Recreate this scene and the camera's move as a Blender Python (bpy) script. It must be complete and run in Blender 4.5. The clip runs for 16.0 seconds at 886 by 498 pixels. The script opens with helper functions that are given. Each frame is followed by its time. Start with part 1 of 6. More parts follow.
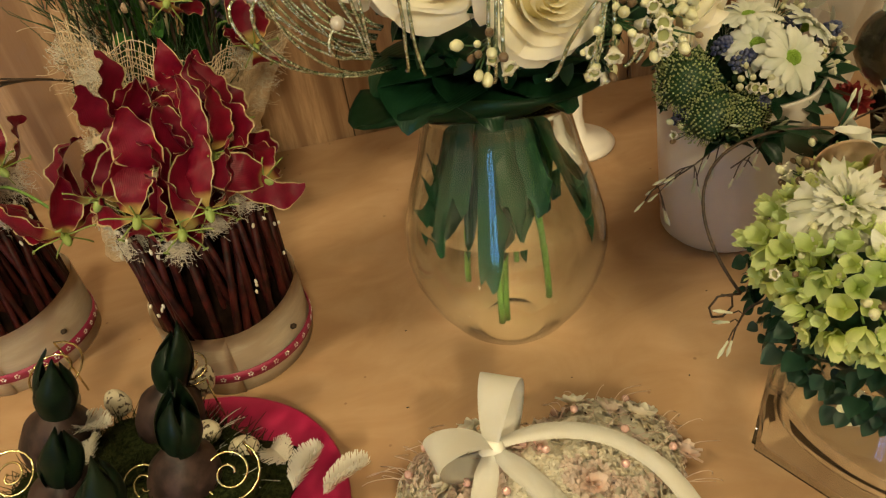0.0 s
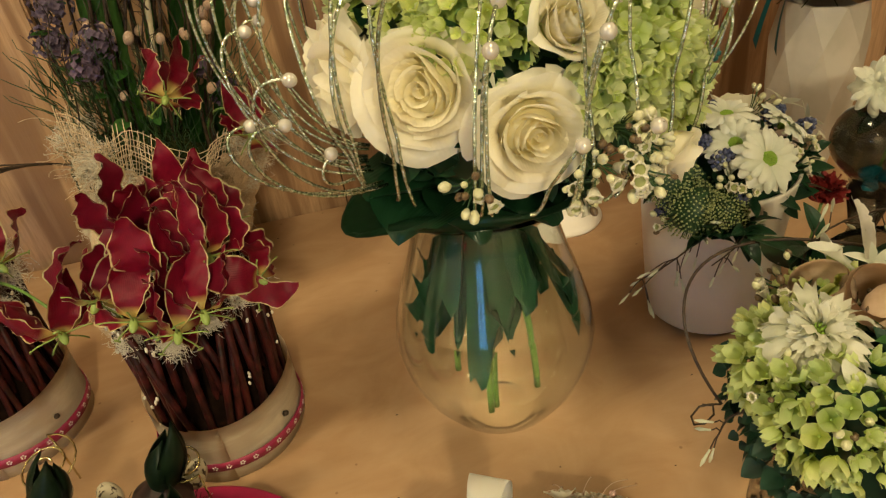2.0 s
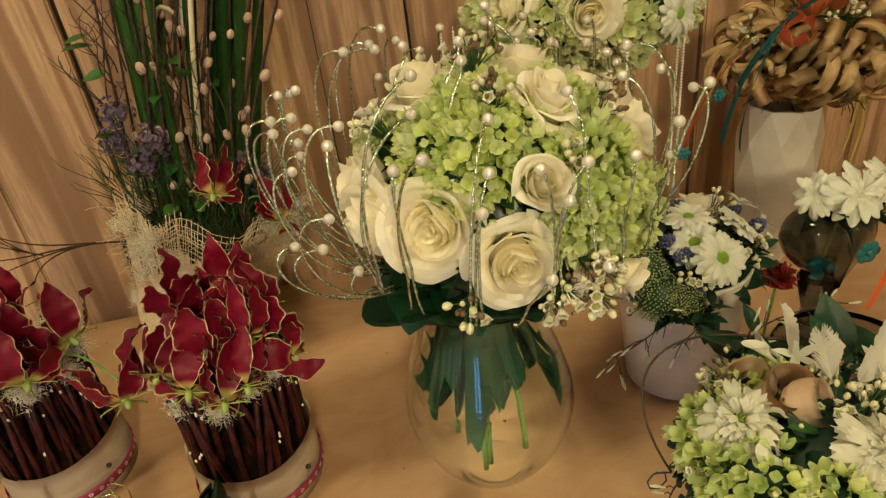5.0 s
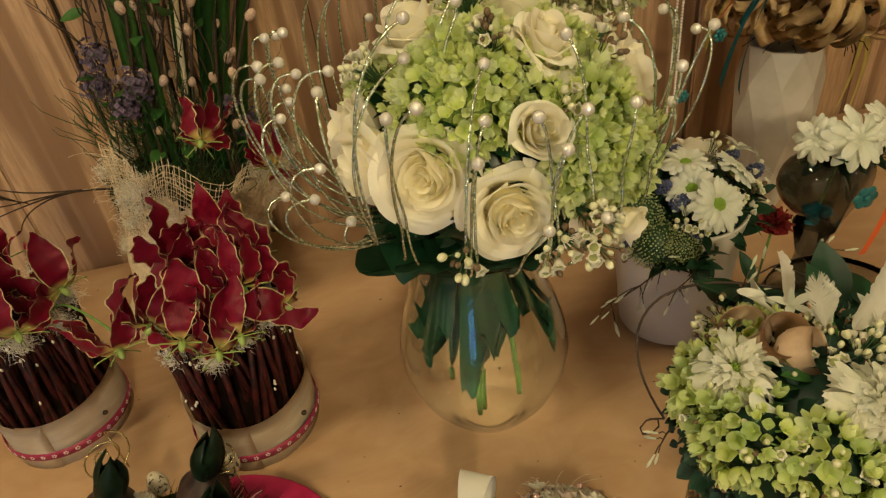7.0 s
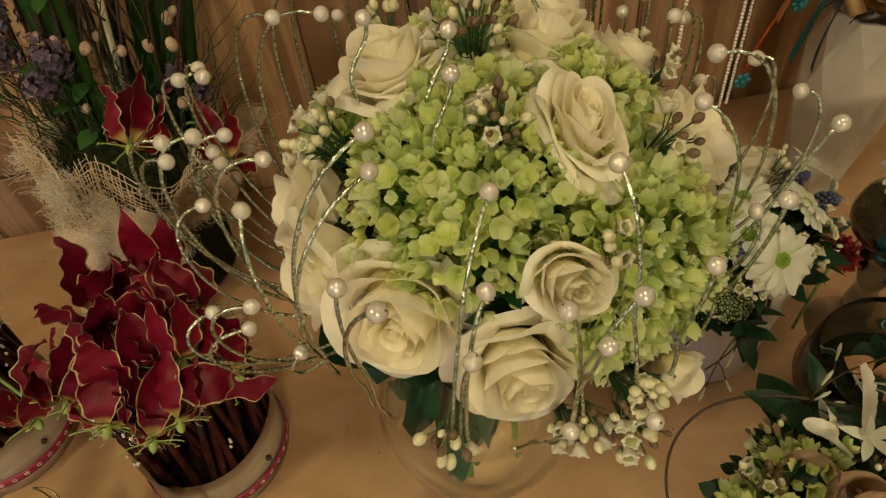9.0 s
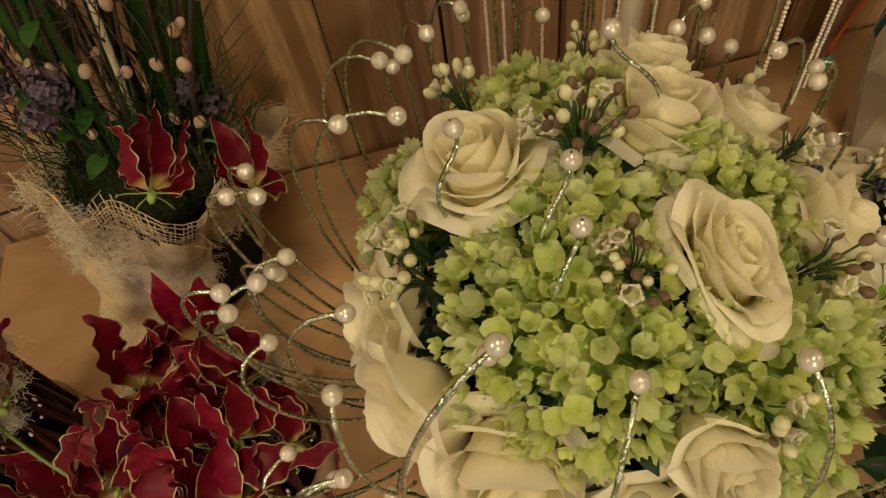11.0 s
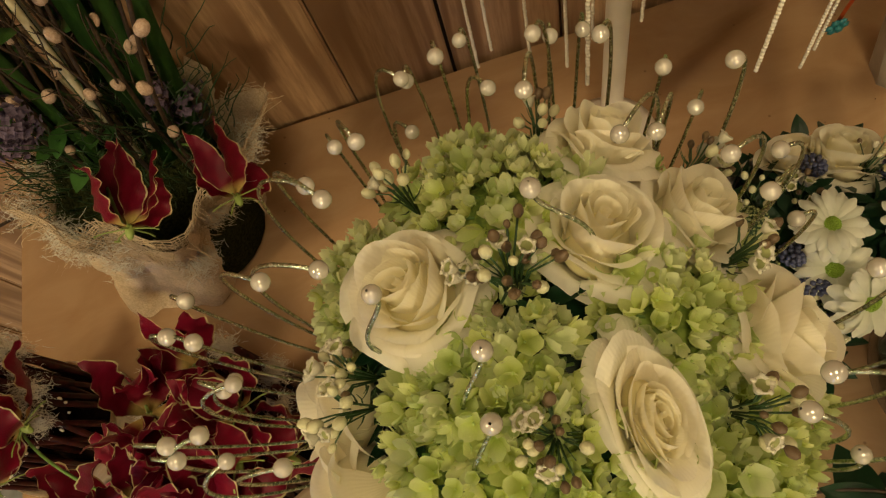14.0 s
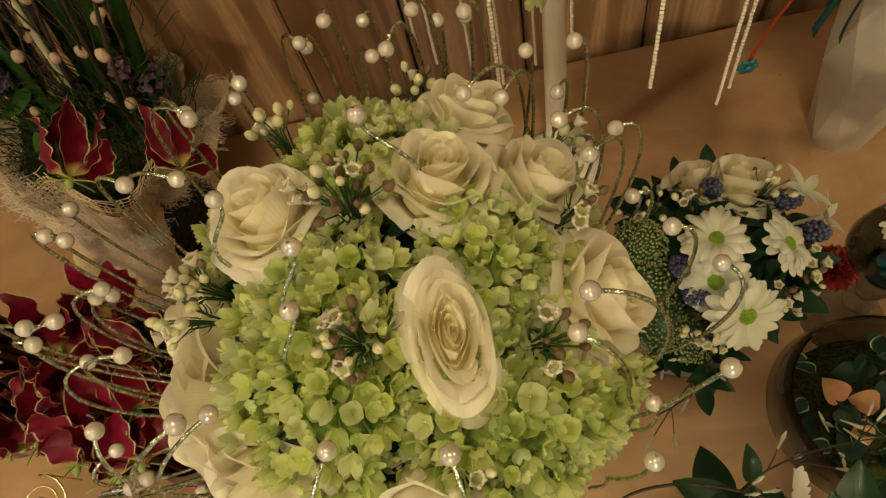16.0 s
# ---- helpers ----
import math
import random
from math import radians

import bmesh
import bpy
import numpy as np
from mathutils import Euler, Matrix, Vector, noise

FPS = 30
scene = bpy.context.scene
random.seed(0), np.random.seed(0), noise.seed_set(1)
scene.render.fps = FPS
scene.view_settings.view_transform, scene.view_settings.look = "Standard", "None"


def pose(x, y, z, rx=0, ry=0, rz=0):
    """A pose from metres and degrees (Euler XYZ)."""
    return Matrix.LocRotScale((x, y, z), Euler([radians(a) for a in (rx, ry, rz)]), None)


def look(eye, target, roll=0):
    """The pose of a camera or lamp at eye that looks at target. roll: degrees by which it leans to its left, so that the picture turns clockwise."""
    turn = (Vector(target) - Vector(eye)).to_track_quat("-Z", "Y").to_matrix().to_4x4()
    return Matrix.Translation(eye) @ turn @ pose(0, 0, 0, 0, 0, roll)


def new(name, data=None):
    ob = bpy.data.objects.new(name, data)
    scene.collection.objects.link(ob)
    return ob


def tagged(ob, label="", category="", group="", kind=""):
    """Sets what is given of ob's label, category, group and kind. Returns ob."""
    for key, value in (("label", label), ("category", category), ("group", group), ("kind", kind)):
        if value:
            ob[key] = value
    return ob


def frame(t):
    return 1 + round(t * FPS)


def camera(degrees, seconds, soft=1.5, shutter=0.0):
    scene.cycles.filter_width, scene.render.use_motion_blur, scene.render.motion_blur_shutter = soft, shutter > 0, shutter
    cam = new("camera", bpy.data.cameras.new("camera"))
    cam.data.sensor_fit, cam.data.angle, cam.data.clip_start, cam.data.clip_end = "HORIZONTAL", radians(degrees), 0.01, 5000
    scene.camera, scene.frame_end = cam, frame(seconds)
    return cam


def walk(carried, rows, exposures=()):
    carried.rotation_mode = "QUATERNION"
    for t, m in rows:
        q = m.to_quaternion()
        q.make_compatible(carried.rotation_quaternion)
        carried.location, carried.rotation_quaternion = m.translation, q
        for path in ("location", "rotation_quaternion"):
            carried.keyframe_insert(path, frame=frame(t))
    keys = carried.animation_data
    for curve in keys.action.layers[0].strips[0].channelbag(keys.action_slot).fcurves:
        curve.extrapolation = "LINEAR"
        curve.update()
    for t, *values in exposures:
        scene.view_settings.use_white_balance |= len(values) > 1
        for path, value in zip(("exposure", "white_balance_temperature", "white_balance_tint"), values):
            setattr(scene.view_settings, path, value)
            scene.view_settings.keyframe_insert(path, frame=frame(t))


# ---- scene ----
# ---- camera and walk ----
cam = camera(65.0, 16.0, 1.25)
PATH = [
    (0, (0.063, 0.027, 1.295), (0.246, 1.612, 0.089), -8.8),
    (0.5, (0.069, 0.031, 1.312), (0.264, 1.617, 0.109), -8.3),
    (1, (0.073, 0.04, 1.323), (0.268, 1.63, 0.125), -8.9),
    (1.5, (0.08, 0.047, 1.343), (0.307, 1.65, 0.168), -8.4),
    (2, (0.077, 0.047, 1.354), (0.301, 1.678, 0.219), -8.1),
    (2.5, (0.085, 0.052, 1.369), (0.314, 1.691, 0.246), -7.9),
    (3, (0.087, 0.057, 1.382), (0.315, 1.7, 0.266), -7.8),
    (3.5, (0.086, 0.058, 1.401), (0.333, 1.714, 0.307), -7.6),
    (4, (0.09, 0.042, 1.427), (0.322, 1.707, 0.344), -7.8),
    (4.2, (0.086, 0.025, 1.438), (0.32, 1.706, 0.38), -7.7),
    (6.3, (0.064, -0.054, 1.5), (0.286, 1.611, 0.414), -7.1),
    (6.5, (0.053, -0.043, 1.496), (0.313, 1.586, 0.365), -7.2),
    (7, (0.077, -0.014, 1.475), (0.293, 1.572, 0.275), -7.6),
    (7.5, (0.124, 0.044, 1.472), (0.233, 1.58, 0.197), -6.0),
    (8, (0.147, 0.096, 1.489), (0.223, 1.56, 0.129), -6.0),
    (8.5, (0.148, 0.162, 1.503), (0.256, 1.558, 0.075), -7.0),
    (9, (0.143, 0.227, 1.508), (0.268, 1.555, 0.018), -7.3),
    (9.5, (0.128, 0.273, 1.512), (0.257, 1.528, -0.041), -8.2),
    (10, (0.113, 0.311, 1.518), (0.249, 1.53, -0.061), -8.5),
    (10.2, (0.112, 0.325, 1.522), (0.223, 1.53, -0.07), -9.9),
    (12.3, (0.151, 0.434, 1.566), (0.173, 1.372, -0.2), -13.4),
    (12.5, (0.157, 0.441, 1.567), (0.167, 1.36, -0.209), -13.8),
    (13, (0.175, 0.46, 1.574), (0.157, 1.32, -0.231), -16.5),
    (13.5, (0.194, 0.479, 1.586), (0.05, 1.312, -0.227), -25.7),
    (14, (0.213, 0.487, 1.596), (0.048, 1.264, -0.239), -28.0),
    (14.5, (0.235, 0.483, 1.598), (-0.036, 1.323, -0.197), -31.4),
    (15, (0.26, 0.459, 1.589), (0.105, 1.292, -0.222), -23.6),
    (15.5, (0.278, 0.43, 1.589), (0.127, 1.297, -0.207), -21.9),
    (16, (0.288, 0.394, 1.588), (0.134, 1.326, -0.175), -19.6),
]
walk(cam, [(t, look(eye, target, roll)) for t, eye, target, roll in PATH], exposures=[(0, -0.27, 6500, 10), (4.2, -0.26, 6500, 10), (6.5, -0.50, 6500, 11), (7.5, -0.60, 6500, 11), (9, -0.80, 6600, 12), (12.5, -0.74, 7000, 15), (16, -0.68, 6900, 14)])

# ---- light: warm ceiling panels, one daylit window behind the camera ----
world = bpy.data.worlds.new("world")
scene.world = world
world.use_nodes = True
sky = world.node_tree.nodes.new("ShaderNodeTexSky")
sky.sky_type, sky.sun_disc, sky.sun_elevation, sky.sun_rotation = "NISHITA", False, radians(25), radians(160)
world.node_tree.links.new(sky.outputs[0], world.node_tree.nodes["Background"].inputs[0])
world.node_tree.nodes["Background"].inputs[1].default_value = 0.1


def area_lamp(name, eye, target, w, h, watts, colour):
    data = bpy.data.lights.new(name, "AREA")
    data.shape, data.size, data.size_y, data.energy, data.color = "RECTANGLE", w, h, watts, colour
    ob = new(name, data)
    ob.matrix_world = look(eye, target)
    return ob


WARM = (1.0, 0.85, 0.49)
CEILING_LAMPS = [(0.25, 0.25), (1.75, 0.15), (-1.25, 0.1), (0.1, -1.9)]
for (lx, ly), watts in zip(CEILING_LAMPS, (7, 8, 29, 92)):
    area_lamp("ceiling_lamp_light", (lx, ly, 2.52), (lx, ly, 0), 0.28, 0.28, watts, WARM)

# ---- materials ----
class Nodes:
    """A small builder for a principled material."""

    def __init__(self, name, colour=(0.5, 0.5, 0.5), rough=0.5, metal=0.0, spec=0.5):
        self.mat = bpy.data.materials.new(name)
        self.mat.use_nodes = True
        self.tree = self.mat.node_tree
        self.bsdf = self.tree.nodes["Principled BSDF"]
        self.set("Base Color", (*colour, 1))
        self.set("Roughness", rough)
        self.set("Metallic", metal)
        self.set("Specular IOR Level", spec)

    def set(self, key, value):
        self.bsdf.inputs[key].default_value = value

    def node(self, kind, **values):
        n = self.tree.nodes.new(kind)
        for k, v in values.items():
            n.inputs[k.replace("_", " ")].default_value = v
        return n

    def link(self, a, b):
        self.tree.links.new(a, b)

    def coords(self, scale=(1, 1, 1), own=False, shift=False):
        tc = self.node("ShaderNodeTexCoord")
        mp = self.node("ShaderNodeMapping", Scale=scale)
        self.link(tc.outputs["Object" if own else "Generated"] if own else self.node("ShaderNodeNewGeometry").outputs["Position"], mp.inputs[0])
        if shift:
            info = self.node("ShaderNodeObjectInfo")
            mul = self.node("ShaderNodeMath")
            mul.operation = "MULTIPLY"
            mul.inputs[1].default_value = 37.0
            self.link(info.outputs["Random"], mul.inputs[0])
            self.link(mul.outputs[0], mp.inputs["Location"])
        return mp.outputs[0]

    def noise(self, vector, scale, detail=4, rough=0.55):
        n = self.node("ShaderNodeTexNoise", Scale=scale, Detail=detail, Roughness=rough)
        self.link(vector, n.inputs["Vector"])
        return n.outputs["Fac"]

    def ramp(self, fac, *stops):
        r = self.node("ShaderNodeValToRGB")
        els = r.color_ramp.elements
        while len(els) < len(stops):
            els.new(0.5)
        for e, (pos, c) in zip(els, stops):
            e.position, e.color = pos, (*c, 1)
        self.link(fac, r.inputs[0])
        return r.outputs[0]

    def mix(self, fac, a, b, mode="MIX"):
        m = self.node("ShaderNodeMix")
        m.data_type, m.blend_type = "RGBA", mode
        for sock, value in ((m.inputs[0], fac), (m.inputs[6], a), (m.inputs[7], b)):
            if isinstance(value, (int, float)):
                sock.default_value = value
            elif isinstance(value, tuple):
                sock.default_value = (*value, 1)
            else:
                self.link(value, sock)
        return m.outputs[2]

    def colour(self, out):
        self.link(out, self.bsdf.inputs["Base Color"])

    def bump(self, height, strength=0.3, distance=0.001):
        b = self.node("ShaderNodeBump", Strength=strength, Distance=distance)
        self.link(height, b.inputs["Height"])
        self.link(b.outputs[0], self.bsdf.inputs["Normal"])


def petal_mat(name, base, tip, rough=0.55, sheer=0.25, vary=0.12, edge=None, edge_at=0.8, throat=None, throat_at=0.25):
    """Thin petal or leaf: colour runs from the foot to the rim along v, may have an edge band and a throat; lets light through."""
    m = Nodes(name, base, rough, spec=0.25)
    uv = m.node("ShaderNodeUVMap")
    sep = m.node("ShaderNodeSeparateXYZ")
    m.link(uv.outputs[0], sep.inputs[0])
    col = m.ramp(sep.outputs[1], (0.0, base), (1.0, tip))
    if edge:
        side = m.node("ShaderNodeMath")
        side.operation = "MULTIPLY_ADD"
        side.inputs[1].default_value, side.inputs[2].default_value = 2.0, -1.0
        m.link(sep.outputs[0], side.inputs[0])
        ab = m.node("ShaderNodeMath")
        ab.operation = "ABSOLUTE"
        m.link(side.outputs[0], ab.inputs[0])
        wob = m.node("ShaderNodeMath")
        wob.operation = "MULTIPLY_ADD"
        wob.inputs[1].default_value = 0.12
        m.link(m.noise(m.coords(own=True), 160), wob.inputs[0])
        m.link(ab.outputs[0], wob.inputs[2])
        col = m.mix(m.ramp(wob.outputs[0], (edge_at, (0, 0, 0)), (min(edge_at + 0.1, 1), (1, 1, 1))), col, edge)
    if throat:
        col = m.mix(m.ramp(sep.outputs[1], (throat_at * 0.5, (1, 1, 1)), (throat_at, (0, 0, 0))), col, throat)
    vec = m.coords(own=True)
    n = m.noise(vec, 90, 3)
    col = m.mix(m.ramp(n, (0.3, (1 - vary,) * 3), (0.7, (1, 1, 1))), (0, 0, 0), col)
    info = m.node("ShaderNodeObjectInfo")
    col = m.mix(1.0, col, m.ramp(info.outputs["Random"], (0, (1 - vary * 1.4, 1 - vary, 1 - vary)), (1, (1, 1, 1))), "MULTIPLY")
    m.colour(col)
    veins = m.node("ShaderNodeTexWave", Scale=7.0, Distortion=2.5, Detail=2.0)
    m.link(uv.outputs[0], veins.inputs["Vector"])
    m.bump(veins.outputs["Fac"], 0.25, 0.0004)
    if sheer:
        tr = m.node("ShaderNodeBsdfTranslucent")
        m.link(col, tr.inputs[0])
        mx = m.node("ShaderNodeMixShader", Fac=sheer)
        m.link(m.bsdf.outputs[0], mx.inputs[1])
        m.link(tr.outputs[0], mx.inputs[2])
        m.link(mx.outputs[0], m.tree.nodes["Material Output"].inputs[0])
    return m.mat


def speckle_mat(name, a, b, scale=200.0, rough=0.5, bump=0.3, dist=0.001, spec=0.4, lo=0.4, hi=0.6, metal=0.0):
    m = Nodes(name, a, rough, metal, spec)
    vec = m.coords(own=True, shift=True)
    n = m.noise(vec, scale)
    big = m.noise(vec, scale * 0.12, 2)
    col = m.ramp(n, (lo, a), (hi, b))
    col = m.mix(1.0, col, m.ramp(big, (0.3, (0.8, 0.8, 0.8)), (0.7, (1, 1, 1))), "MULTIPLY")
    m.colour(col)
    if bump:
        m.bump(n, bump, dist)
    return m.mat


def board_mat(name, light, dark, rough=0.6, along=(1.2, 1.2, 0.10), knots=True, bump=0.5):
    """Sawn softwood: long grain, a slower figure, knots and stains."""
    m = Nodes(name, light, rough, spec=0.3)
    vec = m.coords(along, own=True, shift=True)
    fine = m.noise(vec, 150, 5, 0.65)
    slow = m.noise(vec, 14, 3)
    wave = m.node("ShaderNodeTexWave", Scale=4.6, Distortion=15.0, Detail=3.0, Detail_Scale=1.4)
    m.link(vec, wave.inputs["Vector"])
    col = m.ramp(wave.outputs["Fac"], (0.1, dark), (0.55, light))
    col = m.mix(m.ramp(fine, (0.38, (0.55,) * 3), (0.62, (0.0,) * 3)), col, dark)
    col = m.mix(m.ramp(slow, (0.35, (0.5,) * 3), (0.6, (0.0,) * 3)), col, tuple(c * 0.75 for c in dark))
    if knots:
        v2 = m.coords((1.0, 1.0, 0.45), own=True, shift=True)
        vor = m.node("ShaderNodeTexVoronoi", Scale=4.5)
        m.link(v2, vor.inputs["Vector"])
        col = m.mix(m.ramp(vor.outputs["Distance"], (0.07, (1, 1, 1)), (0.16, (0, 0, 0))), col, tuple(c * 0.35 for c in dark))
    m.colour(col)
    m.bump(fine, bump, 0.0012)
    return m.mat


def table_mat():
    m = Nodes("table_board", (0.5, 0.29, 0.13), 0.42, spec=0.4)
    vec = m.coords((1, 1, 1))
    big = m.noise(vec, 5.0, 3)
    mid = m.noise(vec, 22.0, 4)
    grain = m.noise(m.coords((3, 60, 1)), 9.0, 4)
    col = m.ramp(big, (0.3, (0.355, 0.216, 0.119)), (0.7, (0.45, 0.286, 0.160)))
    col = m.mix(m.ramp(mid, (0.35, (0.3,) * 3), (0.65, (0,) * 3)), col, (0.35, 0.195, 0.10))
    col = m.mix(m.ramp(grain, (0.4, (0.18,) * 3), (0.6, (0,) * 3)), col, (0.40, 0.22, 0.10))
    # cloudy reflections (paler) and reddish shade (darker) painted into the board's colour
    light_blotch = m.node("ShaderNodeTexNoise", Scale=8.0, Detail=5.0, Roughness=0.6, Distortion=1.8)
    m.link(m.coords((0.8, 1.5, 1)), light_blotch.inputs["Vector"])
    col = m.mix(m.ramp(light_blotch.outputs["Fac"], (0.46, (0, 0, 0)), (0.66, (0.32,) * 3)), col, (0.52, 0.355, 0.222))
    col = m.mix(m.ramp(light_blotch.outputs["Fac"], (0.32, (0.32,) * 3), (0.46, (0, 0, 0))), col, (0.30, 0.16, 0.085))
    dots = m.node("ShaderNodeTexVoronoi", Scale=26.0)
    m.link(vec, dots.inputs["Vector"])
    col = m.mix(m.ramp(dots.outputs["Distance"], (0.035, (0.6,) * 3), (0.06, (0, 0, 0))), col, (0.16, 0.08, 0.04))
    m.colour(col)
    m.link(m.ramp(mid, (0.3, (0.30,) * 3), (0.7, (0.52,) * 3)), m.bsdf.inputs["Roughness"])
    m.bump(mid, 0.12, 0.002)
    return m.mat


def plain(name, colour, rough=0.5, metal=0.0, spec=0.5):
    return Nodes(name, colour, rough, metal, spec).mat


def glass_mat(name, tint=(1, 1, 1), ior=1.45, rough=0.0):
    m = Nodes(name, tint, rough)
    m.set("Transmission Weight", 1.0)
    m.set("IOR", ior)
    return m.mat


M_TABLE = table_mat()
M_WALL = board_mat("wall_pine", (0.53, 0.335, 0.195), (0.265, 0.148, 0.080))
M_SEAM = plain("wall_backing", (0.02, 0.012, 0.008), 0.9)
M_PLASTER = speckle_mat("plaster", (0.62, 0.56, 0.47), (0.68, 0.62, 0.52), 30, 0.9)
M_FLOOR = speckle_mat("floor_grey", (0.20, 0.21, 0.21), (0.27, 0.28, 0.28), 18, 0.6)
M_LAMP = Nodes("lamp_diffuser", (1, 0.85, 0.6), 0.5)
M_LAMP.set("Emission Color", (1.0, 0.78, 0.5, 1))
M_LAMP.set("Emission Strength", 9.0)
M_LAMP = M_LAMP.mat
M_SKY = Nodes("daylight", (0.6, 0.75, 1.0), 1.0)
M_SKY.set("Emission Color", (0.16, 0.42, 1.0, 1))
M_SKY.set("Emission Strength", 5.0)
M_SKY = M_SKY.mat
M_STEEL = plain("brushed_steel", (0.6, 0.6, 0.6), 0.35, 1.0)
M_GLASS = glass_mat("clear_glass", (0.91, 0.94, 0.925))
M_SMOKE = glass_mat("smoky_glass", (0.30, 0.33, 0.32))
M_SMOKE_THIN = glass_mat("grey_glass", (0.50, 0.53, 0.52))
M_WATER = glass_mat("water", (0.97, 1.0, 0.98), 1.33)
M_ROSE = petal_mat("rose_petal", (0.96, 0.875, 0.54), (0.975, 0.93, 0.77), 0.5, 0.45, 0.03)
M_ROSE_OUT = petal_mat("rose_outer_petal", (0.96, 0.885, 0.63), (0.975, 0.93, 0.81), 0.5, 0.45, 0.03)
M_HYD = petal_mat("hydrangea_petal", (0.65, 0.75, 0.15), (0.88, 0.93, 0.45), 0.55, 0.45, 0.22)
M_HYD_PALE = petal_mat("pale_hydrangea_petal", (0.74, 0.81, 0.33), (0.88, 0.90, 0.56), 0.55, 0.42, 0.15)
M_HYD_EYE = plain("floret_eye", (0.45, 0.58, 0.16), 0.5)
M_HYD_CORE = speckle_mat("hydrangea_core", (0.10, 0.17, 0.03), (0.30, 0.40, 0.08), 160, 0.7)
M_LEAF = petal_mat("dark_leaf", (0.012, 0.045, 0.02), (0.016, 0.06, 0.025), 0.28, 0.1, 0.3)
M_LEAF_MID = petal_mat("mid_leaf", (0.05, 0.14, 0.03), (0.07, 0.19, 0.04), 0.42, 0.2, 0.3)
M_BLADE = petal_mat("green_blade", (0.08, 0.20, 0.045), (0.12, 0.27, 0.07), 0.4, 0.25, 0.25)
M_IVY = petal_mat("ivy_leaf", (0.010, 0.038, 0.022), (0.02, 0.06, 0.035), 0.4, 0.1, 0.3)
M_VARIEGATED = petal_mat("variegated_leaf", (0.012, 0.045, 0.022), (0.02, 0.065, 0.03), 0.4, 0.1, 0.3, edge=(0.55, 0.55, 0.40), edge_at=0.86)
M_STEM = speckle_mat("green_stem", (0.10, 0.20, 0.04), (0.17, 0.29, 0.07), 120, 0.45)
M_NEEDLE = plain("needle_green", (0.025, 0.07, 0.022), 0.5)
M_BUD = speckle_mat("wax_bud", (0.60, 0.60, 0.36), (0.72, 0.68, 0.46), 300, 0.35)
M_BUD_BROWN = speckle_mat("brown_bud", (0.10, 0.060, 0.032), (0.19, 0.125, 0.070), 400, 0.4)
M_CUP = speckle_mat("wax_blossom", (0.58, 0.55, 0.43), (0.70, 0.66, 0.54), 300, 0.4)
M_CUP_IN = plain("wax_blossom_throat", (0.26, 0.28, 0.10), 0.6)
M_PEARL = Nodes("pearl", (0.60, 0.56, 0.50), 0.16, 0.35)
M_PEARL.set("Coat Weight", 0.8)
M_PEARL.set("Coat Roughness", 0.06)
M_PEARL = M_PEARL.mat
# bright and dark speckle paints sparkling glints into the wire's metal colour
M_WIRE = speckle_mat("twisted_foil_wire", (0.95, 1.0, 0.86), (0.34, 0.44, 0.28), 380, 0.2, 1.0, 0.0015, metal=1.0)
M_GLO = petal_mat("flame_petal", (0.23, 0.004, 0.022), (0.20, 0.004, 0.024), 0.42, 0.14, 0.3, edge=(0.74, 0.56, 0.30), edge_at=0.97, throat=(0.62, 0.42, 0.13), throat_at=0.20)
M_FILAMENT = plain("flower_filament", (0.24, 0.32, 0.08), 0.5)
M_STICK = speckle_mat("red_bark", (0.018, 0.004, 0.004), (0.062, 0.010, 0.009), 60, 0.5, 0.4, spec=0.2)
# near-black colour stands in for the shade in the gaps between sticks
M_STICK_GAP = speckle_mat("stick_gap_shade", (0.006, 0.003, 0.002), (0.014, 0.007, 0.005), 120, 0.95, spec=0.03)
M_VENEER = board_mat("birch_veneer", (0.86, 0.75, 0.60), (0.76, 0.61, 0.46), 0.55, (0.6, 0.6, 3.0), False, 0.2)
M_RIBBON = plain("magenta_ribbon", (0.26, 0.013, 0.055), 0.5)
M_PRINT = plain("white_print", (0.75, 0.70, 0.66), 0.6)
M_FLUFF = petal_mat("white_feather", (0.82, 0.77, 0.68), (0.90, 0.86, 0.78), 0.8, 0.5, 0.08)
M_PIP = plain("white_pip", (0.75, 0.70, 0.60), 0.5)
M_CERAMIC = speckle_mat("white_ceramic", (0.78, 0.72, 0.65), (0.82, 0.76, 0.69), 20, 0.3, 0.05)
M_MUM = petal_mat("chrysanthemum_petal", (0.66, 0.66, 0.46), (0.82, 0.79, 0.67), 0.55, 0.4, 0.10)
M_WHITE = petal_mat("white_petal", (0.78, 0.79, 0.64), (0.90, 0.89, 0.80), 0.5, 0.38, 0.08)
M_FACET = speckle_mat("matt_grey_white_glaze", (0.50, 0.46, 0.41), (0.57, 0.52, 0.47), 20, 0.45, 0.05)
M_EYE = speckle_mat("daisy_eye", (0.20, 0.36, 0.03), (0.34, 0.50, 0.07), 900, 0.6, 1.0)
M_BURLAP = speckle_mat("burlap", (0.64, 0.48, 0.32), (0.80, 0.64, 0.46), 420, 0.95, 1.0, 0.002)
M_PUSSY = speckle_mat("catkin", (0.46, 0.30, 0.22), (0.58, 0.42, 0.32), 500, 0.9, 0.8)
M_TWIG = speckle_mat("dark_twig", (0.030, 0.018, 0.012), (0.06, 0.035, 0.02), 200, 0.6)
M_CREAM = speckle_mat("cream_stem", (0.58, 0.50, 0.32), (0.70, 0.62, 0.42), 60, 0.5)
M_PURPLE = petal_mat("purple_statice", (0.17, 0.11, 0.18), (0.27, 0.18, 0.27), 0.7, 0.2, 0.3)
M_MUSCARI = speckle_mat("blue_bell", (0.045, 0.055, 0.13), (0.11, 0.12, 0.22), 300, 0.5)
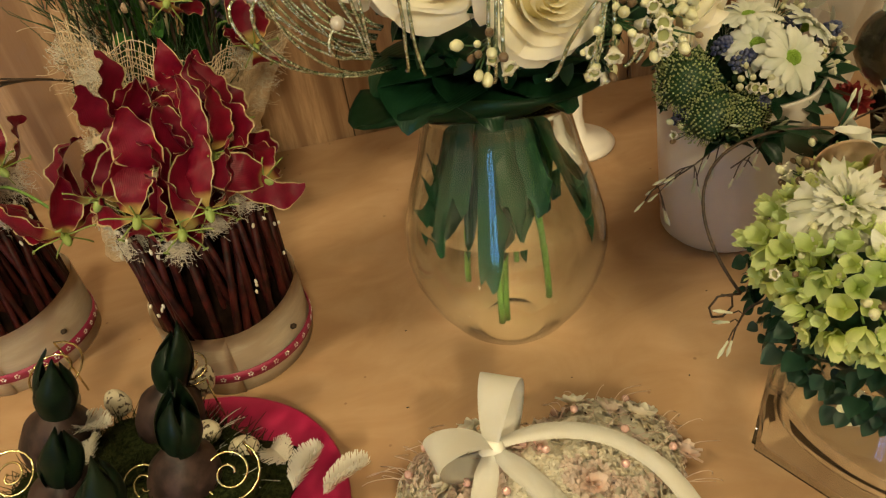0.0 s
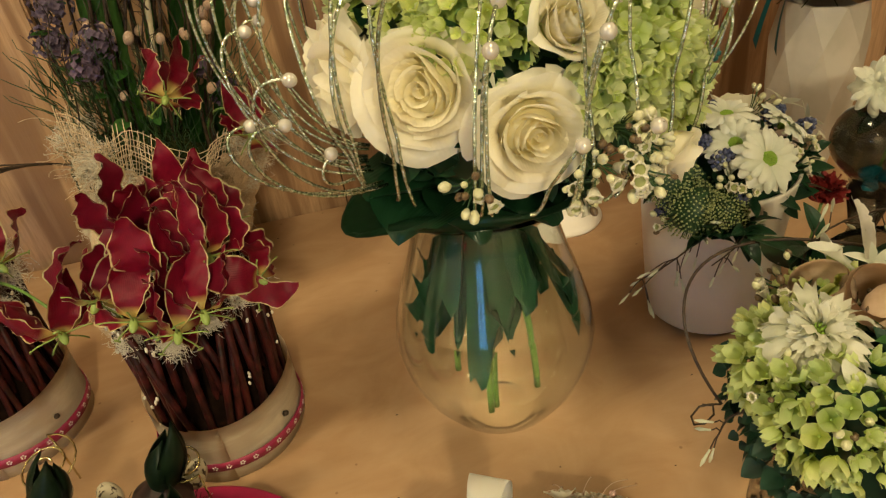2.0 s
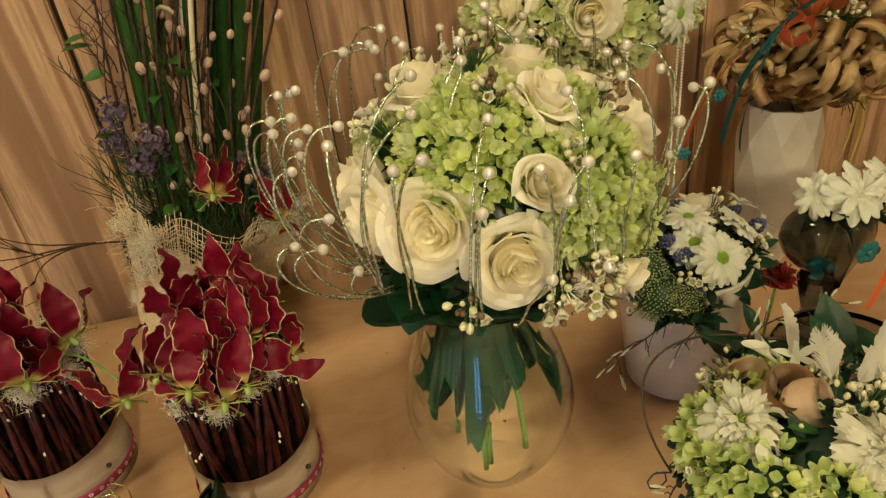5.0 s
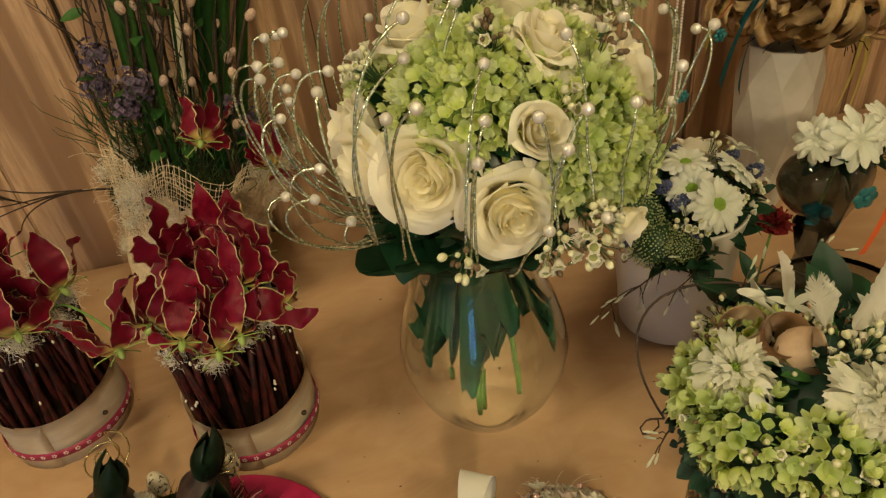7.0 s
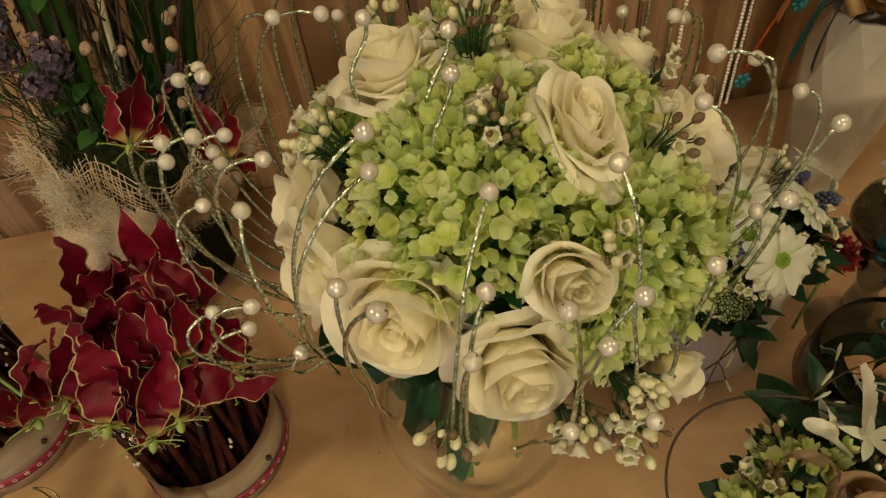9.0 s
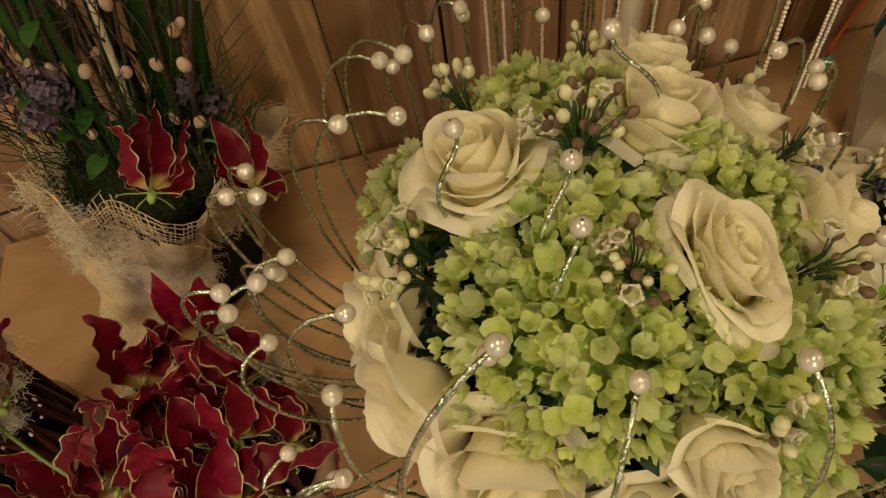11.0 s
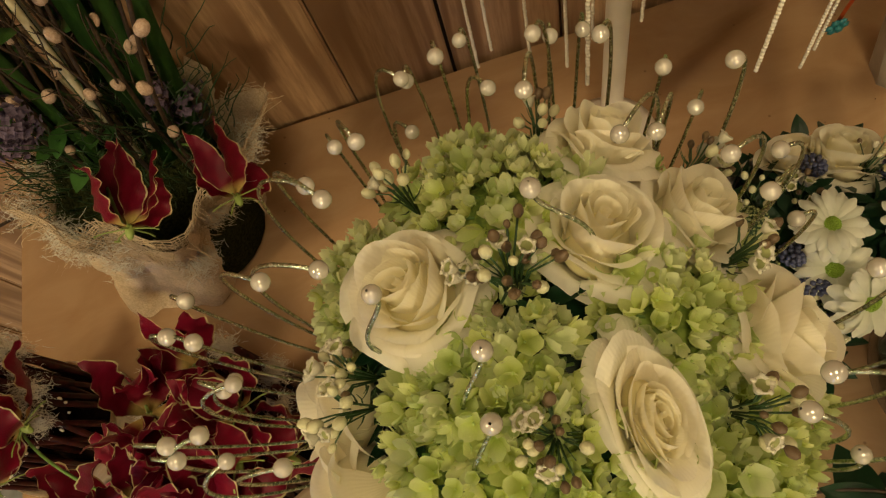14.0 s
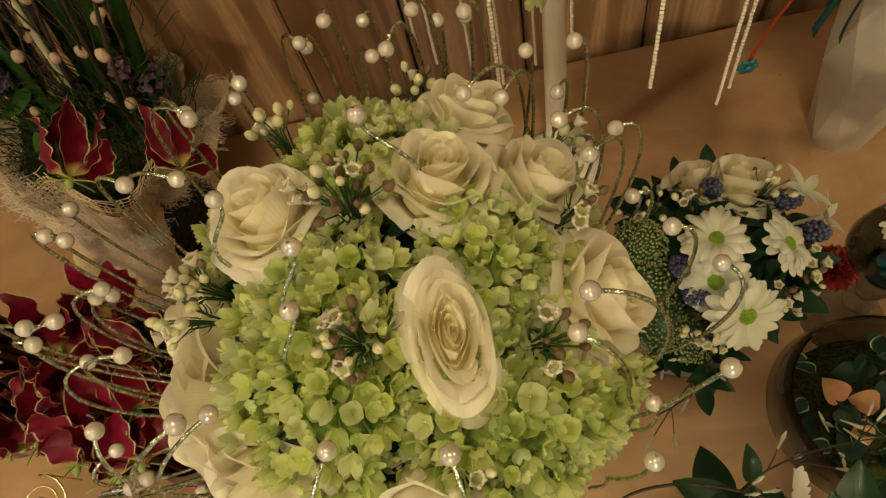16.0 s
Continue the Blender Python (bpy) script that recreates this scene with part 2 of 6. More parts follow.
M_SEED = speckle_mat("green_seed_head", (0.20, 0.25, 0.08), (0.50, 0.54, 0.26), 900, 0.7, 1.0)
M_PINK = speckle_mat("pink_plate", (0.34, 0.012, 0.060), (0.40, 0.018, 0.075), 40, 0.3, 0.05)
M_MOSS = speckle_mat("moss", (0.012, 0.017, 0.005), (0.038, 0.046, 0.015), 260, 0.95, 1.0, 0.004, spec=0.08)
M_BULB = speckle_mat("bulb_skin", (0.022, 0.013, 0.012), (0.055, 0.031, 0.027), 70, 0.5, 0.4, spec=0.25)
M_TULIP_BUD = speckle_mat("dark_green_bud", (0.006, 0.018, 0.010), (0.015, 0.034, 0.016), 60, 0.38, 0.2, spec=0.3)
M_EGG = speckle_mat("quail_egg", (0.06, 0.035, 0.025), (0.66, 0.58, 0.42), 2.6, 0.5, 0.05, lo=0.40, hi=0.44)
M_GOLD = plain("gold_wire", (0.72, 0.62, 0.32), 0.22, 1.0)
M_SATIN = speckle_mat("cream_satin", (0.96, 0.92, 0.82), (0.97, 0.95, 0.88), 25, 0.28, 0.05)
M_DRIED = petal_mat("dried_flower", (0.93, 0.82, 0.66), (0.97, 0.91, 0.80), 0.85, 0.45, 0.12)
M_DRIED_PINK = petal_mat("dried_pink_flower", (0.92, 0.70, 0.60), (0.96, 0.80, 0.72), 0.85, 0.45, 0.12)
M_PINK_PEARL = plain("pink_pearl", (0.72, 0.46, 0.42), 0.12, 0.4)
M_WOODCHIP = speckle_mat("wood_ribbon", (0.68, 0.47, 0.22), (0.78, 0.57, 0.30), 80, 0.6, 0.2)
M_TEAL = plain("teal_ribbon", (0.010, 0.13, 0.15), 0.4)
M_ORANGE = plain("orange_ribbon", (0.55, 0.09, 0.02), 0.45)
M_YELLOW = plain("yellow_ribbon", (0.62, 0.50, 0.14), 0.45)
M_TULIP = petal_mat("tulip_petal", (0.62, 0.20, 0.05), (0.55, 0.07, 0.04), 0.45, 0.2, 0.15, edge=(0.70, 0.32, 0.12), edge_at=0.8)
M_PEACH = petal_mat("peach_petal", (0.62, 0.28, 0.14), (0.66, 0.38, 0.22), 0.5, 0.3, 0.15)
M_SHELL = speckle_mat("eggshell", (0.62, 0.45, 0.30), (0.72, 0.55, 0.40), 60, 0.5, 0.05)
M_STONE_BLUE = speckle_mat("blue_stone", (0.0, 0.10, 0.14), (0.01, 0.16, 0.22), 80, 0.3)
M_BEAD = plain("bead_white", (0.78, 0.72, 0.64), 0.25)

# ---- builders ----
PLACES = {}
rng = random.Random(7)


def thing(name, at, label, category, group="", kind=""):
    ob = new(name)
    ob.empty_display_size = 0.02
    ob.matrix_basis = Matrix.Translation(at)
    PLACES[ob] = ob.matrix_basis.copy()
    return tagged(ob, label, category, group, kind)


def put(name, mesh, parent=None, m=None, label=""):
    """An object on mesh at the world pose m, under parent."""
    ob = new(name, mesh)
    m = m or Matrix.Identity(4)
    PLACES[ob] = m.copy()
    if parent:
        ob.parent = parent
        m = PLACES[parent].inverted() @ m
    ob.matrix_basis = m
    return tagged(ob, label) if label else ob


def mesh_of(bm, name, *mats, smooth=True):
    me = bpy.data.meshes.new(name)
    bm.to_mesh(me)
    bm.free()
    for m in mats:
        me.materials.append(m)
    if smooth:
        me.polygons.foreach_set("use_smooth", [True] * len(me.polygons))
    return me


def part(name, bm, material, parent, label="", m=None, smooth=True):
    mats = material if isinstance(material, tuple) else (material,)
    return put(name, mesh_of(bm, name, *mats, smooth=smooth), parent, m, label)


def aim(at, n, spin=0.0, size=1.0):
    """A pose at a place whose z looks along n, turned by spin, scaled."""
    q = Vector(n).normalized().to_track_quat("Z", "Y")
    return Matrix.Translation(at) @ q.to_matrix().to_4x4() @ Matrix.Rotation(spin, 4, "Z") @ Matrix.Scale(size, 4)


def grid(bm, nu, nv, f, m=None, mat_index=0):
    """A sheet of nu by nv cells, f(u, v) with both from 0 to 1; keeps u, v as its map."""
    uv = bm.loops.layers.uv.verify()
    vs = [[bm.verts.new(m @ Vector(f(i / nu, j / nv)) if m else f(i / nu, j / nv)) for i in range(nu + 1)] for j in range(nv + 1)]
    for j in range(nv):
        for i in range(nu):
            fc = bm.faces.new((vs[j][i], vs[j][i + 1], vs[j + 1][i + 1], vs[j + 1][i]))
            fc.material_index = mat_index
            for lp, (a, b) in zip(fc.loops, ((i, j), (i + 1, j), (i + 1, j + 1), (i, j + 1))):
                lp[uv].uv = (a / nu, b / nv)
    return bm


def lathe(bm, prof, seg=32, m=None, mat_index=0):
    """A turned body from (radius, height) pairs, round z."""
    rings = []
    for r, z in prof:
        ring = []
        for i in range(seg if r > 1e-6 else 1):
            a = 2 * math.pi * i / seg
            p = Vector((r * math.cos(a), r * math.sin(a), z))
            ring.append(bm.verts.new(m @ p if m else p))
        rings.append(ring)
    for a, b in zip(rings, rings[1:]):
        for i in range(seg):
            j = (i + 1) % seg
            face = [a[i % len(a)], a[j % len(a)], b[j % len(b)], b[i % len(b)]]
            face = [v for k, v in enumerate(face) if v not in face[:k]]
            if len(face) > 2:
                bm.faces.new(face).material_index = mat_index
    return bm


def tube(bm, pts, r, seg=5, taper=None, mat_index=0):
    """A round rod along points; taper gives the end's radius."""
    pts = [Vector(p) for p in pts]
    rings, side = [], None
    for k, p in enumerate(pts):
        d = (pts[min(k + 1, len(pts) - 1)] - pts[max(k - 1, 0)]).normalized()
        side = d.orthogonal() if side is None else side - d * side.dot(d)
        if side.length < 1e-6:
            side = d.orthogonal()
        side.normalize()
        up = d.cross(side)
        rad = r if taper is None else r + (taper - r) * k / (len(pts) - 1)
        rings.append([bm.verts.new(p + (side * math.cos(2 * math.pi * i / seg) + up * math.sin(2 * math.pi * i / seg)) * rad) for i in range(seg)])
    for a, b in zip(rings, rings[1:]):
        for i in range(seg):
            bm.faces.new((a[i], a[(i + 1) % seg], b[(i + 1) % seg], b[i])).material_index = mat_index
    for ring in (rings[0][::-1], rings[-1]):
        bm.faces.new(ring).material_index = mat_index
    return bm


def blob(bm, at, size, sub=2, rough=0.0, m=None, mat_index=0, seed=0.0):
    """A rounded lump with radii size, its skin uneven by rough."""
    made = bmesh.ops.create_icosphere(bm, subdivisions=sub, radius=1.0)["verts"]
    for v in made:
        k = 1 + rough * noise.noise(v.co * 2.1 + Vector((seed, seed * 1.7, 3.1)))
        v.co = Vector([a + s * c * k for a, s, c in zip(at, size, v.co)])
        if m:
            v.co = m @ v.co
        for f in v.link_faces:
            f.material_index = mat_index
    return bm


def slab(bm, lo, hi, bevel=0.0, m=None):
    made = bmesh.ops.create_cube(bm, size=1.0)["verts"]
    for v in made:
        v.co = Vector([l + (c + 0.5) * (h - l) for l, h, c in zip(lo, hi, v.co)])
    if bevel:
        edges = list({e for v in made for e in v.link_edges})
        bmesh.ops.bevel(bm, geom=edges, offset=bevel, segments=2, affect="EDGES")
    if m:
        bmesh.ops.transform(bm, matrix=m, verts=bm.verts)
    return bm


def bez(a, b, c, d, n=14):
    a, b, c, d = map(Vector, (a, b, c, d))
    return [a * (1 - t) ** 3 + b * 3 * t * (1 - t) ** 2 + c * 3 * t * t * (1 - t) + d * t ** 3 for t in (k / n for k in range(n + 1))]


def leaf_sheet(bm, length, width, curl=0.3, fold=0.25, m=None, nu=4, nv=7, wave=0.0, blunt=0.8, mat_index=0):
    """A pointed leaf from the origin along x, its face up z."""
    def f(u, v):
        s = 2 * u - 1
        w = width * 0.5 * math.sin(math.pi * min(v ** blunt, 1.0)) ** 0.85 + 0.0004
        return (length * v * (1 - 0.15 * curl * v), s * w, fold * w * abs(s) - curl * length * v * v * 0.5 + wave * math.sin(v * 19 + s * 2) * abs(s))
    return grid(bm, nu, nv, f, m, mat_index)


def sphere_points(n, cap=-0.2):
    """n directions spread evenly over the ball above the height cap."""
    for k in range(n):
        z = 1 - (1 - cap) * (k + 0.5) / n
        a = k * 2.399963
        yield Vector((math.sqrt(1 - z * z) * math.cos(a), math.sqrt(1 - z * z) * math.sin(a), z))


# shared pieces -----------------------------------------------------------
def rose_petal(s, half, h, flare, droop, seed):
    """One petal of a rose of radius 1; s: how far out, half: half its angle, h: height of its rim, flare and droop: how the lip rolls out."""
    def f(u, v):
        t = 2 * u - 1
        ang = half * t * (0.40 + 0.60 * math.sin(min(v * 1.4, 1) * math.pi / 2))
        lip = max(v - 0.62, 0) / 0.38
        top = h - 0.20 * abs(t) ** 2.8 * (h + 0.9) + 0.05 * math.cos(2.2 * t + seed)
        r = s * (0.25 + 0.75 * math.sin(math.pi / 2 * min(v * 1.15, 1)) ** 0.8)
        r += flare * lip ** 1.6 * (1 - 0.30 * t * t) * (1 + 0.3 * math.sin(seed * 3 + 2 * t)) + 0.07 * s * t
        r += 0.022 * math.sin(3.1 * t + seed * 2) * v
        z = -0.9 + (top + 0.9) * v - droop * lip ** 2.2 + 0.028 * math.sin(4.3 * t + seed * 2.7) * v * v
        w = noise.noise_vector((t * 1.3 + seed * 3, v * 1.8, s * 4 + seed))
        r, z = r + 0.10 * v * w.x, z + 0.10 * v * w.y
        r += 0.025 * v ** 3 * noise.noise((t * 4 + seed, v * 3, seed * 2))
        return (r * math.cos(ang), r * math.sin(ang), z)
    return f


def rose_meshes():
    bm = bmesh.new()
    lathe(bm, [(0, 0.05), (0.2, 0.04), (0.42, -0.1), (0.62, -0.4), (0.5, -0.75), (0, -0.9)], 20)

    def heart_roll(u, v):
        a = u * 4.6 * math.pi
        r = 0.025 + 0.235 * u ** 0.9 + 0.012 * math.sin(a * 1.7)
        r *= 0.80 + 0.30 * v + 0.10 * max(v - 0.8, 0) * 5 * u
        return (r * math.cos(a), r * math.sin(a), -0.3 + (0.74 - 0.10 * (1 - u) + 0.03 * math.sin(a * 1.3)) * v)
    grid(bm, 64, 6, heart_roll)
    a = 0.0
    for s, n, h, flare in ((0.31, 3, 0.47, 0.02), (0.42, 3, 0.45, 0.06)):
        for k in range(n):
            a += 2 * math.pi / n + 0.25
            grid(bm, 10, 8, rose_petal(s, math.pi / n * 1.3, h, flare, 0.02, a), Matrix.Rotation(a, 4, "Z"))
    cores = []
    for var in range(3):
        b2 = bm.copy()
        for v in b2.verts:
            w = noise.noise_vector(v.co * 1.4 + Vector((var * 7.3, 1.1, 2.9)))
            v.co += Vector((w.x, w.y, w.z * 0.6)) * 0.10
            v.co.x *= (1.0, 1.12, 0.92)[var]
        cores.append(mesh_of(b2, "rose", M_ROSE))
    bm.free()
    outer = []
    for i, (s, n, h, flare, droop) in enumerate(((0.55, 3, 0.43, 0.13, 0.05), (0.69, 4, 0.34, 0.22, 0.13), (0.80, 4, 0.17, 0.32, 0.24), (0.88, 5, -0.08, 0.38, 0.36))):
        for var in range(2):
            bm = bmesh.new()
            grid(bm, 12, 10, rose_petal(s, math.pi / n * 1.32, h, flare, droop, i * 2.1 + var * 1.3))
            outer.append((n, mesh_of(bm, "petal", M_ROSE_OUT)))
    return cores, outer


ROSE_CORE, ROSE_OUT = rose_meshes()


def rose(parent, at, n, r, layers=4, label="", long=None):
    spin = rng.uniform(0, 6.28)
    m = aim(at, n, spin, r)
    if long:
        m = aim(at, n, -0.7, r) @ Matrix.Diagonal((0.74, long, 1.1, 1))
    core = put("rose", rng.choice(ROSE_CORE), parent, m, label)
    for i in range(layers):
        count = ROSE_OUT[2 * i][0]
        for k in range(count):
            a = 2 * math.pi * (k + rng.uniform(-0.08, 0.08)) / count + i * 0.7
            tilt = Matrix.Rotation(rng.uniform(-0.10, 0.12), 4, "Y") @ Matrix.Rotation(rng.uniform(-0.08, 0.08), 4, "X") @ Matrix.Scale(rng.uniform(0.94, 1.06), 4)
            put("petal", ROSE_OUT[2 * i + (k % 2)][1], core, m @ Matrix.Rotation(a, 4, "Z") @ tilt)
    return core


def floret_meshes(mat):
    made = []
    for var in range(4):
        bm = bmesh.new()
        cup = (1.6, 1.1, 2.1, 0.8)[var]
        for k in range(4):
            def f(u, v, k=k):
                s = 2 * u - 1
                w = 0.58 * math.sin(math.pi * (0.06 + v * 0.87)) ** 0.68
                ln = (0.06 + v * (1.05 - 0.16 * cup)) * (1 - 0.10 * s * s * v)
                return (ln, s * w, cup * v ** 1.6 * 0.68 + 0.20 * s * s * v + 0.05 * math.sin(k * 2 + 3 * s + var) + 0.012 * k)
            grid(bm, 4, 5, f, Matrix.Rotation(k * math.pi / 2 + 0.1 * math.sin(k + var), 4, "Z"))
        blob(bm, (0, 0, 0.08), (0.11, 0.11, 0.12), 1, mat_index=1)
        made.append(mesh_of(bm, "floret", mat, M_HYD_EYE))
    return made


FLORETS = floret_meshes(M_HYD)
FLORETS_PALE = floret_meshes(M_HYD_PALE)


def hydrangea(parent, at, n, r, count, size=0.0115, pale=0.2, label="", flat=0.72, core=None, dense=3.5):
    """A dome of florets: a branching core, and each floret on it."""
    n = Vector(n).normalized()
    m = aim(Vector(at) - n * r * 0.8, n, rng.uniform(0, 6))
    bm = bmesh.new()
    count = min(int(count * dense), 300)
    dirs = list(sphere_points(count, -0.12))
    for d in dirs[::2]:
        tube(bm, [(0, 0, -r * 0.4), d * r * 0.5, Vector((d.x, d.y, d.z * flat)) * r * 0.9], 0.0011, 4)
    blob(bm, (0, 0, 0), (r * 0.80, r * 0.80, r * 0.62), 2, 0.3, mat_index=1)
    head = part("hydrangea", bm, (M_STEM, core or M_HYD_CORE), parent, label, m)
    for d in dirs:
        k = rng.choice((1.0, 0.82, 1.09)) * rng.uniform(0.92, 1.06)
        p = Vector((d.x * r * k, d.y * r * k, d.z * r * k * flat + r * 0.1))
        tilt = Vector((d.x, d.y, d.z * 1.2)) + Vector([rng.uniform(-0.65, 0.65) for _ in range(3)])
        kind = FLORETS_PALE if rng.random() < pale else FLORETS
        put("floret", kind[rng.randrange(4)], head, m @ aim(p, tilt, rng.uniform(0, 6), size * rng.choice((0.5, 0.65, 0.75, 0.85, 0.95)) * rng.uniform(0.9, 1.08)))
    return head


def bud_mesh(mat, name="bud"):
    bm = bmesh.new()
    lathe(bm, [(0, -1.1), (0.5, -0.95), (0.95, -0.3), (0.98, 0.2), (0.7, 0.75), (0.25, 0.98), (0.12, 1.06), (0, 1.04)], 8)
    return mesh_of(bm, name, mat)


BUD_PALE, BUD_BROWN = bud_mesh(M_BUD), bud_mesh(M_BUD_BROWN)


def cup_mesh():
    bm = bmesh.new()
    lathe(bm, [(0, -1.1), (0.45, -1.0), (0.75, -0.3), (0.98, 0.3), (1.0, 0.5), (0.86, 0.52), (0.72, 0.2)], 12)
    lathe(bm, [(0.72, 0.2), (0.4, -0.05), (0, 0.05)], 12, mat_index=1)
    for k in range(5):
        a = k * 1.2566
        blob(bm, (0.95 * math.cos(a), 0.95 * math.sin(a), 0.5), (0.34, 0.34, 0.16), 1)
    return mesh_of(bm, "blossom", M_CUP, M_CUP_IN)


CUP = cup_mesh()


def wax_sprig(parent, at, n, size=0.03, buds=9, cups=3, brown=0.6, label=""):
    """A sprig of waxflower: needles and stalks, buds at their ends, a few open cups."""
    m = aim(Vector(at) - Vector(n).normalized() * size * 0.22, n, rng.uniform(0, 6))
    bm = bmesh.new()
    ends = []
    for k in range(buds + cups):
        a, o = rng.uniform(0, 6.28), rng.uniform(0.15, 0.75)
        e = Vector((math.cos(a) * o, math.sin(a) * o, rng.uniform(0.45, 1.0) * (1.1 - 0.4 * o))) * size
        ends.append((e, (e - Vector((0, 0, -size * 0.2))).normalized()))
        tube(bm, [(0, 0, -size * 0.7), e * 0.4, e], 0.0006, 4)
    for k in range(10):
        a, h = rng.uniform(0, 6.28), rng.uniform(-0.5, 0.25) * size
        p = Vector((math.cos(a) * 0.15 * size, math.sin(a) * 0.15 * size, h))
        q = p + Vector((math.cos(a), math.sin(a), rng.uniform(0.4, 1.2))) * min(size, 0.034) * rng.uniform(0.2, 0.36)
        tube(bm, [p, (p + q) / 2 + Vector((0, 0, -0.001)), q], 0.0006, 4, 0.0002)
    sprig = part("wax_flower", bm, M_NEEDLE, parent, label, m)
    for k, (e, d) in enumerate(ends):
        if k < cups:
            put("blossom", CUP, sprig, m @ aim(e, d, 0, 0.0044 * rng.uniform(0.8, 1.15)))
        else:
            mesh = BUD_BROWN if rng.random() < brown else BUD_PALE
            put("bud", mesh, sprig, m @ aim(e, d, 0, (0.0025 if mesh == BUD_BROWN else 0.0030) * rng.uniform(0.75, 1.25)) @ Matrix.Diagonal((1, 1, 1.25, 1)))
    return sprig


def pearl_mesh(mat, name="pearl"):
    bm = bmesh.new()
    lathe(bm, [(0.12, -1.0)] + [(math.cos(t), math.sin(t)) for t in (-1.3, -1.0, -0.65, -0.3, 0, 0.3, 0.65, 1.0, 1.3)] + [(0.12, 1.0)], 14)
    return mesh_of(bm, name, mat)


PEARL = pearl_mesh(M_PEARL)


def flame_petal(var):
    """A ruffled petal that leaves the heart sideways and sweeps back; the flower looks along z."""
    bm = bmesh.new()
    ln = (0.078, 0.086, 0.072, 0.082, 0.070)[var]
    start = (0.15, -0.25, 0.35, 0.0, -0.35)[var]
    bend = (1.9, 1.5, 2.3, 1.3, 1.7)[var]
    tip = (1.5, 1.9, -0.6, 1.2, 2.2)[var]
    twist = (0.25, -0.40, 0.15, 0.45, -0.25)[var]
    wide = (0.0190, 0.0175, 0.0205, 0.0180, 0.0185)[var]
    bowl = (0.22, -0.25, 0.30, 0.35, -0.18)[var]
    n = 22
    x, z, h, spine = 0.003, 0.0, start, []
    for k in range(n + 1):
        v = k / n
        h = start - bend * (1 - (1 - v) ** 2) + tip * (max(v - 0.6, 0) / 0.4) ** 1.5
        spine.append((Vector((x, 0, z)), h))
        x, z = x + math.cos(h) * ln / n, z + math.sin(h) * ln / n

    def f(u, v):
        s = 2 * u - 1
        p, hd = spine[round(v * n)]
        w = wide * (0.10 * (1 - v) + 0.98 * math.sin(math.pi * v ** 1.15) ** 0.95 * (1 - 0.12 * v)) + 0.0002
        up = Vector((-math.sin(hd), 0, math.cos(hd)))
        a = twist * v * 2
        across = Vector((0, 1, 0)) * math.cos(a) + up * math.sin(a)
        ruffle = 0.0028 * math.sin(v * 27 + var * 1.9 + 1.3 * s) * abs(s) ** 2 * min(v * 4, 1)
        return p + across * s * w + up * (ruffle + bowl * w * s * s)
    grid(bm, 8, n, f)
    return mesh_of(bm, "petal", M_GLO)


FLAME = [flame_petal(k) for k in range(5)]


def flame_lily(parent, at, n, size=1.0, petals=6, label=""):
    m = aim(at, n, rng.uniform(0, 6), size)
    bm = bmesh.new()
    blob(bm, (0, 0, 0.006), (0.0042, 0.0042, 0.008), 2)
    tube(bm, [(0, 0, -0.012), (0.001, 0, -0.006), (0, 0, 0)], 0.0016, 5)
    for k in range(5):
        a = k * 1.26 + 0.5
        c, s = math.cos(a), math.sin(a)
        tube(bm, bez((0, 0, 0.002), (c * 0.010, s * 0.010, 0.006), (c * 0.020, s * 0.020, 0.004), (c * 0.029, s * 0.029, 0.009), 6), 0.0008, 4)
        if k < 2:
            tube(bm, [(c * 0.029 - s * 0.003, s * 0.029 + c * 0.003, 0.0093), (c * 0.029 + s * 0.003, s * 0.029 - c * 0.003, 0.0093)], 0.0010, 5)
    core = part("flame_lily", bm, M_FILAMENT, parent, label, m)
    for k in range(petals):
        lean = Matrix.Rotation(rng.uniform(-0.40, 0.45), 4, "Y") @ Matrix.Rotation(rng.uniform(-0.35, 0.35), 4, "X") @ Matrix.Rotation(rng.uniform(-0.3, 0.3), 4, "Z") @ Matrix.Scale(rng.uniform(0.85, 1.08), 4)
        put("petal", FLAME[rng.randrange(5)], core, m @ Matrix.Rotation(2 * math.pi * k / petals + rng.uniform(-0.2, 0.2), 4, "Z") @ lean)
    return core


def ray_petal(length, width, rise, mat, notch=True):
    bm = bmesh.new()

    def f(u, v):
        s = 2 * u - 1
        w = width * 0.5 * (0.35 + 0.65 * math.sin(math.pi * min(v * 0.62 + 0.05, 1))) * (1 if v < 0.9 else 0.80)
        return (length * (v - 0.14 * s * s * v ** 4), s * w, rise * math.sin(v * 2.4) * length - 0.12 * length * v * v + 0.25 * w * (1 - abs(s)))
    grid(bm, 4, 5, f)
    return mesh_of(bm, "petal", mat)


def frilled_petal(length, width, seed):
    """A chrysanthemum petal with a crumpled, toothed end."""
    bm = bmesh.new()

    def f(u, v):
        s = 2 * u - 1
        w = width * 0.5 * (0.35 + 0.65 * v ** 0.7)
        tooth = 0.10 * length * math.cos(s * 7 + seed) * max(v - 0.7, 0) / 0.3
        crumple = 0.16 * length * v * noise.noise((s * 1.2 + seed * 5, v * 2.2, seed))
        return (length * v + tooth, s * w, 0.22 * length * math.sin(v * 2.6 + 0.4 * math.sin(seed)) - 0.10 * length * v * v + crumple + 0.18 * w * s * s)
    grid(bm, 5, 6, f)
    return mesh_of(bm, "petal", M_MUM)


DAISY_PETAL = [ray_petal(0.031, 0.0118, 0.10, M_WHITE), ray_petal(0.027, 0.0100, 0.22, M_WHITE)]
MUM_PETAL = [[frilled_petal(0.026, 0.0125, k * 1.7) for k in range(4)], [frilled_petal(0.014, 0.0062, k * 1.3) for k in range(4)]]


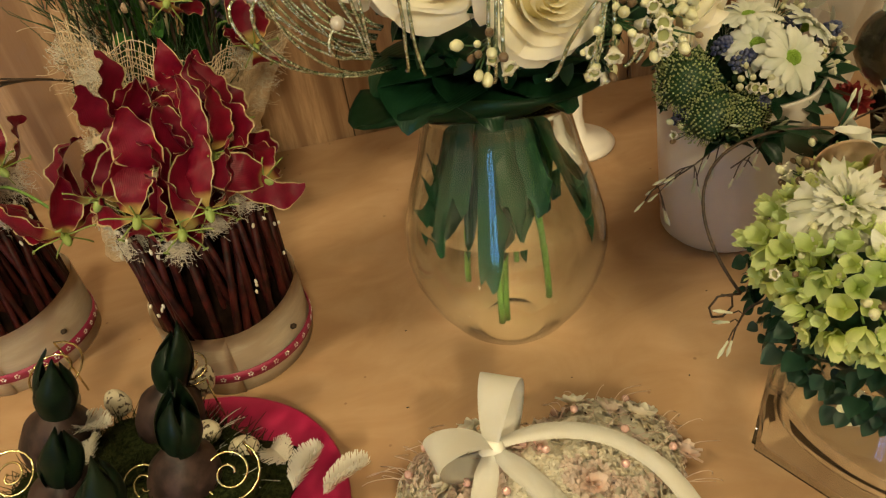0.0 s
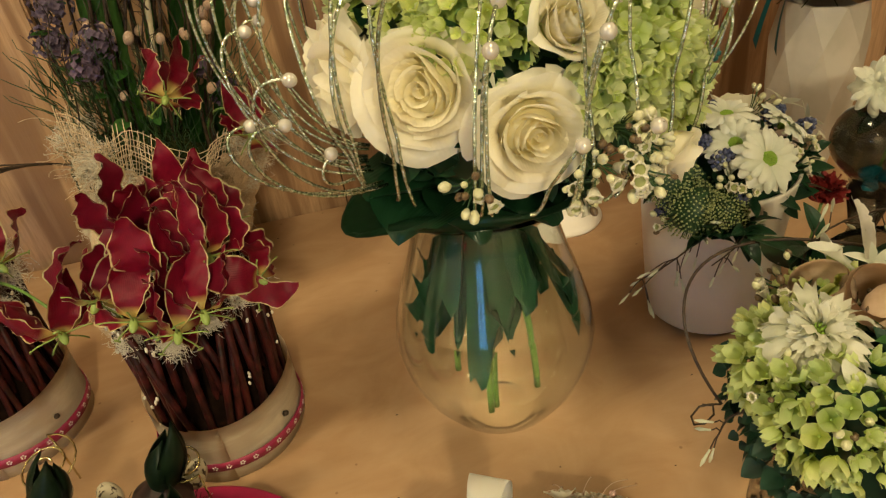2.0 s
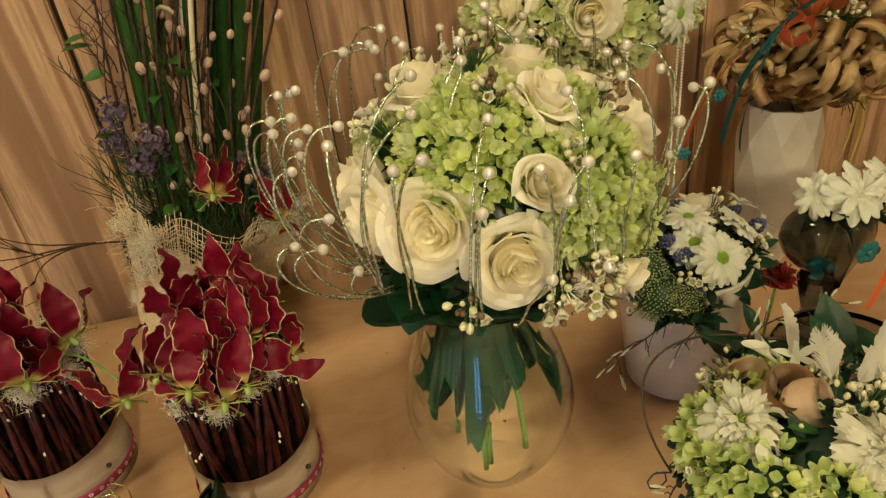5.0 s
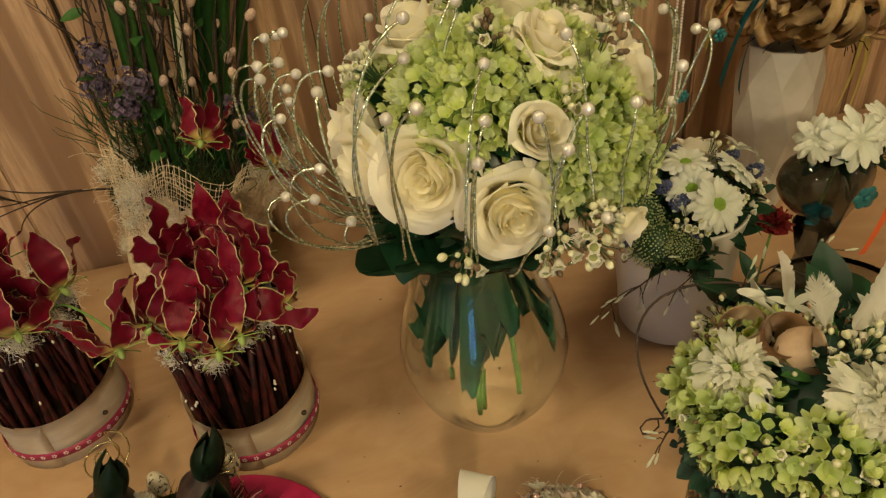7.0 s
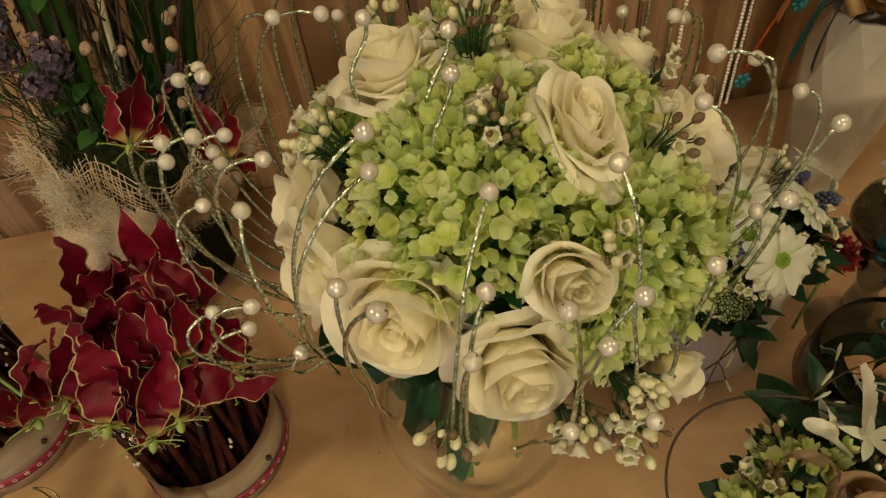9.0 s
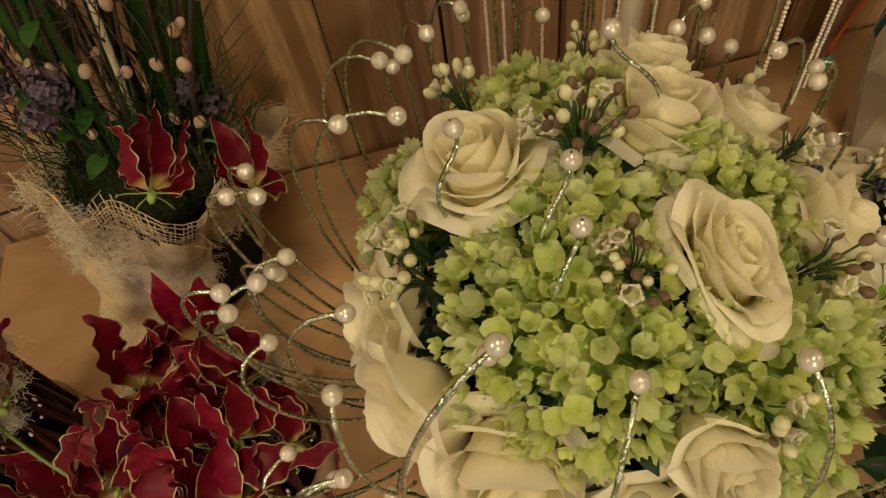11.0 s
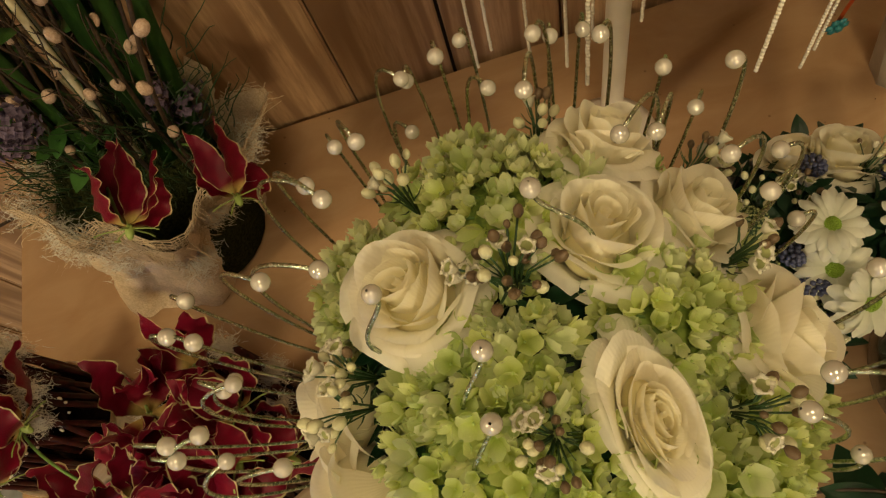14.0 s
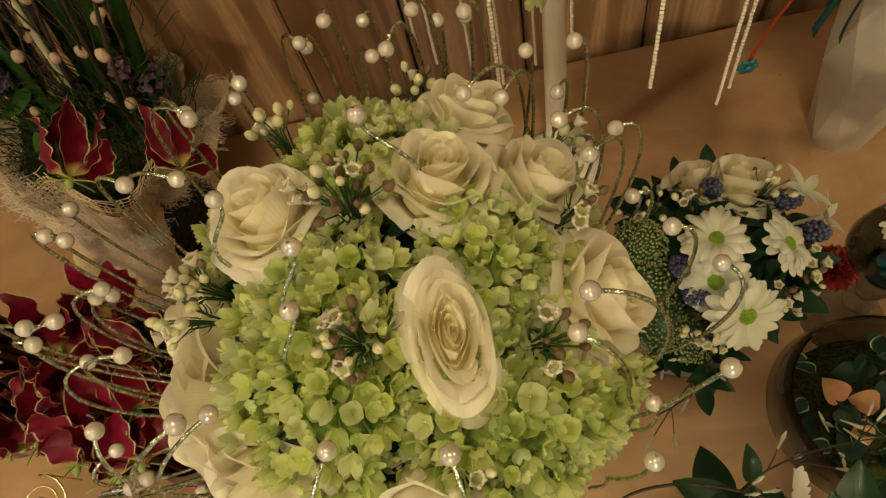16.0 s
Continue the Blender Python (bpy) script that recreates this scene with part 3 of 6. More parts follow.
def daisy(parent, at, n, size=1.0, petals=15, label="", eye=True):
    m = aim(at, n, rng.uniform(0, 6), size)
    bm = bmesh.new()
    for d in sphere_points(60, 0.1):
        blob(bm, (d.x * 0.0072, d.y * 0.0072, d.z * 0.0035 + 0.001), (0.0012, 0.0012, 0.0016), 1)
    lathe(bm, [(0, -0.012), (0.003, -0.010), (0.0075, -0.002), (0.0068, 0.0022), (0, 0.0036)], 14)
    head = part("daisy", bm, M_EYE if eye else M_WHITE, parent, label, m)
    for ring in range(2):
        for k in range(petals):
            a = 2 * math.pi * (k + 0.5 * ring + rng.uniform(-0.15, 0.15)) / petals
            put("petal", DAISY_PETAL[ring], head, m @ Matrix.Rotation(a, 4, "Z") @ Matrix.Translation((0.0045, 0, 0.0008 * ring)) @ Matrix.Rotation(rng.uniform(-0.12, 0.28) * (1 if eye else 2.2) - 0.12 * ring, 4, "Y") @ Matrix.Rotation(rng.uniform(-0.25, 0.25) * (1 if eye else 2), 4, "X") @ Matrix.Scale(rng.uniform(0.85, 1.08), 4))
    return head


def mum(parent, at, n, size=1.0, label=""):
    """A shaggy chrysanthemum: rings of narrow petals, steeper towards the heart."""
    m = aim(at, n, rng.uniform(0, 6), size)
    bm = bmesh.new()
    blob(bm, (0, 0, -0.004), (0.012, 0.012, 0.009), 2, 0.1)
    for d in sphere_points(26, 0.5):
        blob(bm, (d.x * 0.007, d.y * 0.007, d.z * 0.010), (0.0010, 0.0010, 0.0018), 1)
    head = part("chrysanthemum", bm, M_EYE, parent, label, m)
    for ring, (count, tilt, k) in enumerate(((20, 0.38, 0), (20, 0.20, 0), (16, 0.02, 0), (20, -0.10, 1), (22, -0.35, 1), (18, -0.7, 1), (8, -1.05, 1))):
        for i in range(count):
            a = 2 * math.pi * (i + rng.uniform(-0.3, 0.3)) / count + ring
            put("petal", rng.choice(MUM_PETAL[k]), head, m @ Matrix.Rotation(a, 4, "Z") @ Matrix.Translation((0.004, 0, 0.001 * ring)) @ Matrix.Rotation(tilt + rng.uniform(-0.3, 0.3), 4, "Y") @ Matrix.Rotation(rng.uniform(-0.9, 0.9), 4, "X") @ Matrix.Scale(rng.uniform(0.75, 1.12), 4))
    return head


def leaf_mesh(name, length, width, mat, **kw):
    bm = bmesh.new()
    leaf_sheet(bm, length, width, **kw)
    return mesh_of(bm, name, mat)


LEAVES_DARK = [leaf_mesh("leaf", 0.040, 0.020, M_LEAF, curl=0.3), leaf_mesh("leaf", 0.030, 0.014, M_LEAF, curl=0.5, fold=0.4)]
LEAVES_IVY = [leaf_mesh("leaf", 0.024, 0.021, M_IVY, curl=0.2, blunt=0.6), leaf_mesh("leaf", 0.019, 0.017, M_IVY, curl=0.4, blunt=0.6)]
LEAVES_VARIEGATED = [leaf_mesh("leaf", 0.026, 0.019, M_VARIEGATED, curl=0.3, blunt=0.6, wave=0.0012), leaf_mesh("leaf", 0.021, 0.015, M_VARIEGATED, curl=0.5, blunt=0.6)]
LEAVES_MID = [leaf_mesh("leaf", 0.034, 0.015, M_LEAF_MID, curl=0.3), leaf_mesh("leaf", 0.026, 0.013, M_LEAF_MID, curl=0.1)]


def leaf_at(parent, meshes, at, out, size=1.0, name="leaf"):
    out = Vector(out).normalized()
    q = out.to_track_quat("X", "Z")
    m = Matrix.Translation(at) @ q.to_matrix().to_4x4() @ Matrix.Rotation(rng.uniform(-0.7, 0.7), 4, "X") @ Matrix.Scale(size * rng.uniform(0.8, 1.2), 4)
    return put(name, rng.choice(meshes), parent, m)


def feather(bm, m, length=0.05, width=0.016):
    """A downy plume of fine barbs along x."""
    tube(bm, [m @ Vector((0, 0, 0)), m @ Vector((length * 0.5, 0, 0.004)), m @ Vector((length, 0, 0))], 0.0005, 4, 0.0002)
    for k in range(90):
        v = (k + 0.5) / 90
        for s in (-1, 1):
            w = width * (math.sin(math.pi * (0.08 + 0.9 * v)) ** 0.6) * rng.uniform(0.75, 1.1)
            a, z = length * v, 0.004 * math.sin(v * 3.1)
            grid(bm, 1, 2, lambda u, t: (a + t * length * 0.16 + (u - 0.5) * 0.0014, s * w * t, z + 0.006 * t * t + 0.004 * math.sin(k * 1.7) * t), m)


def fluff(bm, m, r=0.012, count=60):
    """A tuft of down."""
    for k in range(count):
        d = Vector([rng.gauss(0, 1) for _ in range(3)]).normalized()
        o = Vector([rng.gauss(0, 0.36) for _ in range(3)]) * r
        side = d.orthogonal().normalized() * 0.00035
        e, sag = d * r * rng.uniform(0.25, 0.6), Vector([rng.uniform(-0.3, 0.3) for _ in range(3)]) * r
        grid(bm, 1, 3, lambda u, t: o + e * t + side * (u - 0.5) * 2 * (1 - 0.6 * t) + sag * t * (1 - t), m)

# ---- room ----
ROOM_L, ROOM_R, ROOM_S, WALL_Y, ROOM_H = -2.6, 3.4, -2.6, 1.12, 2.6


def box_structure(name, lo, hi, mat, label):
    bm = slab(bmesh.new(), lo, hi)
    return tagged(part(name, bm, mat, None, smooth=False), label, name.split("_")[0], kind="structure")


box_structure("floor", (ROOM_L, ROOM_S, -0.1), (ROOM_R, WALL_Y + 0.1, 0.0), M_FLOOR, "grey shop floor seen beside the table")
# ceiling, side and south walls are out of view, added pale to bounce lamplight
box_structure("ceiling", (ROOM_L, ROOM_S, ROOM_H), (ROOM_R, WALL_Y + 0.1, ROOM_H + 0.1), M_PLASTER, "unseen pale ceiling with lamps, added to bounce light")
box_structure("wall_west", (ROOM_L - 0.12, ROOM_S, 0), (ROOM_L, WALL_Y, ROOM_H), M_PLASTER, "unseen pale side wall, added to bounce light")
box_structure("wall_east", (ROOM_R, ROOM_S, 0), (ROOM_R + 0.12, WALL_Y, ROOM_H), M_PLASTER, "unseen pale side wall, added to bounce light")
# south wall in four pieces round the glass door's opening
D_L, D_R, D_T = -1.72, -1.02, 2.1
bm = bmesh.new()
for lo, hi in (((ROOM_L, ROOM_S - 0.14, 0), (D_L, ROOM_S, ROOM_H)), ((D_R, ROOM_S - 0.14, 0), (ROOM_R, ROOM_S, ROOM_H)), ((D_L, ROOM_S - 0.14, D_T), (D_R, ROOM_S, ROOM_H))):
    slab(bm, lo, hi)
tagged(part("wall_south", bm, M_PLASTER, None, smooth=False), "unseen pale wall with door opening, added to bounce light", "wall", kind="structure")
door = thing("door_1", (-1.37, ROOM_S - 0.1, 0), "narrow white framed glass door with bluish daylight behind", "door", kind="structure")
bm = bmesh.new()
for lo, hi in (((D_L, -2.72, 0), (D_L + 0.08, -2.66, D_T)), ((D_R - 0.08, -2.72, 0), (D_R, -2.66, D_T)), ((D_L + 0.08, -2.72, 0), (D_R - 0.08, -2.66, 0.12)),
               ((D_L + 0.08, -2.72, D_T - 0.08), (D_R - 0.08, -2.66, D_T)), ((-1.45, -2.72, 0.12), (-1.37, -2.66, D_T - 0.08))):
    slab(bm, lo, hi, 0.005)
part("door_frame", bm, M_PLASTER, door, smooth=False)
bm = slab(bmesh.new(), (-2.4, -3.0, -0.2), (-0.4, -2.98, 2.6))
tagged(part("backdrop", bm, M_SKY, None, smooth=False), "bluish daylight outside the glass door", "sky", kind="structure")

wall = box_structure("wall_north", (ROOM_L, WALL_Y + 0.016, 0), (ROOM_R, WALL_Y + 0.1, ROOM_H), M_SEAM, "wall of upright weathered pine boards behind the table")
PLACES[wall] = Matrix.Identity(4)
plank_meshes = []
for k, w in enumerate((0.150, 0.176, 0.196, 0.160)):
    bm = bmesh.new()
    slab(bm, (-w / 2, 0, 0), (w / 2, 0.018, ROOM_H - 0.001), 0.0035)
    plank_meshes.append((w, mesh_of(bm, "plank", M_WALL, smooth=False)))
edge = ROOM_L + 0.001
k = 0
order = [0, 2, 1, 3, 2, 0, 3, 1, 1, 2]
while edge < ROOM_R - 0.2:
    w, me = plank_meshes[order[k % len(order)]]
    gap = 0.0025 if k % 3 else 0.006
    put("plank", me, wall, pose(edge + w / 2, WALL_Y + rng.uniform(-0.002, 0.002), 0, 0, rng.uniform(-0.1, 0.1), 0))
    edge += w + gap
    k += 1

for lx, ly in CEILING_LAMPS:
    lamp = thing("ceiling_lamp", (lx, ly, 2.6), "square ceiling lamp with a warm glowing diffuser", "lamp", "ceiling lamps")
    bm = bmesh.new()
    for lo, hi in (((-0.18, -0.18, -0.05), (0.18, -0.155, 0)), ((-0.18, 0.155, -0.05), (0.18, 0.18, 0)), ((-0.18, -0.155, -0.05), (-0.155, 0.155, 0)), ((0.155, -0.155, -0.05), (0.18, 0.155, 0))):
        slab(bm, lo, hi, 0.003)
    part("lamp_frame", bm, M_STEEL, lamp, m=PLACES[lamp], smooth=False)
    bm = slab(bmesh.new(), (-0.153, -0.153, -0.03), (0.153, 0.153, -0.02))
    part("diffuser", bm, M_LAMP, lamp, m=PLACES[lamp], smooth=False)

# ---- table ----
TOP = 0.75
T_L, T_R, T_F, T_B = -0.484, 1.9, -0.04, 1.112
table = thing("display_table", (0.7, 0.55, 0), "long display table with a smooth warm tan board top", "table")
bm = slab(bmesh.new(), (T_L, T_F, TOP - 0.035), (T_R, T_B, TOP), 0.004)
part("tabletop", bm, M_TABLE, table, smooth=False)
for x in (T_L + 0.06, T_R - 0.06):
    for y in (T_F + 0.06, T_B - 0.06):
        bm = slab(bmesh.new(), (x - 0.03, y - 0.03, 0), (x + 0.03, y + 0.03, TOP - 0.035), 0.004)
        part("leg", bm, M_VENEER, table, smooth=False)
for lo, hi in (((T_L + 0.09, T_F + 0.05, 0.62), (T_R - 0.09, T_F + 0.07, TOP - 0.035)), ((T_L + 0.09, T_B - 0.07, 0.62), (T_R - 0.09, T_B - 0.05, TOP - 0.035))):
    bm = slab(bmesh.new(), lo, hi, 0.002)
    part("apron", bm, M_VENEER, table, smooth=False)

# ---- glass vase with water ----
VX, VY = 0.193, 0.586
vase = thing("glass_vase", (VX, VY, TOP), "bulbous clear glass vase half filled with water, standing on the table", "vase")
OUT = [(0.036, 0.0), (0.040, 0.002), (0.051, 0.011), (0.070, 0.032), (0.089, 0.064), (0.100, 0.096), (0.103, 0.122), (0.099, 0.150), (0.089, 0.185), (0.077, 0.220), (0.069, 0.250), (0.066, 0.268), (0.071, 0.287)]
INN = [(max(r - 0.0028, 0.0), z) for r, z in OUT]
bm = bmesh.new()
lathe(bm, [(0, 0.0030), (0.030, 0.0025)] + OUT + [(0.0698, 0.289)] + [(r, z) for r, z in INN[::-1] if z > 0.02] + [(0.050, 0.0135), (0.034, 0.0072), (0.016, 0.0060), (0, 0.0058)], 56)
bmesh.ops.recalc_face_normals(bm, faces=bm.faces)
body = part("glass_body", bm, M_GLASS, vase, m=PLACES[vase])
body.visible_shadow = False
WATER = 0.168
bm = bmesh.new()
lathe(bm, [(0.0912, WATER), (0.0895, WATER - 0.0008), (0, WATER - 0.0009)], 56)
if bm.faces[:][0].normal.z < 0:
    bmesh.ops.reverse_faces(bm, faces=bm.faces)
water = tagged(part("water_surface", bm, M_WATER, vase, "clear still water surface", PLACES[vase]))
water.visible_shadow = False

# ---- the bridal bouquet ----
BC, BR = Vector((0.214, 0.574, 1.155)), Vector((0.15, 0.171, 0.133))
bouquet = thing("flower_bouquet", (VX, VY, 1.03), "round bouquet of cream roses and green hydrangeas with pearl-tipped wires", "bouquet")


def outward(p):
    return Vector([(a - c) / r ** 2 for a, c, r in zip(p, BC, BR)]).normalized()


# bound stems: folded dark leaves hanging into the vase
for k in range(28):
    a = 2 * math.pi * k / 28 + rng.uniform(-0.14, 0.14)
    ln, flare = rng.uniform(0.120, 0.180), rng.uniform(0.014, 0.056)
    wd, skew, roll = rng.uniform(0.013, 0.027), rng.uniform(-0.5, 0.5), rng.uniform(-0.016, 0.016)
    jag = [rng.uniform(0, 0.026) for _ in range(7)]
    bm = bmesh.new()

    def strip(u, v, a=a, ln=ln, flare=flare, wd=wd, jag=jag, skew=skew, roll=roll):
        s = 2 * u - 1
        r = 0.026 + 0.008 * (k % 3) * 0.7 + flare * v ** 1.3 + 0.006 * (1 - abs(s)) + roll * s * v
        cut = (jag[round(u * 6)] if v > 0.95 else 0) + 0.036 * abs(s - skew) ** 1.4 * v ** 4
        r = min(r, 0.056 + 0.22 * max(ln * v - 0.02, 0))
        w = wd * (0.55 + 0.75 * v - 0.35 * v ** 6)
        return (VX + r * math.cos(a) - math.sin(a) * s * w * 0.6, VY + r * math.sin(a) + math.cos(a) * s * w * 0.6, 1.04 - ln * v + cut)
    grid(bm, 6, 8, strip)
    part("leaf", bm, M_LEAF, bouquet)
for dx, dy, bx, by, z in ((-0.005, -0.03, -0.022, -0.05, 0.80), (0.012, -0.03, 0.03, -0.045, 0.815), (0.01, -0.02, -0.012, -0.030, 0.783), (-0.015, -0.01, -0.045, -0.01, 0.83), (0.02, 0.02, 0.02, 0.04, 0.80)):
    bm = tube(bmesh.new(), bez((VX + dx, VY + dy, 1.05), (VX + dx, VY + dy, 0.98), (VX + bx, VY + by, 0.9), (VX + bx, VY + by, z)), 0.0034, 8)
    part("stem", bm, M_STEM, bouquet)
bm = lathe(bmesh.new(), [(0.020, 1.0), (0.034, 1.0), (0.037, 1.02), (0.036, 1.055), (0.05, 1.08), (0.02, 1.08)], 24, Matrix.Translation((VX, VY, 0)))
part("binding", bm, M_LEAF, bouquet, "dark leaf wrapped round the stems")
# collar of broad folded leaves
for k in range(9):
    a = 2 * math.pi * k / 9 + 0.25
    big = 1.35 if k in (4, 5) else 1.08
    bm = bmesh.new()

    def fold(u, v, a=a, big=big):
        s = 2 * u - 1
        r = 0.03 + 0.072 * big * v
        lift = 0.013 * math.sin(v * 2.2) - 0.022 * v * v
        w = 0.052 * math.sin(math.pi * min(0.2 + 0.72 * v, 1)) ** 0.7
        rr = r - 0.03 * max(v - 0.8, 0) * 5 * (1 if s > 0 else 0.4)
        return (VX + 0.008 + rr * math.cos(a) - math.sin(a) * s * w, VY + rr * math.sin(a) + math.cos(a) * s * w, 1.052 + lift + 0.010 * s * s + 0.004 * math.sin(4 * s + k))
    grid(bm, 6, 9, fold)
    part("collar_leaf", bm, M_LEAF, bouquet, "broad glossy dark green leaf folded under the blooms")
bm = bmesh.new()


def wrap(u, v):
    a = -3.35 + 3.0 * u
    lobe = math.exp(-((u - 0.12) / 0.12) ** 2)
    r = 0.062 + (0.038 + 0.030 * lobe) * math.sin(v * 2.0) + 0.006 * math.sin(7 * u + 2)
    z = 1.034 + 0.024 * v - 0.018 * lobe * v + 0.004 * math.sin(9 * u + 4 * v) + 0.016 * (u - 0.3) * v
    return (VX + r * math.cos(a), VY + r * math.sin(a), z)


grid(bm, 30, 7, wrap)
bmesh.ops.solidify(bm, geom=bm.faces[:], thickness=0.0008)
part("collar_leaf", bm, M_LEAF, bouquet, "one broad glossy leaf folded round the neck")
# small greenery between the blooms
bm = bmesh.new()
for d in sphere_points(360, -0.8):
    p = Vector([c + r * 0.68 * q for c, r, q in zip(BC, BR, d)])
    leaf_sheet(bm, 0.026, 0.012, 0.3, 0.3, aim(p, d, rng.uniform(0, 6)) @ Matrix.Rotation(rng.uniform(-1.2, -0.3), 4, "Y"), 2, 4)
blob(bm, BC + Vector((0, 0, -0.01)), BR * 0.68, 3, 0.1)
tagged(part("greenery", bm, M_LEAF, bouquet, "small dark leaves between the blooms"), kind="stuff")

for x, y, z, r, lift, layers in (
        (0.159, 0.614, 1.262, 0.035, 0.5, 4), (0.264, 0.616, 1.262, 0.033, 0.4, 4), (0.257, 0.518, 1.264, 0.028, 0.5, 4), (0.288, 0.678, 1.236, 0.029, 0.2, 4),
        (0.322, 0.622, 1.226, 0.031, 0.2, 4), (0.345, 0.545, 1.208, 0.038, 0.2, 4),
        (0.088, 0.520, 1.172, 0.038, -0.45, 4), (0.082, 0.580, 1.180, 0.035, -0.1, 4), (0.30, 0.43, 1.12, 0.020, -0.2, 3)):
    n = outward((x, y, z)) + Vector((0, 0, lift))
    rose(bouquet, (x, y, z), n, r, layers, "open cream white rose", 1.35 if (x, y) == (0.257, 0.518) else None)
for at, n, r, layers, stretch in (((0.135, 0.466, 1.186), (-0.27, -0.86, 0.34), 0.040, 4, 1.0), ((0.198, 0.431, 1.157), (0.0, -0.93, 0.18), 0.035, 4, 1.0), ((0.227, 0.440, 1.222), (0.05, -0.82, 0.45), 0.0235, 3, 1.5)):
    front = rose(bouquet, at, n, r, layers, "cream rose bud, half open" if stretch > 1 else "open cream white rose")
    if stretch > 1:
        front.matrix_basis = front.matrix_basis @ Matrix.Diagonal((0.95, 0.95, stretch, 1))
for x, y, z, r, count, pale in (
        (0.174, 0.508, 1.256, 0.063, 96, 0.25), (0.300, 0.464, 1.212, 0.058, 75, 0.2), (0.300, 0.566, 1.248, 0.044, 46, 0.4), (0.222, 0.662, 1.256, 0.050, 50, 0.7),
        (0.266, 0.432, 1.178, 0.030, 26, 0.8), (0.20, 0.724, 1.19, 0.05, 40, 0.5), (0.345, 0.64, 1.175, 0.045, 36, 0.5), (0.10, 0.66, 1.19, 0.04, 30, 0.8), (0.35, 0.5, 1.14, 0.04, 30, 0.3), (0.190, 0.556, 1.268, 0.040, 40, 0.35)):
    hydrangea(bouquet, (x, y, z), outward((x, y, z)), r, count, 0.0091, pale, "lime green hydrangea head")
for x, y, z, buds, cups, brown in (
        (0.109, 0.565, 1.243, 7, 4, 0.1), (0.211, 0.520, 1.270, 14, 4, 0.8), (0.304, 0.510, 1.244, 10, 2, 0.7), (0.252, 0.408, 1.158, 14, 5, 0.3), (0.268, 0.424, 1.140, 11, 4, 0.4), (0.231, 0.405, 1.140, 10, 3, 0.3), (0.152, 0.420, 1.135, 9, 2, 0.3),
        (0.165, 0.680, 1.245, 10, 1, 0.1), (0.212, 0.600, 1.274, 24, 6, 0.7), (0.336, 0.592, 1.226, 9, 3, 0.6), (0.113, 0.583, 1.236, 8, 4, 0.1), (0.255, 0.395, 1.135, 10, 4, 0.1), (0.222, 0.418, 1.120, 9, 3, 0.2), (0.34, 0.66, 1.2, 8, 3, 0.4), (0.250, 0.455, 1.235, 5, 2, 0.2), (0.255, 0.705, 1.225, 8, 1, 0.2)):
    wax_sprig(bouquet, (x, y, z), outward((x, y, z)) + Vector((0, 0, 0.15)), 0.036 if buds > 20 else (0.026 if z > 1.16 else 0.023), buds, cups, brown, "waxflower sprig with round buds")

# pearl wires: from under the collar, out and up, the pearl at the tip
PEARLS = [(0.136, 0.496, 1.275), (0.255, 0.380, 1.173), (0.213, 0.388, 1.166), (0.019, 0.520, 1.163), (0.149, 0.601, 1.300), (0.232, 0.620, 1.319), (0.136, 0.654, 1.305),
          (0.038, 0.644, 1.261), (0.355, 0.677, 1.274), (0.037, 0.608, 1.210), (0.187, 0.530, 1.300), (0.138, 0.483, 1.310), (0.192, 0.470, 1.270), (0.251, 0.455, 1.287),
          (0.066, 0.504, 1.258), (0.070, 0.488, 1.145), (0.380, 0.558, 1.252), (0.044, 0.497, 1.168), (0.346, 0.686, 1.220), (0.184, 0.748, 1.251), (0.192, 0.559, 1.308),
          (0.286, 0.654, 1.277), (0.248, 0.404, 1.251), (0.180, 0.430, 1.244), (0.129, 0.407, 1.275), (0.212, 0.403, 1.253)]
for k in range(4):
    a = -2.3 + 0.42 * k
    PEARLS.append((BC.x + 0.155 * math.cos(a), BC.y + 0.178 * math.sin(a), rng.uniform(1.19, 1.275)))
PEARLS += [(0.132, 0.726, 1.236), (0.154, 0.696, 1.280), (0.178, 0.740, 1.204), (0.208, 0.737, 1.275), (0.225, 0.779, 1.229), (0.232, 0.724, 1.249), (0.247, 0.690, 1.287), (0.264, 0.735, 1.270),
           (0.297, 0.747, 1.243), (0.296, 0.714, 1.279), (0.186, 0.752, 1.242), (0.278, 0.752, 1.240), (0.330, 0.703, 1.246), (0.307, 0.656, 1.264), (0.356, 0.679, 1.173), (0.336, 0.631, 1.265),
           (0.348, 0.608, 1.259), (0.124, 0.675, 1.287), (0.125, 0.623, 1.295), (0.039, 0.569, 1.263), (0.029, 0.562, 1.216), (0.078, 0.543, 1.258), (0.096, 0.625, 1.297), (0.371, 0.637, 1.237),
           (0.325, 0.514, 1.294), (0.339, 0.444, 1.250), (0.317, 0.503, 1.273)]
for k in range(11):
    a = rng.choice((rng.uniform(2.5, 3.7), rng.uniform(-0.6, 0.5)))
    r = rng.uniform(0.165, 0.195)
    PEARLS.append((BC.x + r * math.cos(a), BC.y + r * math.sin(a), rng.uniform(1.20, 1.295)))
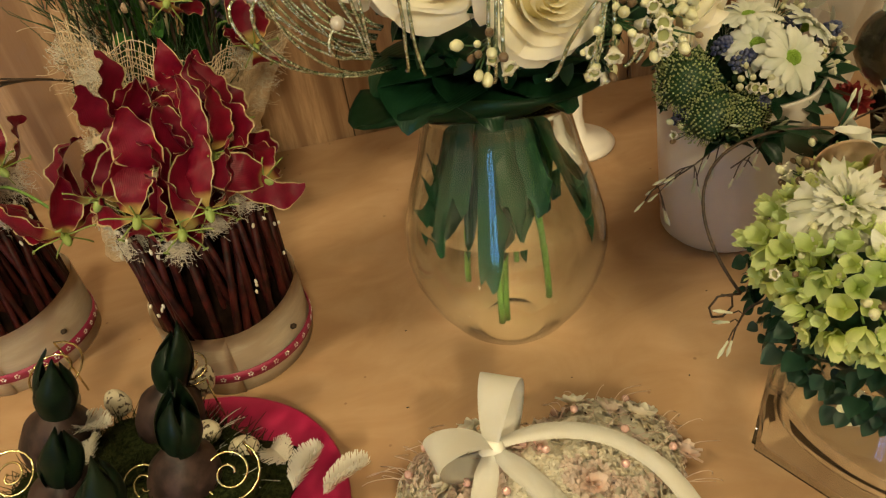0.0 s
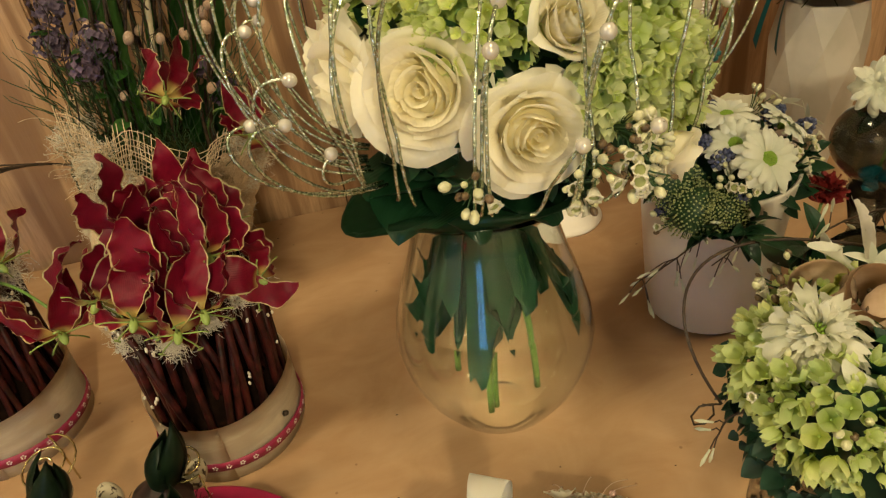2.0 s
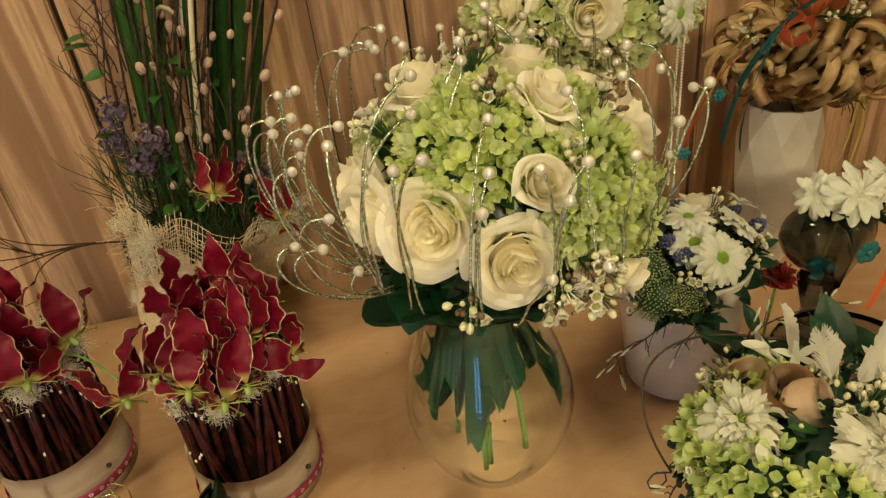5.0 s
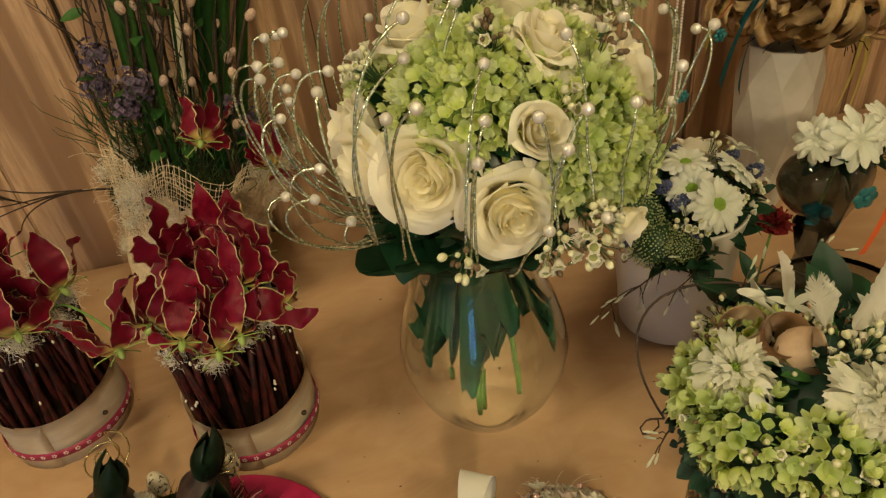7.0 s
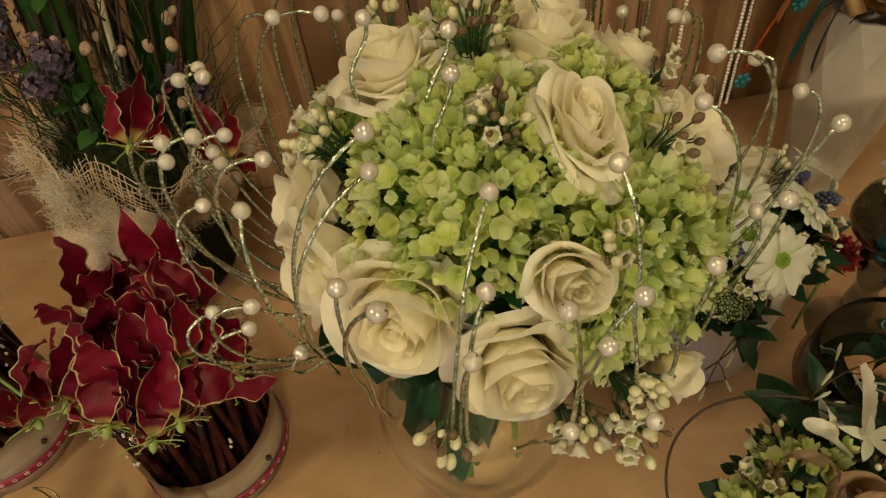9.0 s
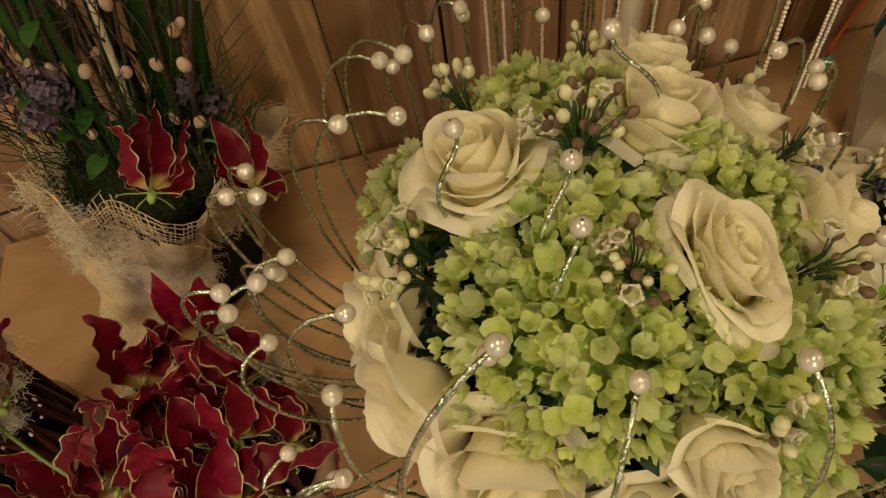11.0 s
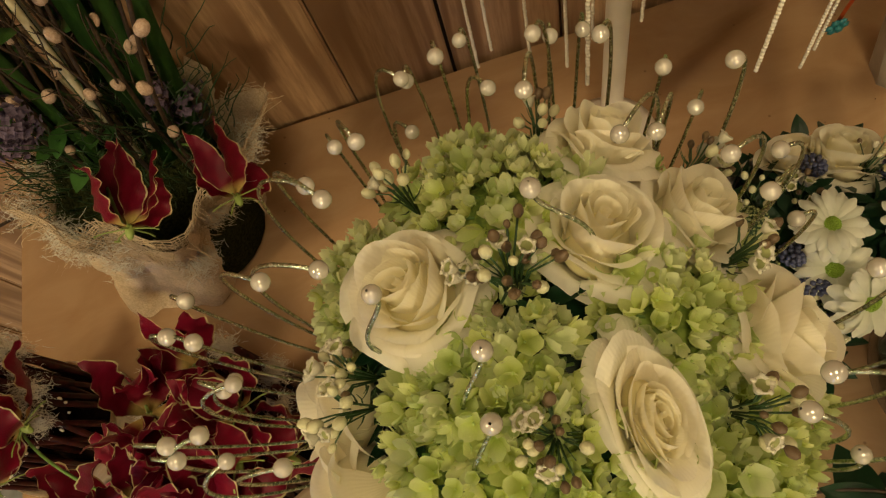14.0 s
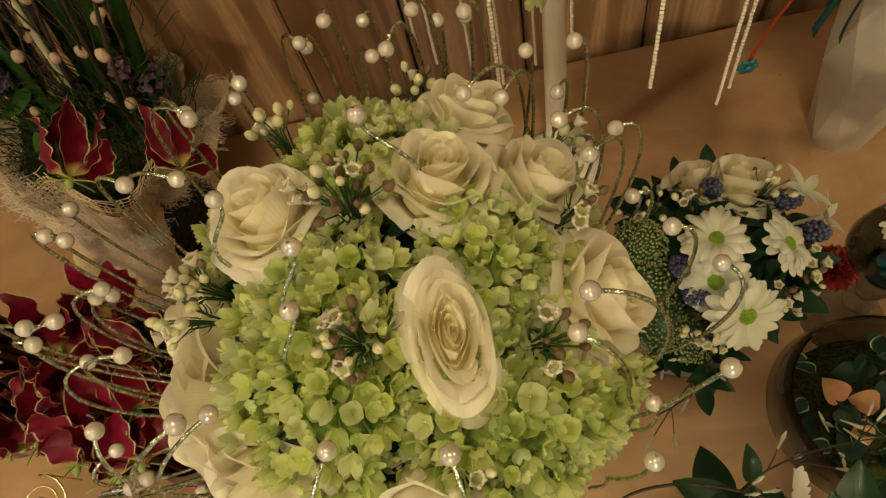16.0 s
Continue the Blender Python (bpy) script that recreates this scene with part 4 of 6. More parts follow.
for p in PEARLS:
    p = Vector(p)
    flat = Vector((p.x - BC.x, p.y - BC.y, 0))
    a = math.atan2(flat.y, flat.x) + rng.uniform(-0.10, 0.10)
    d = Vector((math.cos(a), math.sin(a), 0))
    if flat.length < 0.09:
        d = (flat.normalized() * 0.3 + Vector((rng.choice((-1, -0.7, 0.6)), -0.5, 0))).normalized()
    wide = max(0.178, min(flat.length + 0.020, 0.212)) + rng.uniform(-0.01, 0.010)
    c = Vector((BC.x - 0.008, BC.y, 0))
    high = p.z + 0.02
    if d.y < -0.5:
        wide = 0.168 + rng.uniform(-0.004, 0.008)
        high = p.z - 0.015
        bow = Vector((-d.y, d.x, 0)) * rng.uniform(-0.022, 0.022)
        c = c + bow
    path = bez(c + d * (0.118 if d.y < -0.5 else 0.108) + Vector((0, 0, 1.124 if d.y < -0.5 else 1.090)), c + d * wide * 0.98 + Vector((0, 0, 1.106 if d.y < -0.5 else 1.094)), c + d * wide * 1.08 + Vector((0, 0, high)), p, 18)
    out = []
    for q in path:
        e = Vector([(a1 - c1) / (r1 + 0.004) for a1, c1, r1 in zip(q, BC, BR)])
        if 0 < e.length < 1.0 and q.z > 1.10:
            q = BC + Vector([(r1 + 0.004) * t for r1, t in zip(BR, e.normalized())])
        out.append(q)
    out[-1] = p
    if flat.length < 0.075:
        foot = p - outward(p) * 0.05 + d * 0.03
        out = bez(foot, foot + outward(p) * 0.03, p - outward(p) * 0.02, p, 10)
    wire = part("wire", tube(bmesh.new(), out, 0.00125, 6), M_WIRE, bouquet, "silvery green twisted wire with a pearl tip")
    put("pearl", PEARL, wire, aim(p, p - out[-2], 0, 0.0050), "white pearl bead")

# ---- two veneer-wrapped pots of red sticks and flame lilies ----
def stick_pot(cx, cy, seed, label):
    rng.seed(seed)
    pot = thing("flame_lily_pot", (cx, cy, TOP), label, "flower pot", "flame lily pots")
    m = PLACES[pot]
    bm = bmesh.new()
    R, Hh = 0.079, 0.083

    def skin(u, v):
        a = u * 2 * math.pi * 1.06 - 1.9
        r = R + 0.0022 * u * 1.0 + 0.0015 * math.sin(3 * a)
        return (r * math.cos(a), r * math.sin(a), Hh * v + (0.004 * math.sin(2 * a + 1) if v > 0.5 else 0))
    grid(bm, 48, 4, skin)
    bmesh.ops.solidify(bm, geom=bm.faces[:], thickness=0.0014)
    wrap = part("veneer_wrap", bm, M_VENEER, pot, "thin pale birch veneer wrapped round", m)
    bm = bmesh.new()
    blob(bm, (R * math.cos(-0.62) + 0.002, R * math.sin(-0.62) - 0.0012, 0.045), (0.004, 0.004, 0.0035), 1, 0.3)
    part("knot", bm, M_TWIG, wrap, "dark knot in the veneer", m)
    rb = R + 0.0042
    bm = lathe(bmesh.new(), [(rb - 0.001, 0.018), (rb, 0.0182), (rb, 0.0302), (rb - 0.001, 0.0304)], 56)
    ribbon = part("ribbon", bm, M_RIBBON, pot, "magenta ribbon printed with white blossoms", m)
    bm = bmesh.new()
    for k in range(36):
        a = 2 * math.pi * k / 36
        at = Vector(((rb + 0.0004) * math.cos(a), (rb + 0.0004) * math.sin(a), 0.0242))
        fm = aim(at, (math.cos(a), math.sin(a), 0))
        for j in range(5):
            b = j * 1.2566
            blob(bm, (0.0022 * math.cos(b), 0.0022 * math.sin(b), 0), (0.0012, 0.0012, 0.0003), 1, 0, fm)
    part("ribbon_print", bm, M_PRINT, ribbon, "", m)
    # added cone, coloured near-black as the shade behind the sticks
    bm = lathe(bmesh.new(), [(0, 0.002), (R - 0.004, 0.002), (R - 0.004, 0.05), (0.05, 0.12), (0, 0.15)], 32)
    part("filling", bm, M_STICK_GAP, pot, "", m)
    for k in range(64):
        ring = 0 if k < 34 else (1 if k < 54 else 2)
        n0 = (34, 20, 10)[ring]
        a = 2 * math.pi * (k % n0) / n0 + rng.uniform(-0.06, 0.06) + ring
        r0 = (0.070, 0.055, 0.034)[ring]
        lean = rng.uniform(-0.42, 0.42)
        h = rng.uniform(0.185, 0.232)
        p0 = Vector((r0 * math.cos(a), r0 * math.sin(a), 0.03))
        r1 = r0 * rng.uniform(0.98, 1.10)
        p1 = Vector((r1 * math.cos(a + lean), r1 * math.sin(a + lean), h))
        mid = (p0 + p1) / 2 * rng.uniform(0.99, 1.02)
        bm = tube(bmesh.new(), [p0, mid, p1], rng.uniform(0.0034, 0.0052), 7, 0.0034)
        part("stick", bm, M_STICK, pot, "", m)
    bm = bmesh.new()
    for k in range(11):
        a = 2 * math.pi * k / 11 + rng.uniform(-0.2, 0.2)
        fluff(bm, m @ Matrix.Translation((0.072 * math.cos(a), 0.072 * math.sin(a), rng.uniform(0.190, 0.214))), rng.uniform(0.015, 0.024), 700)
    tagged(put("feather_down", mesh_of(bm, "feather_down", M_FLUFF), pot, None, "tufts of white down"), kind="stuff")
    bm = bmesh.new()
    for k in range(30):
        a, z = rng.uniform(3.3, 6.3), rng.uniform(0.10, 0.215) if k % 2 else rng.uniform(0.17, 0.22)
        fm = aim((0.0785 * math.cos(a), 0.0785 * math.sin(a), z), (rng.uniform(-0.4, 0.4), rng.uniform(-0.4, 0.4), 1))
        blob(bm, (0, 0, 0), (0.0017, 0.0017, 0.0034), 1, 0, fm)
    tagged(part("pip_scatter", bm, M_PIP, pot, "small white seed pips among the sticks", m), kind="stuff")
    return pot


lilies_a = stick_pot(-0.110, 0.656, 11, "red sticks wrapped in birch veneer, topped with crimson flame lilies")
for x, y, z, nx, ny, nz, s, c in ((-0.070, 0.560, 0.988, 0.1, -0.75, -0.6, 1.0, 6), (-0.160, 0.592, 1.002, -0.5, -0.6, -0.55, 1.0, 6), (-0.105, 0.610, 1.012, 0.0, -0.6, -0.75, 1.0, 6),
                                  (-0.130, 0.660, 1.025, -0.3, -0.3, -0.85, 1.0, 6), (-0.050, 0.640, 1.025, 0.3, -0.3, -0.85, 1.0, 6), (-0.025, 0.595, 0.985, 0.75, -0.5, -0.1, 0.95, 5), (-0.09, 0.695, 1.01, 0.0, 0.3, -0.9, 1.0, 6), (-0.130, 0.568, 0.990, -0.1, -0.8, -0.35, 1.0, 6), (-0.060, 0.600, 1.020, 0.2, -0.5, -0.7, 1.0, 6), (-0.095, 0.552, 0.978, 0.0, -0.85, -0.4, 0.95, 6)):
    flame_lily(lilies_a, (x, y, z), (nx, ny, nz), s, c, "crimson flame lily with wavy yellow-edged petals")
bm = bmesh.new()
side_petal = bez((-0.055, 0.588, 0.990), (-0.03, 0.582, 1.0), (-0.012, 0.585, 0.952), (0.012, 0.59, 0.975), 14)
grid(bm, 6, 14, lambda u, v: side_petal[round(v * 14)] + Vector((0, 0.35, 0.94)) * (2 * u - 1) * (0.0145 * math.sin(math.pi * min(0.1 + 0.88 * v, 1)) ** 0.8 + 0.0006) + Vector((0, 0.003 * math.sin(v * 17) * abs(2 * u - 1), 0)))
part("petal", bm, M_GLO, lilies_a, "long crimson petal reaching sideways")
lilies_b = stick_pot(-0.372, 0.738, 23, "red sticks in birch veneer with crimson flame lilies drooping over")
for x, y, z, nx, ny, nz, s, c in ((-0.318, 0.645, 0.990, 0.2, -0.75, -0.55, 1.05, 6), (-0.275, 0.690, 1.005, 0.6, -0.45, -0.55, 1.0, 6), (-0.350, 0.690, 1.018, -0.1, -0.5, -0.8, 1.0, 6), (-0.210, 0.605, 0.968, 0.3, -0.7, -0.6, 1.0, 6),
                                  (-0.395, 0.660, 0.995, -0.4, -0.6, -0.5, 1.0, 6), (-0.350, 0.750, 1.022, 0.1, 0.2, -0.9, 1.0, 6), (-0.420, 0.720, 1.015, -0.6, -0.1, -0.7, 1.0, 6)):
    flame_lily(lilies_b, (x, y, z), (nx, ny, nz), s, c, "crimson flame lily with wavy yellow-edged petals")
bm = tube(bmesh.new(), bez((-0.3, 0.70, 0.97), (-0.27, 0.67, 1.01), (-0.23, 0.63, 1.0), (-0.205, 0.61, 0.98)), 0.0016, 6)
part("stem", bm, M_STEM, lilies_b)

# ---- tall arrangement in a burlap wrap ----
rng.seed(31)
TX, TY = -0.240, 0.985
tall = thing("tall_arrangement", (TX, TY, TOP), "tall bunch of willow, green blades and purple statice in burlap", "flower arrangement")
m = PLACES[tall]
bm = bmesh.new()


def sack(u, v):
    a = u * 2 * math.pi
    r = 0.118 + 0.016 * math.sin(5 * a + 1) * (1 - 0.5 * v) + 0.012 * math.sin(9 * a) * v - 0.018 * math.sin(v * 3.1) + 0.012 * v
    x, y = r * 1.12 * math.cos(a) * (0.60 if math.cos(a) < 0 else 1.0), min(r * math.sin(a), 0.128)
    top = 0.262 + 0.046 * math.cos(a - 3.7) + 0.010 * math.sin(7 * a)
    return (x + 0.085 * v, y - 0.02 * v, 0.002 + top * v)


grid(bm, 110, 22, sack)
for v in bm.verts:
    v.co += Vector((v.co.x, v.co.y, 0)).normalized() * (0.012 * noise.noise(v.co * 17) + 0.006 * noise.noise(v.co * 60)) + Vector((0, 0, 0.25 * max(v.co.z - 0.19, 0) * noise.noise(v.co * 90)))
bmesh.ops.remove_doubles(bm, verts=bm.verts, dist=0.0004)
bmesh.ops.delete(bm, geom=[f for f in bm.faces if f.calc_center_median().z > 0.232 + 0.03 * noise.noise(f.calc_center_median() * 25)], context="FACES")
part("burlap_wrap", bm, M_BURLAP, tall, "loose frayed natural burlap", m)
# open weave along the top of the wrap
bm = bmesh.new()
for k in range(150):
    a = 2.5 + 4.4 * k / 150 + rng.uniform(-0.006, 0.006)
    u = (a / (2 * math.pi)) % 1.0
    pts = [Vector(sack(u, q)) * 1.004 + Vector((rng.uniform(-0.0015, 0.0015), rng.uniform(-0.0015, 0.0015), 0)) for q in (0.55, 0.66, 0.77, 0.88, rng.uniform(0.95, 1.06))]
    tube(bm, pts, 0.0006, 4)
for j in range(15):
    q = 0.58 + 0.031 * j
    pts = []
    for k in range(0, 151, 3):
        a = 2.5 + 4.4 * k / 150
        p = Vector(sack((a / (2 * math.pi)) % 1.0, q + 0.012 * math.sin(a * 5 + j)))
        pts.append(p * 1.004 + Vector((rng.uniform(-0.001, 0.001), rng.uniform(-0.001, 0.001), rng.uniform(-0.001, 0.001))))
    tube(bm, pts, 0.0006, 4)
tagged(part("burlap_weave", bm, M_BURLAP, tall, "loose open burlap weave", m), kind="stuff")
bm = bmesh.new()
for k in range(26):
    a, q = rng.uniform(3.2, 6.2), rng.uniform(0.45, 0.95)
    fluff(bm, Matrix.Translation(Vector(sack((a / (2 * math.pi)) % 1.0, q)) * 1.02), rng.uniform(0.014, 0.026), 260)
tagged(part("down", bm, M_FLUFF, tall, "pale downy tufts on the burlap", m), kind="stuff")
bm = bmesh.new()
for k in range(520):
    a = rng.uniform(2.6, 6.8)
    base = Vector(sack((a / (2 * math.pi)) % 1.0, rng.uniform(0.3, 1.0) ** 0.5))
    out = Vector((math.cos(a), math.sin(a), 0))
    d = (out * rng.uniform(0.2, 1) + Vector((rng.uniform(-1, 1), rng.uniform(-0.6, 0.6), rng.uniform(-0.6, 0.8)))) * rng.uniform(0.008, 0.024)
    tube(bm, bez(base, base + d * 0.4 + Vector((0, 0, 0.008)), base + d * 0.8, base + d + Vector((rng.uniform(-0.012, 0.012), 0, rng.uniform(-0.01, 0.01))), 5), 0.00045, 3)
tagged(part("burlap_fringe", bm, M_BURLAP, tall, "frayed burlap threads", m), kind="stuff")
bm = lathe(bmesh.new(), [(0, 0.01), (0.085, 0.01), (0.098, 0.18), (0.098, 0.225), (0.06, 0.25), (0, 0.262)], 24, Matrix.Translation((0.062, -0.012, 0)))
part("filling", bm, M_MOSS, tall, "", m)


def blade(x, y, lean_x, lean_y, h, w, mat, name, curl=0.05):
    bm = bmesh.new()
    face = rng.uniform(-0.7, 0.7)

    def f(u, v):
        s = 2 * u - 1
        ww = w * 0.5 * (1 - 0.25 * v) * (1 if v < 0.85 else max(1 - (v - 0.85) / 0.15, 0.03))
        return (x + lean_x * v + curl * v * v * 0.3 + math.cos(face) * s * ww, y + lean_y * v + math.sin(face) * s * ww, 0.19 + h * v + 0.15 * ww * abs(s))
    grid(bm, 2, 10, f)
    bmesh.ops.solidify(bm, geom=bm.faces[:], thickness=0.0012)
    part(name, bm, mat, tall, "", m)


for k in range(24):
    x = rng.uniform(0.02, 0.16)
    blade(x, rng.uniform(-0.05, 0.03), x * 0.5 + rng.uniform(0.02, 0.10), rng.uniform(-0.05, 0.04), rng.uniform(0.5, 0.72), rng.uniform(0.011, 0.022), M_BLADE if k % 3 else M_LEAF_MID, "blade")
for k in range(4):
    x = rng.uniform(0.02, 0.13)
    p0 = Vector((x, rng.uniform(-0.05, 0.02), 0.2))
    p3 = p0 + Vector((x * 0.4 + rng.uniform(0.02, 0.10), rng.uniform(-0.04, 0.03), rng.uniform(0.32, 0.6)))
    bm = tube(bmesh.new(), bez(p0, p0 + Vector((0, 0, 0.2)), p3 + Vector((rng.uniform(-0.06, 0.06), 0, 0.05)), p3 + Vector((rng.uniform(-0.02, 0.02), 0, -0.02 * (k % 2)))), 0.0040, 8, 0.0030)
    part("cream_stalk", bm, M_CREAM, tall, "pale cream stalk", m)
bm0 = bmesh.new()
blob(bm0, (0, 0, 0), (0.0058, 0.0058, 0.0085), 2, 0.12)
CATKIN = mesh_of(bm0, "catkin", M_PUSSY)
for k in range(24):
    x = rng.uniform(0.0, 0.16)
    p0 = Vector((x, rng.uniform(-0.06, 0.02), 0.2))
    p3 = p0 + Vector((x * 0.6 + rng.uniform(0.0, 0.12), rng.uniform(-0.06, 0.04), rng.uniform(0.5, 0.7)))
    pts = bez(p0, p0 + Vector((0, 0, 0.2)), p3 - Vector((0.01, 0, 0.2)), p3, 16)
    twig = part("willow_twig", tube(bmesh.new(), pts, 0.0026, 6, 0.0014), M_TWIG, tall, "dark willow twig with furry catkins", m)
    for j in range(3, 16, 2):
        if rng.random() < 0.8:
            d = (pts[j] - pts[j - 1]).normalized()
            side = Vector((rng.uniform(-1, 1), rng.uniform(-1, 0.4), 0)).normalized()
            put("catkin", CATKIN, twig, m @ aim(pts[j] + side * 0.006, d + side * 0.4, 0, rng.uniform(0.75, 1.15)))
# fine heather twigs
bm = bmesh.new()
for k in range(480):
    a = rng.uniform(2.9, 6.6)
    r = rng.uniform(0.02, 0.125)
    p = Vector((r * math.cos(a) + 0.09, r * math.sin(a) * 0.8, rng.uniform(0.2, 0.34)))
    d = Vector((math.cos(a) * rng.uniform(0, 0.8) + rng.uniform(-0.3, 0.4), math.sin(a) * 0.3 - 0.1, rng.uniform(0.4, 1.4))) * rng.uniform(0.03, 0.075)
    bend = Vector((rng.uniform(-0.02, 0.02), rng.uniform(-0.015, 0.015), 0))
    tube(bm, bez(p, p + d * 0.4 + bend, p + d * 0.7 - bend, p + d, 5), 0.0009, 3, 0.0004)
tagged(part("heather", bm, M_NEEDLE, tall, "wiry dark green heather twigs", m), kind="stuff")
bm = bmesh.new()
for k in range(46):
    p = Vector((rng.uniform(0.0, 0.17), rng.uniform(-0.07, 0.01), rng.uniform(0.24, 0.5)))
    d = Vector((rng.uniform(-0.35, 0.5), rng.uniform(-0.3, 0.1), 1)) * rng.uniform(0.08, 0.17)
    bend = Vector((rng.uniform(-0.03, 0.03), rng.uniform(-0.02, 0.02), 0))
    pts = bez(p, p + d * 0.4 + bend, p + d * 0.7 - bend, p + d, 9)
    tube(bm, pts, 0.0012, 4, 0.0005)
    for j in (3, 4, 5, 6, 7):
        e = pts[j] + Vector((rng.uniform(-1, 1), rng.uniform(-0.6, 0.6), rng.uniform(0.2, 1.2))) * rng.uniform(0.012, 0.03)
        tube(bm, [pts[j], (pts[j] + e) / 2 + Vector((0, 0, -0.002)), e], 0.0007, 3, 0.0003)
tagged(part("twig_tangle", bm, M_TWIG, tall, "thin dark branching twigs", m), kind="stuff")
for k in range(22):
    a = rng.uniform(2.8, 6.5)
    leaf_at(tall, LEAVES_MID, m @ Vector((0.09 + 0.07 * math.cos(a), 0.05 * math.sin(a), rng.uniform(0.26, 0.62))), (math.cos(a), math.sin(a) - 0.3, rng.uniform(-0.2, 0.9)), 1.2)
# purple statice
for cx, cy, cz, r in ((-0.045, -0.045, 0.385, 0.026), (-0.008, -0.065, 0.345, 0.026), (-0.062, -0.04, 0.345, 0.022), (-0.03, -0.06, 0.315, 0.02), (0.125, -0.02, 0.29, 0.026), (0.11, -0.03, 0.33, 0.02)):
    bm = bmesh.new()
    for k in range(90):
        d = Vector([rng.gauss(0, 1) for _ in range(3)]).normalized()
        at = Vector((cx + 0.075, cy, cz + 0.045)) + d * r * rng.uniform(0.35, 1.0) if cx < 0.1 else Vector((cx + 0.06, cy, cz)) + d * r * rng.uniform(0.35, 1)
        for j in range(4):
            leaf_sheet(bm, 0.0055, 0.0042, 0.2, 0.2, aim(at, d, j * 1.57) @ Matrix.Rotation(-0.5, 4, "Y"), 2, 2)
    part("statice", bm, M_PURPLE, tall, "dusty purple statice cluster", m)
# long dark twigs reaching out sideways
for e in ((-0.17, -0.14, 0.27), (-0.15, -0.15, 0.30), (-0.13, -0.12, 0.24), (-0.2, -0.08, 0.33)):
    bm = tube(bmesh.new(), bez((-0.02, -0.05, 0.24), (-0.07, -0.09, 0.28), (-0.12, -0.11, 0.27), e), 0.0016, 5, 0.0007)
    tube(bm, bez((-0.11, -0.105, 0.272), (-0.13, -0.12, 0.29), (-0.15, -0.12, 0.31), (e[0], e[1], e[2] + 0.05), 6), 0.0010, 4, 0.0005)
    part("twig", bm, M_TWIG, tall, "", m)
for x, y, z, nx, ny, nz, c in ((-0.092, 0.806, 1.098, -0.12, -0.9, -0.25, 6), (-0.024, 0.852, 1.020, 0.2, -0.85, -0.2, 6)):
    flame_lily(tall, (x, y, z), (nx, ny, nz), 0.95, c, "crimson flame lily tucked above the burlap")
for a, b in (((-0.15, 0.93, 0.99), (-0.094, 0.806, 1.105)), ((-0.09, 0.94, 0.98), (-0.026, 0.858, 1.022))):
    a, b = Vector(a), Vector(b)
    part("stem", tube(bmesh.new(), bez(a, a + Vector((0.01, -0.01, 0.07)), b + Vector((-0.01, 0.05, 0.02)), b), 0.0016, 6), M_STEM, tall)

# ---- white ceramic pot with daisies ----
rng.seed(47)
PX, PY = 0.487, 0.672
pot = thing("white_flower_pot", (PX, PY, TOP), "smooth white ceramic pot of daisies, grape hyacinths and seed heads", "flower pot")
m = PLACES[pot]
bm = lathe(bmesh.new(), [(0, 0.001), (0.064, 0.001), (0.069, 0.006), (0.078, 0.10), (0.086, 0.196), (0.087, 0.2), (0.083, 0.2), (0.075, 0.10), (0.066, 0.012), (0, 0.011)], 48)
part("pot_body", bm, M_CERAMIC, pot, "matt white ceramic", m)
bm = blob(bmesh.new(), (0.0, 0, 0.185), (0.08, 0.08, 0.05), 3, 0.15)
for d in sphere_points(150, 0.0):
    leaf_sheet(bm, 0.03, 0.014, 0.3, 0.3, aim((d.x * 0.075, d.y * 0.075, 0.19 + d.z * 0.045), d, rng.uniform(0, 6)) @ Matrix.Rotation(rng.uniform(-1.0, -0.2), 4, "Y"), 2, 3)
tagged(part("greenery", bm, M_LEAF, pot, "dense dark leaves", m), kind="stuff")
for x, y, z, nx, ny, nz, s in ((0.484, 0.585, 1.0, 0.1, -0.75, 0.65, 1.05), (0.468, 0.618, 1.005, -0.4, -0.5, 0.75, 0.95), (0.475, 0.650, 1.022, 0.0, 0.0, 1, 0.9), (0.538, 0.640, 1.005, 0.6, -0.2, 0.8, 0.85)):
    daisy(pot, (x, y, z), (nx, ny, nz), s, 15, "white daisy with a green eye")
for x, y, z, r in ((0.412, 0.645, 0.965, 0.033), (0.428, 0.615, 0.938, 0.034), (0.418, 0.675, 0.985, 0.026), (0.448, 0.592, 0.945, 0.024)):
    bm = bmesh.new()
    for d in sphere_points(620, -0.7):
        p = d * r * rng.uniform(0.84, 1.08)
        tube(bm, [d * r * 0.3, p], 0.0004, 3, mat_index=1)
        blob(bm, p, (0.0012 * rng.uniform(0.7, 1.3),) * 3, 1)
    blob(bm, (0, 0, 0), (r * 0.80,) * 3, 2, 0.2, mat_index=1)
    part("seed_head", bm, (M_SEED, M_NEEDLE), pot, "green speckled seed head", Matrix.Translation((x, y, z)))
for x, y, z in ((0.405, 0.632, 0.935), (0.462, 0.590, 0.955), (0.452, 0.612, 0.995), (0.445, 0.640, 1.0), (0.495, 0.712, 1.0), (0.575, 0.655, 0.985), (0.56, 0.69, 0.99)):
    bm = bmesh.new()
    for k in range(44):
        a, t = k * 2.4, k / 44
        r = 0.0085 * math.sin(math.pi * (0.25 + 0.68 * t))
        blob(bm, (r * math.cos(a), r * math.sin(a), t * 0.026 - 0.012), (0.0026, 0.0026, 0.0031), 1)
    part("grape_hyacinth", bm, M_MUSCARI, pot, "dusky blue grape hyacinth", aim((x, y, z), (rng.uniform(-0.5, 0.5), -0.6, 0.7)))
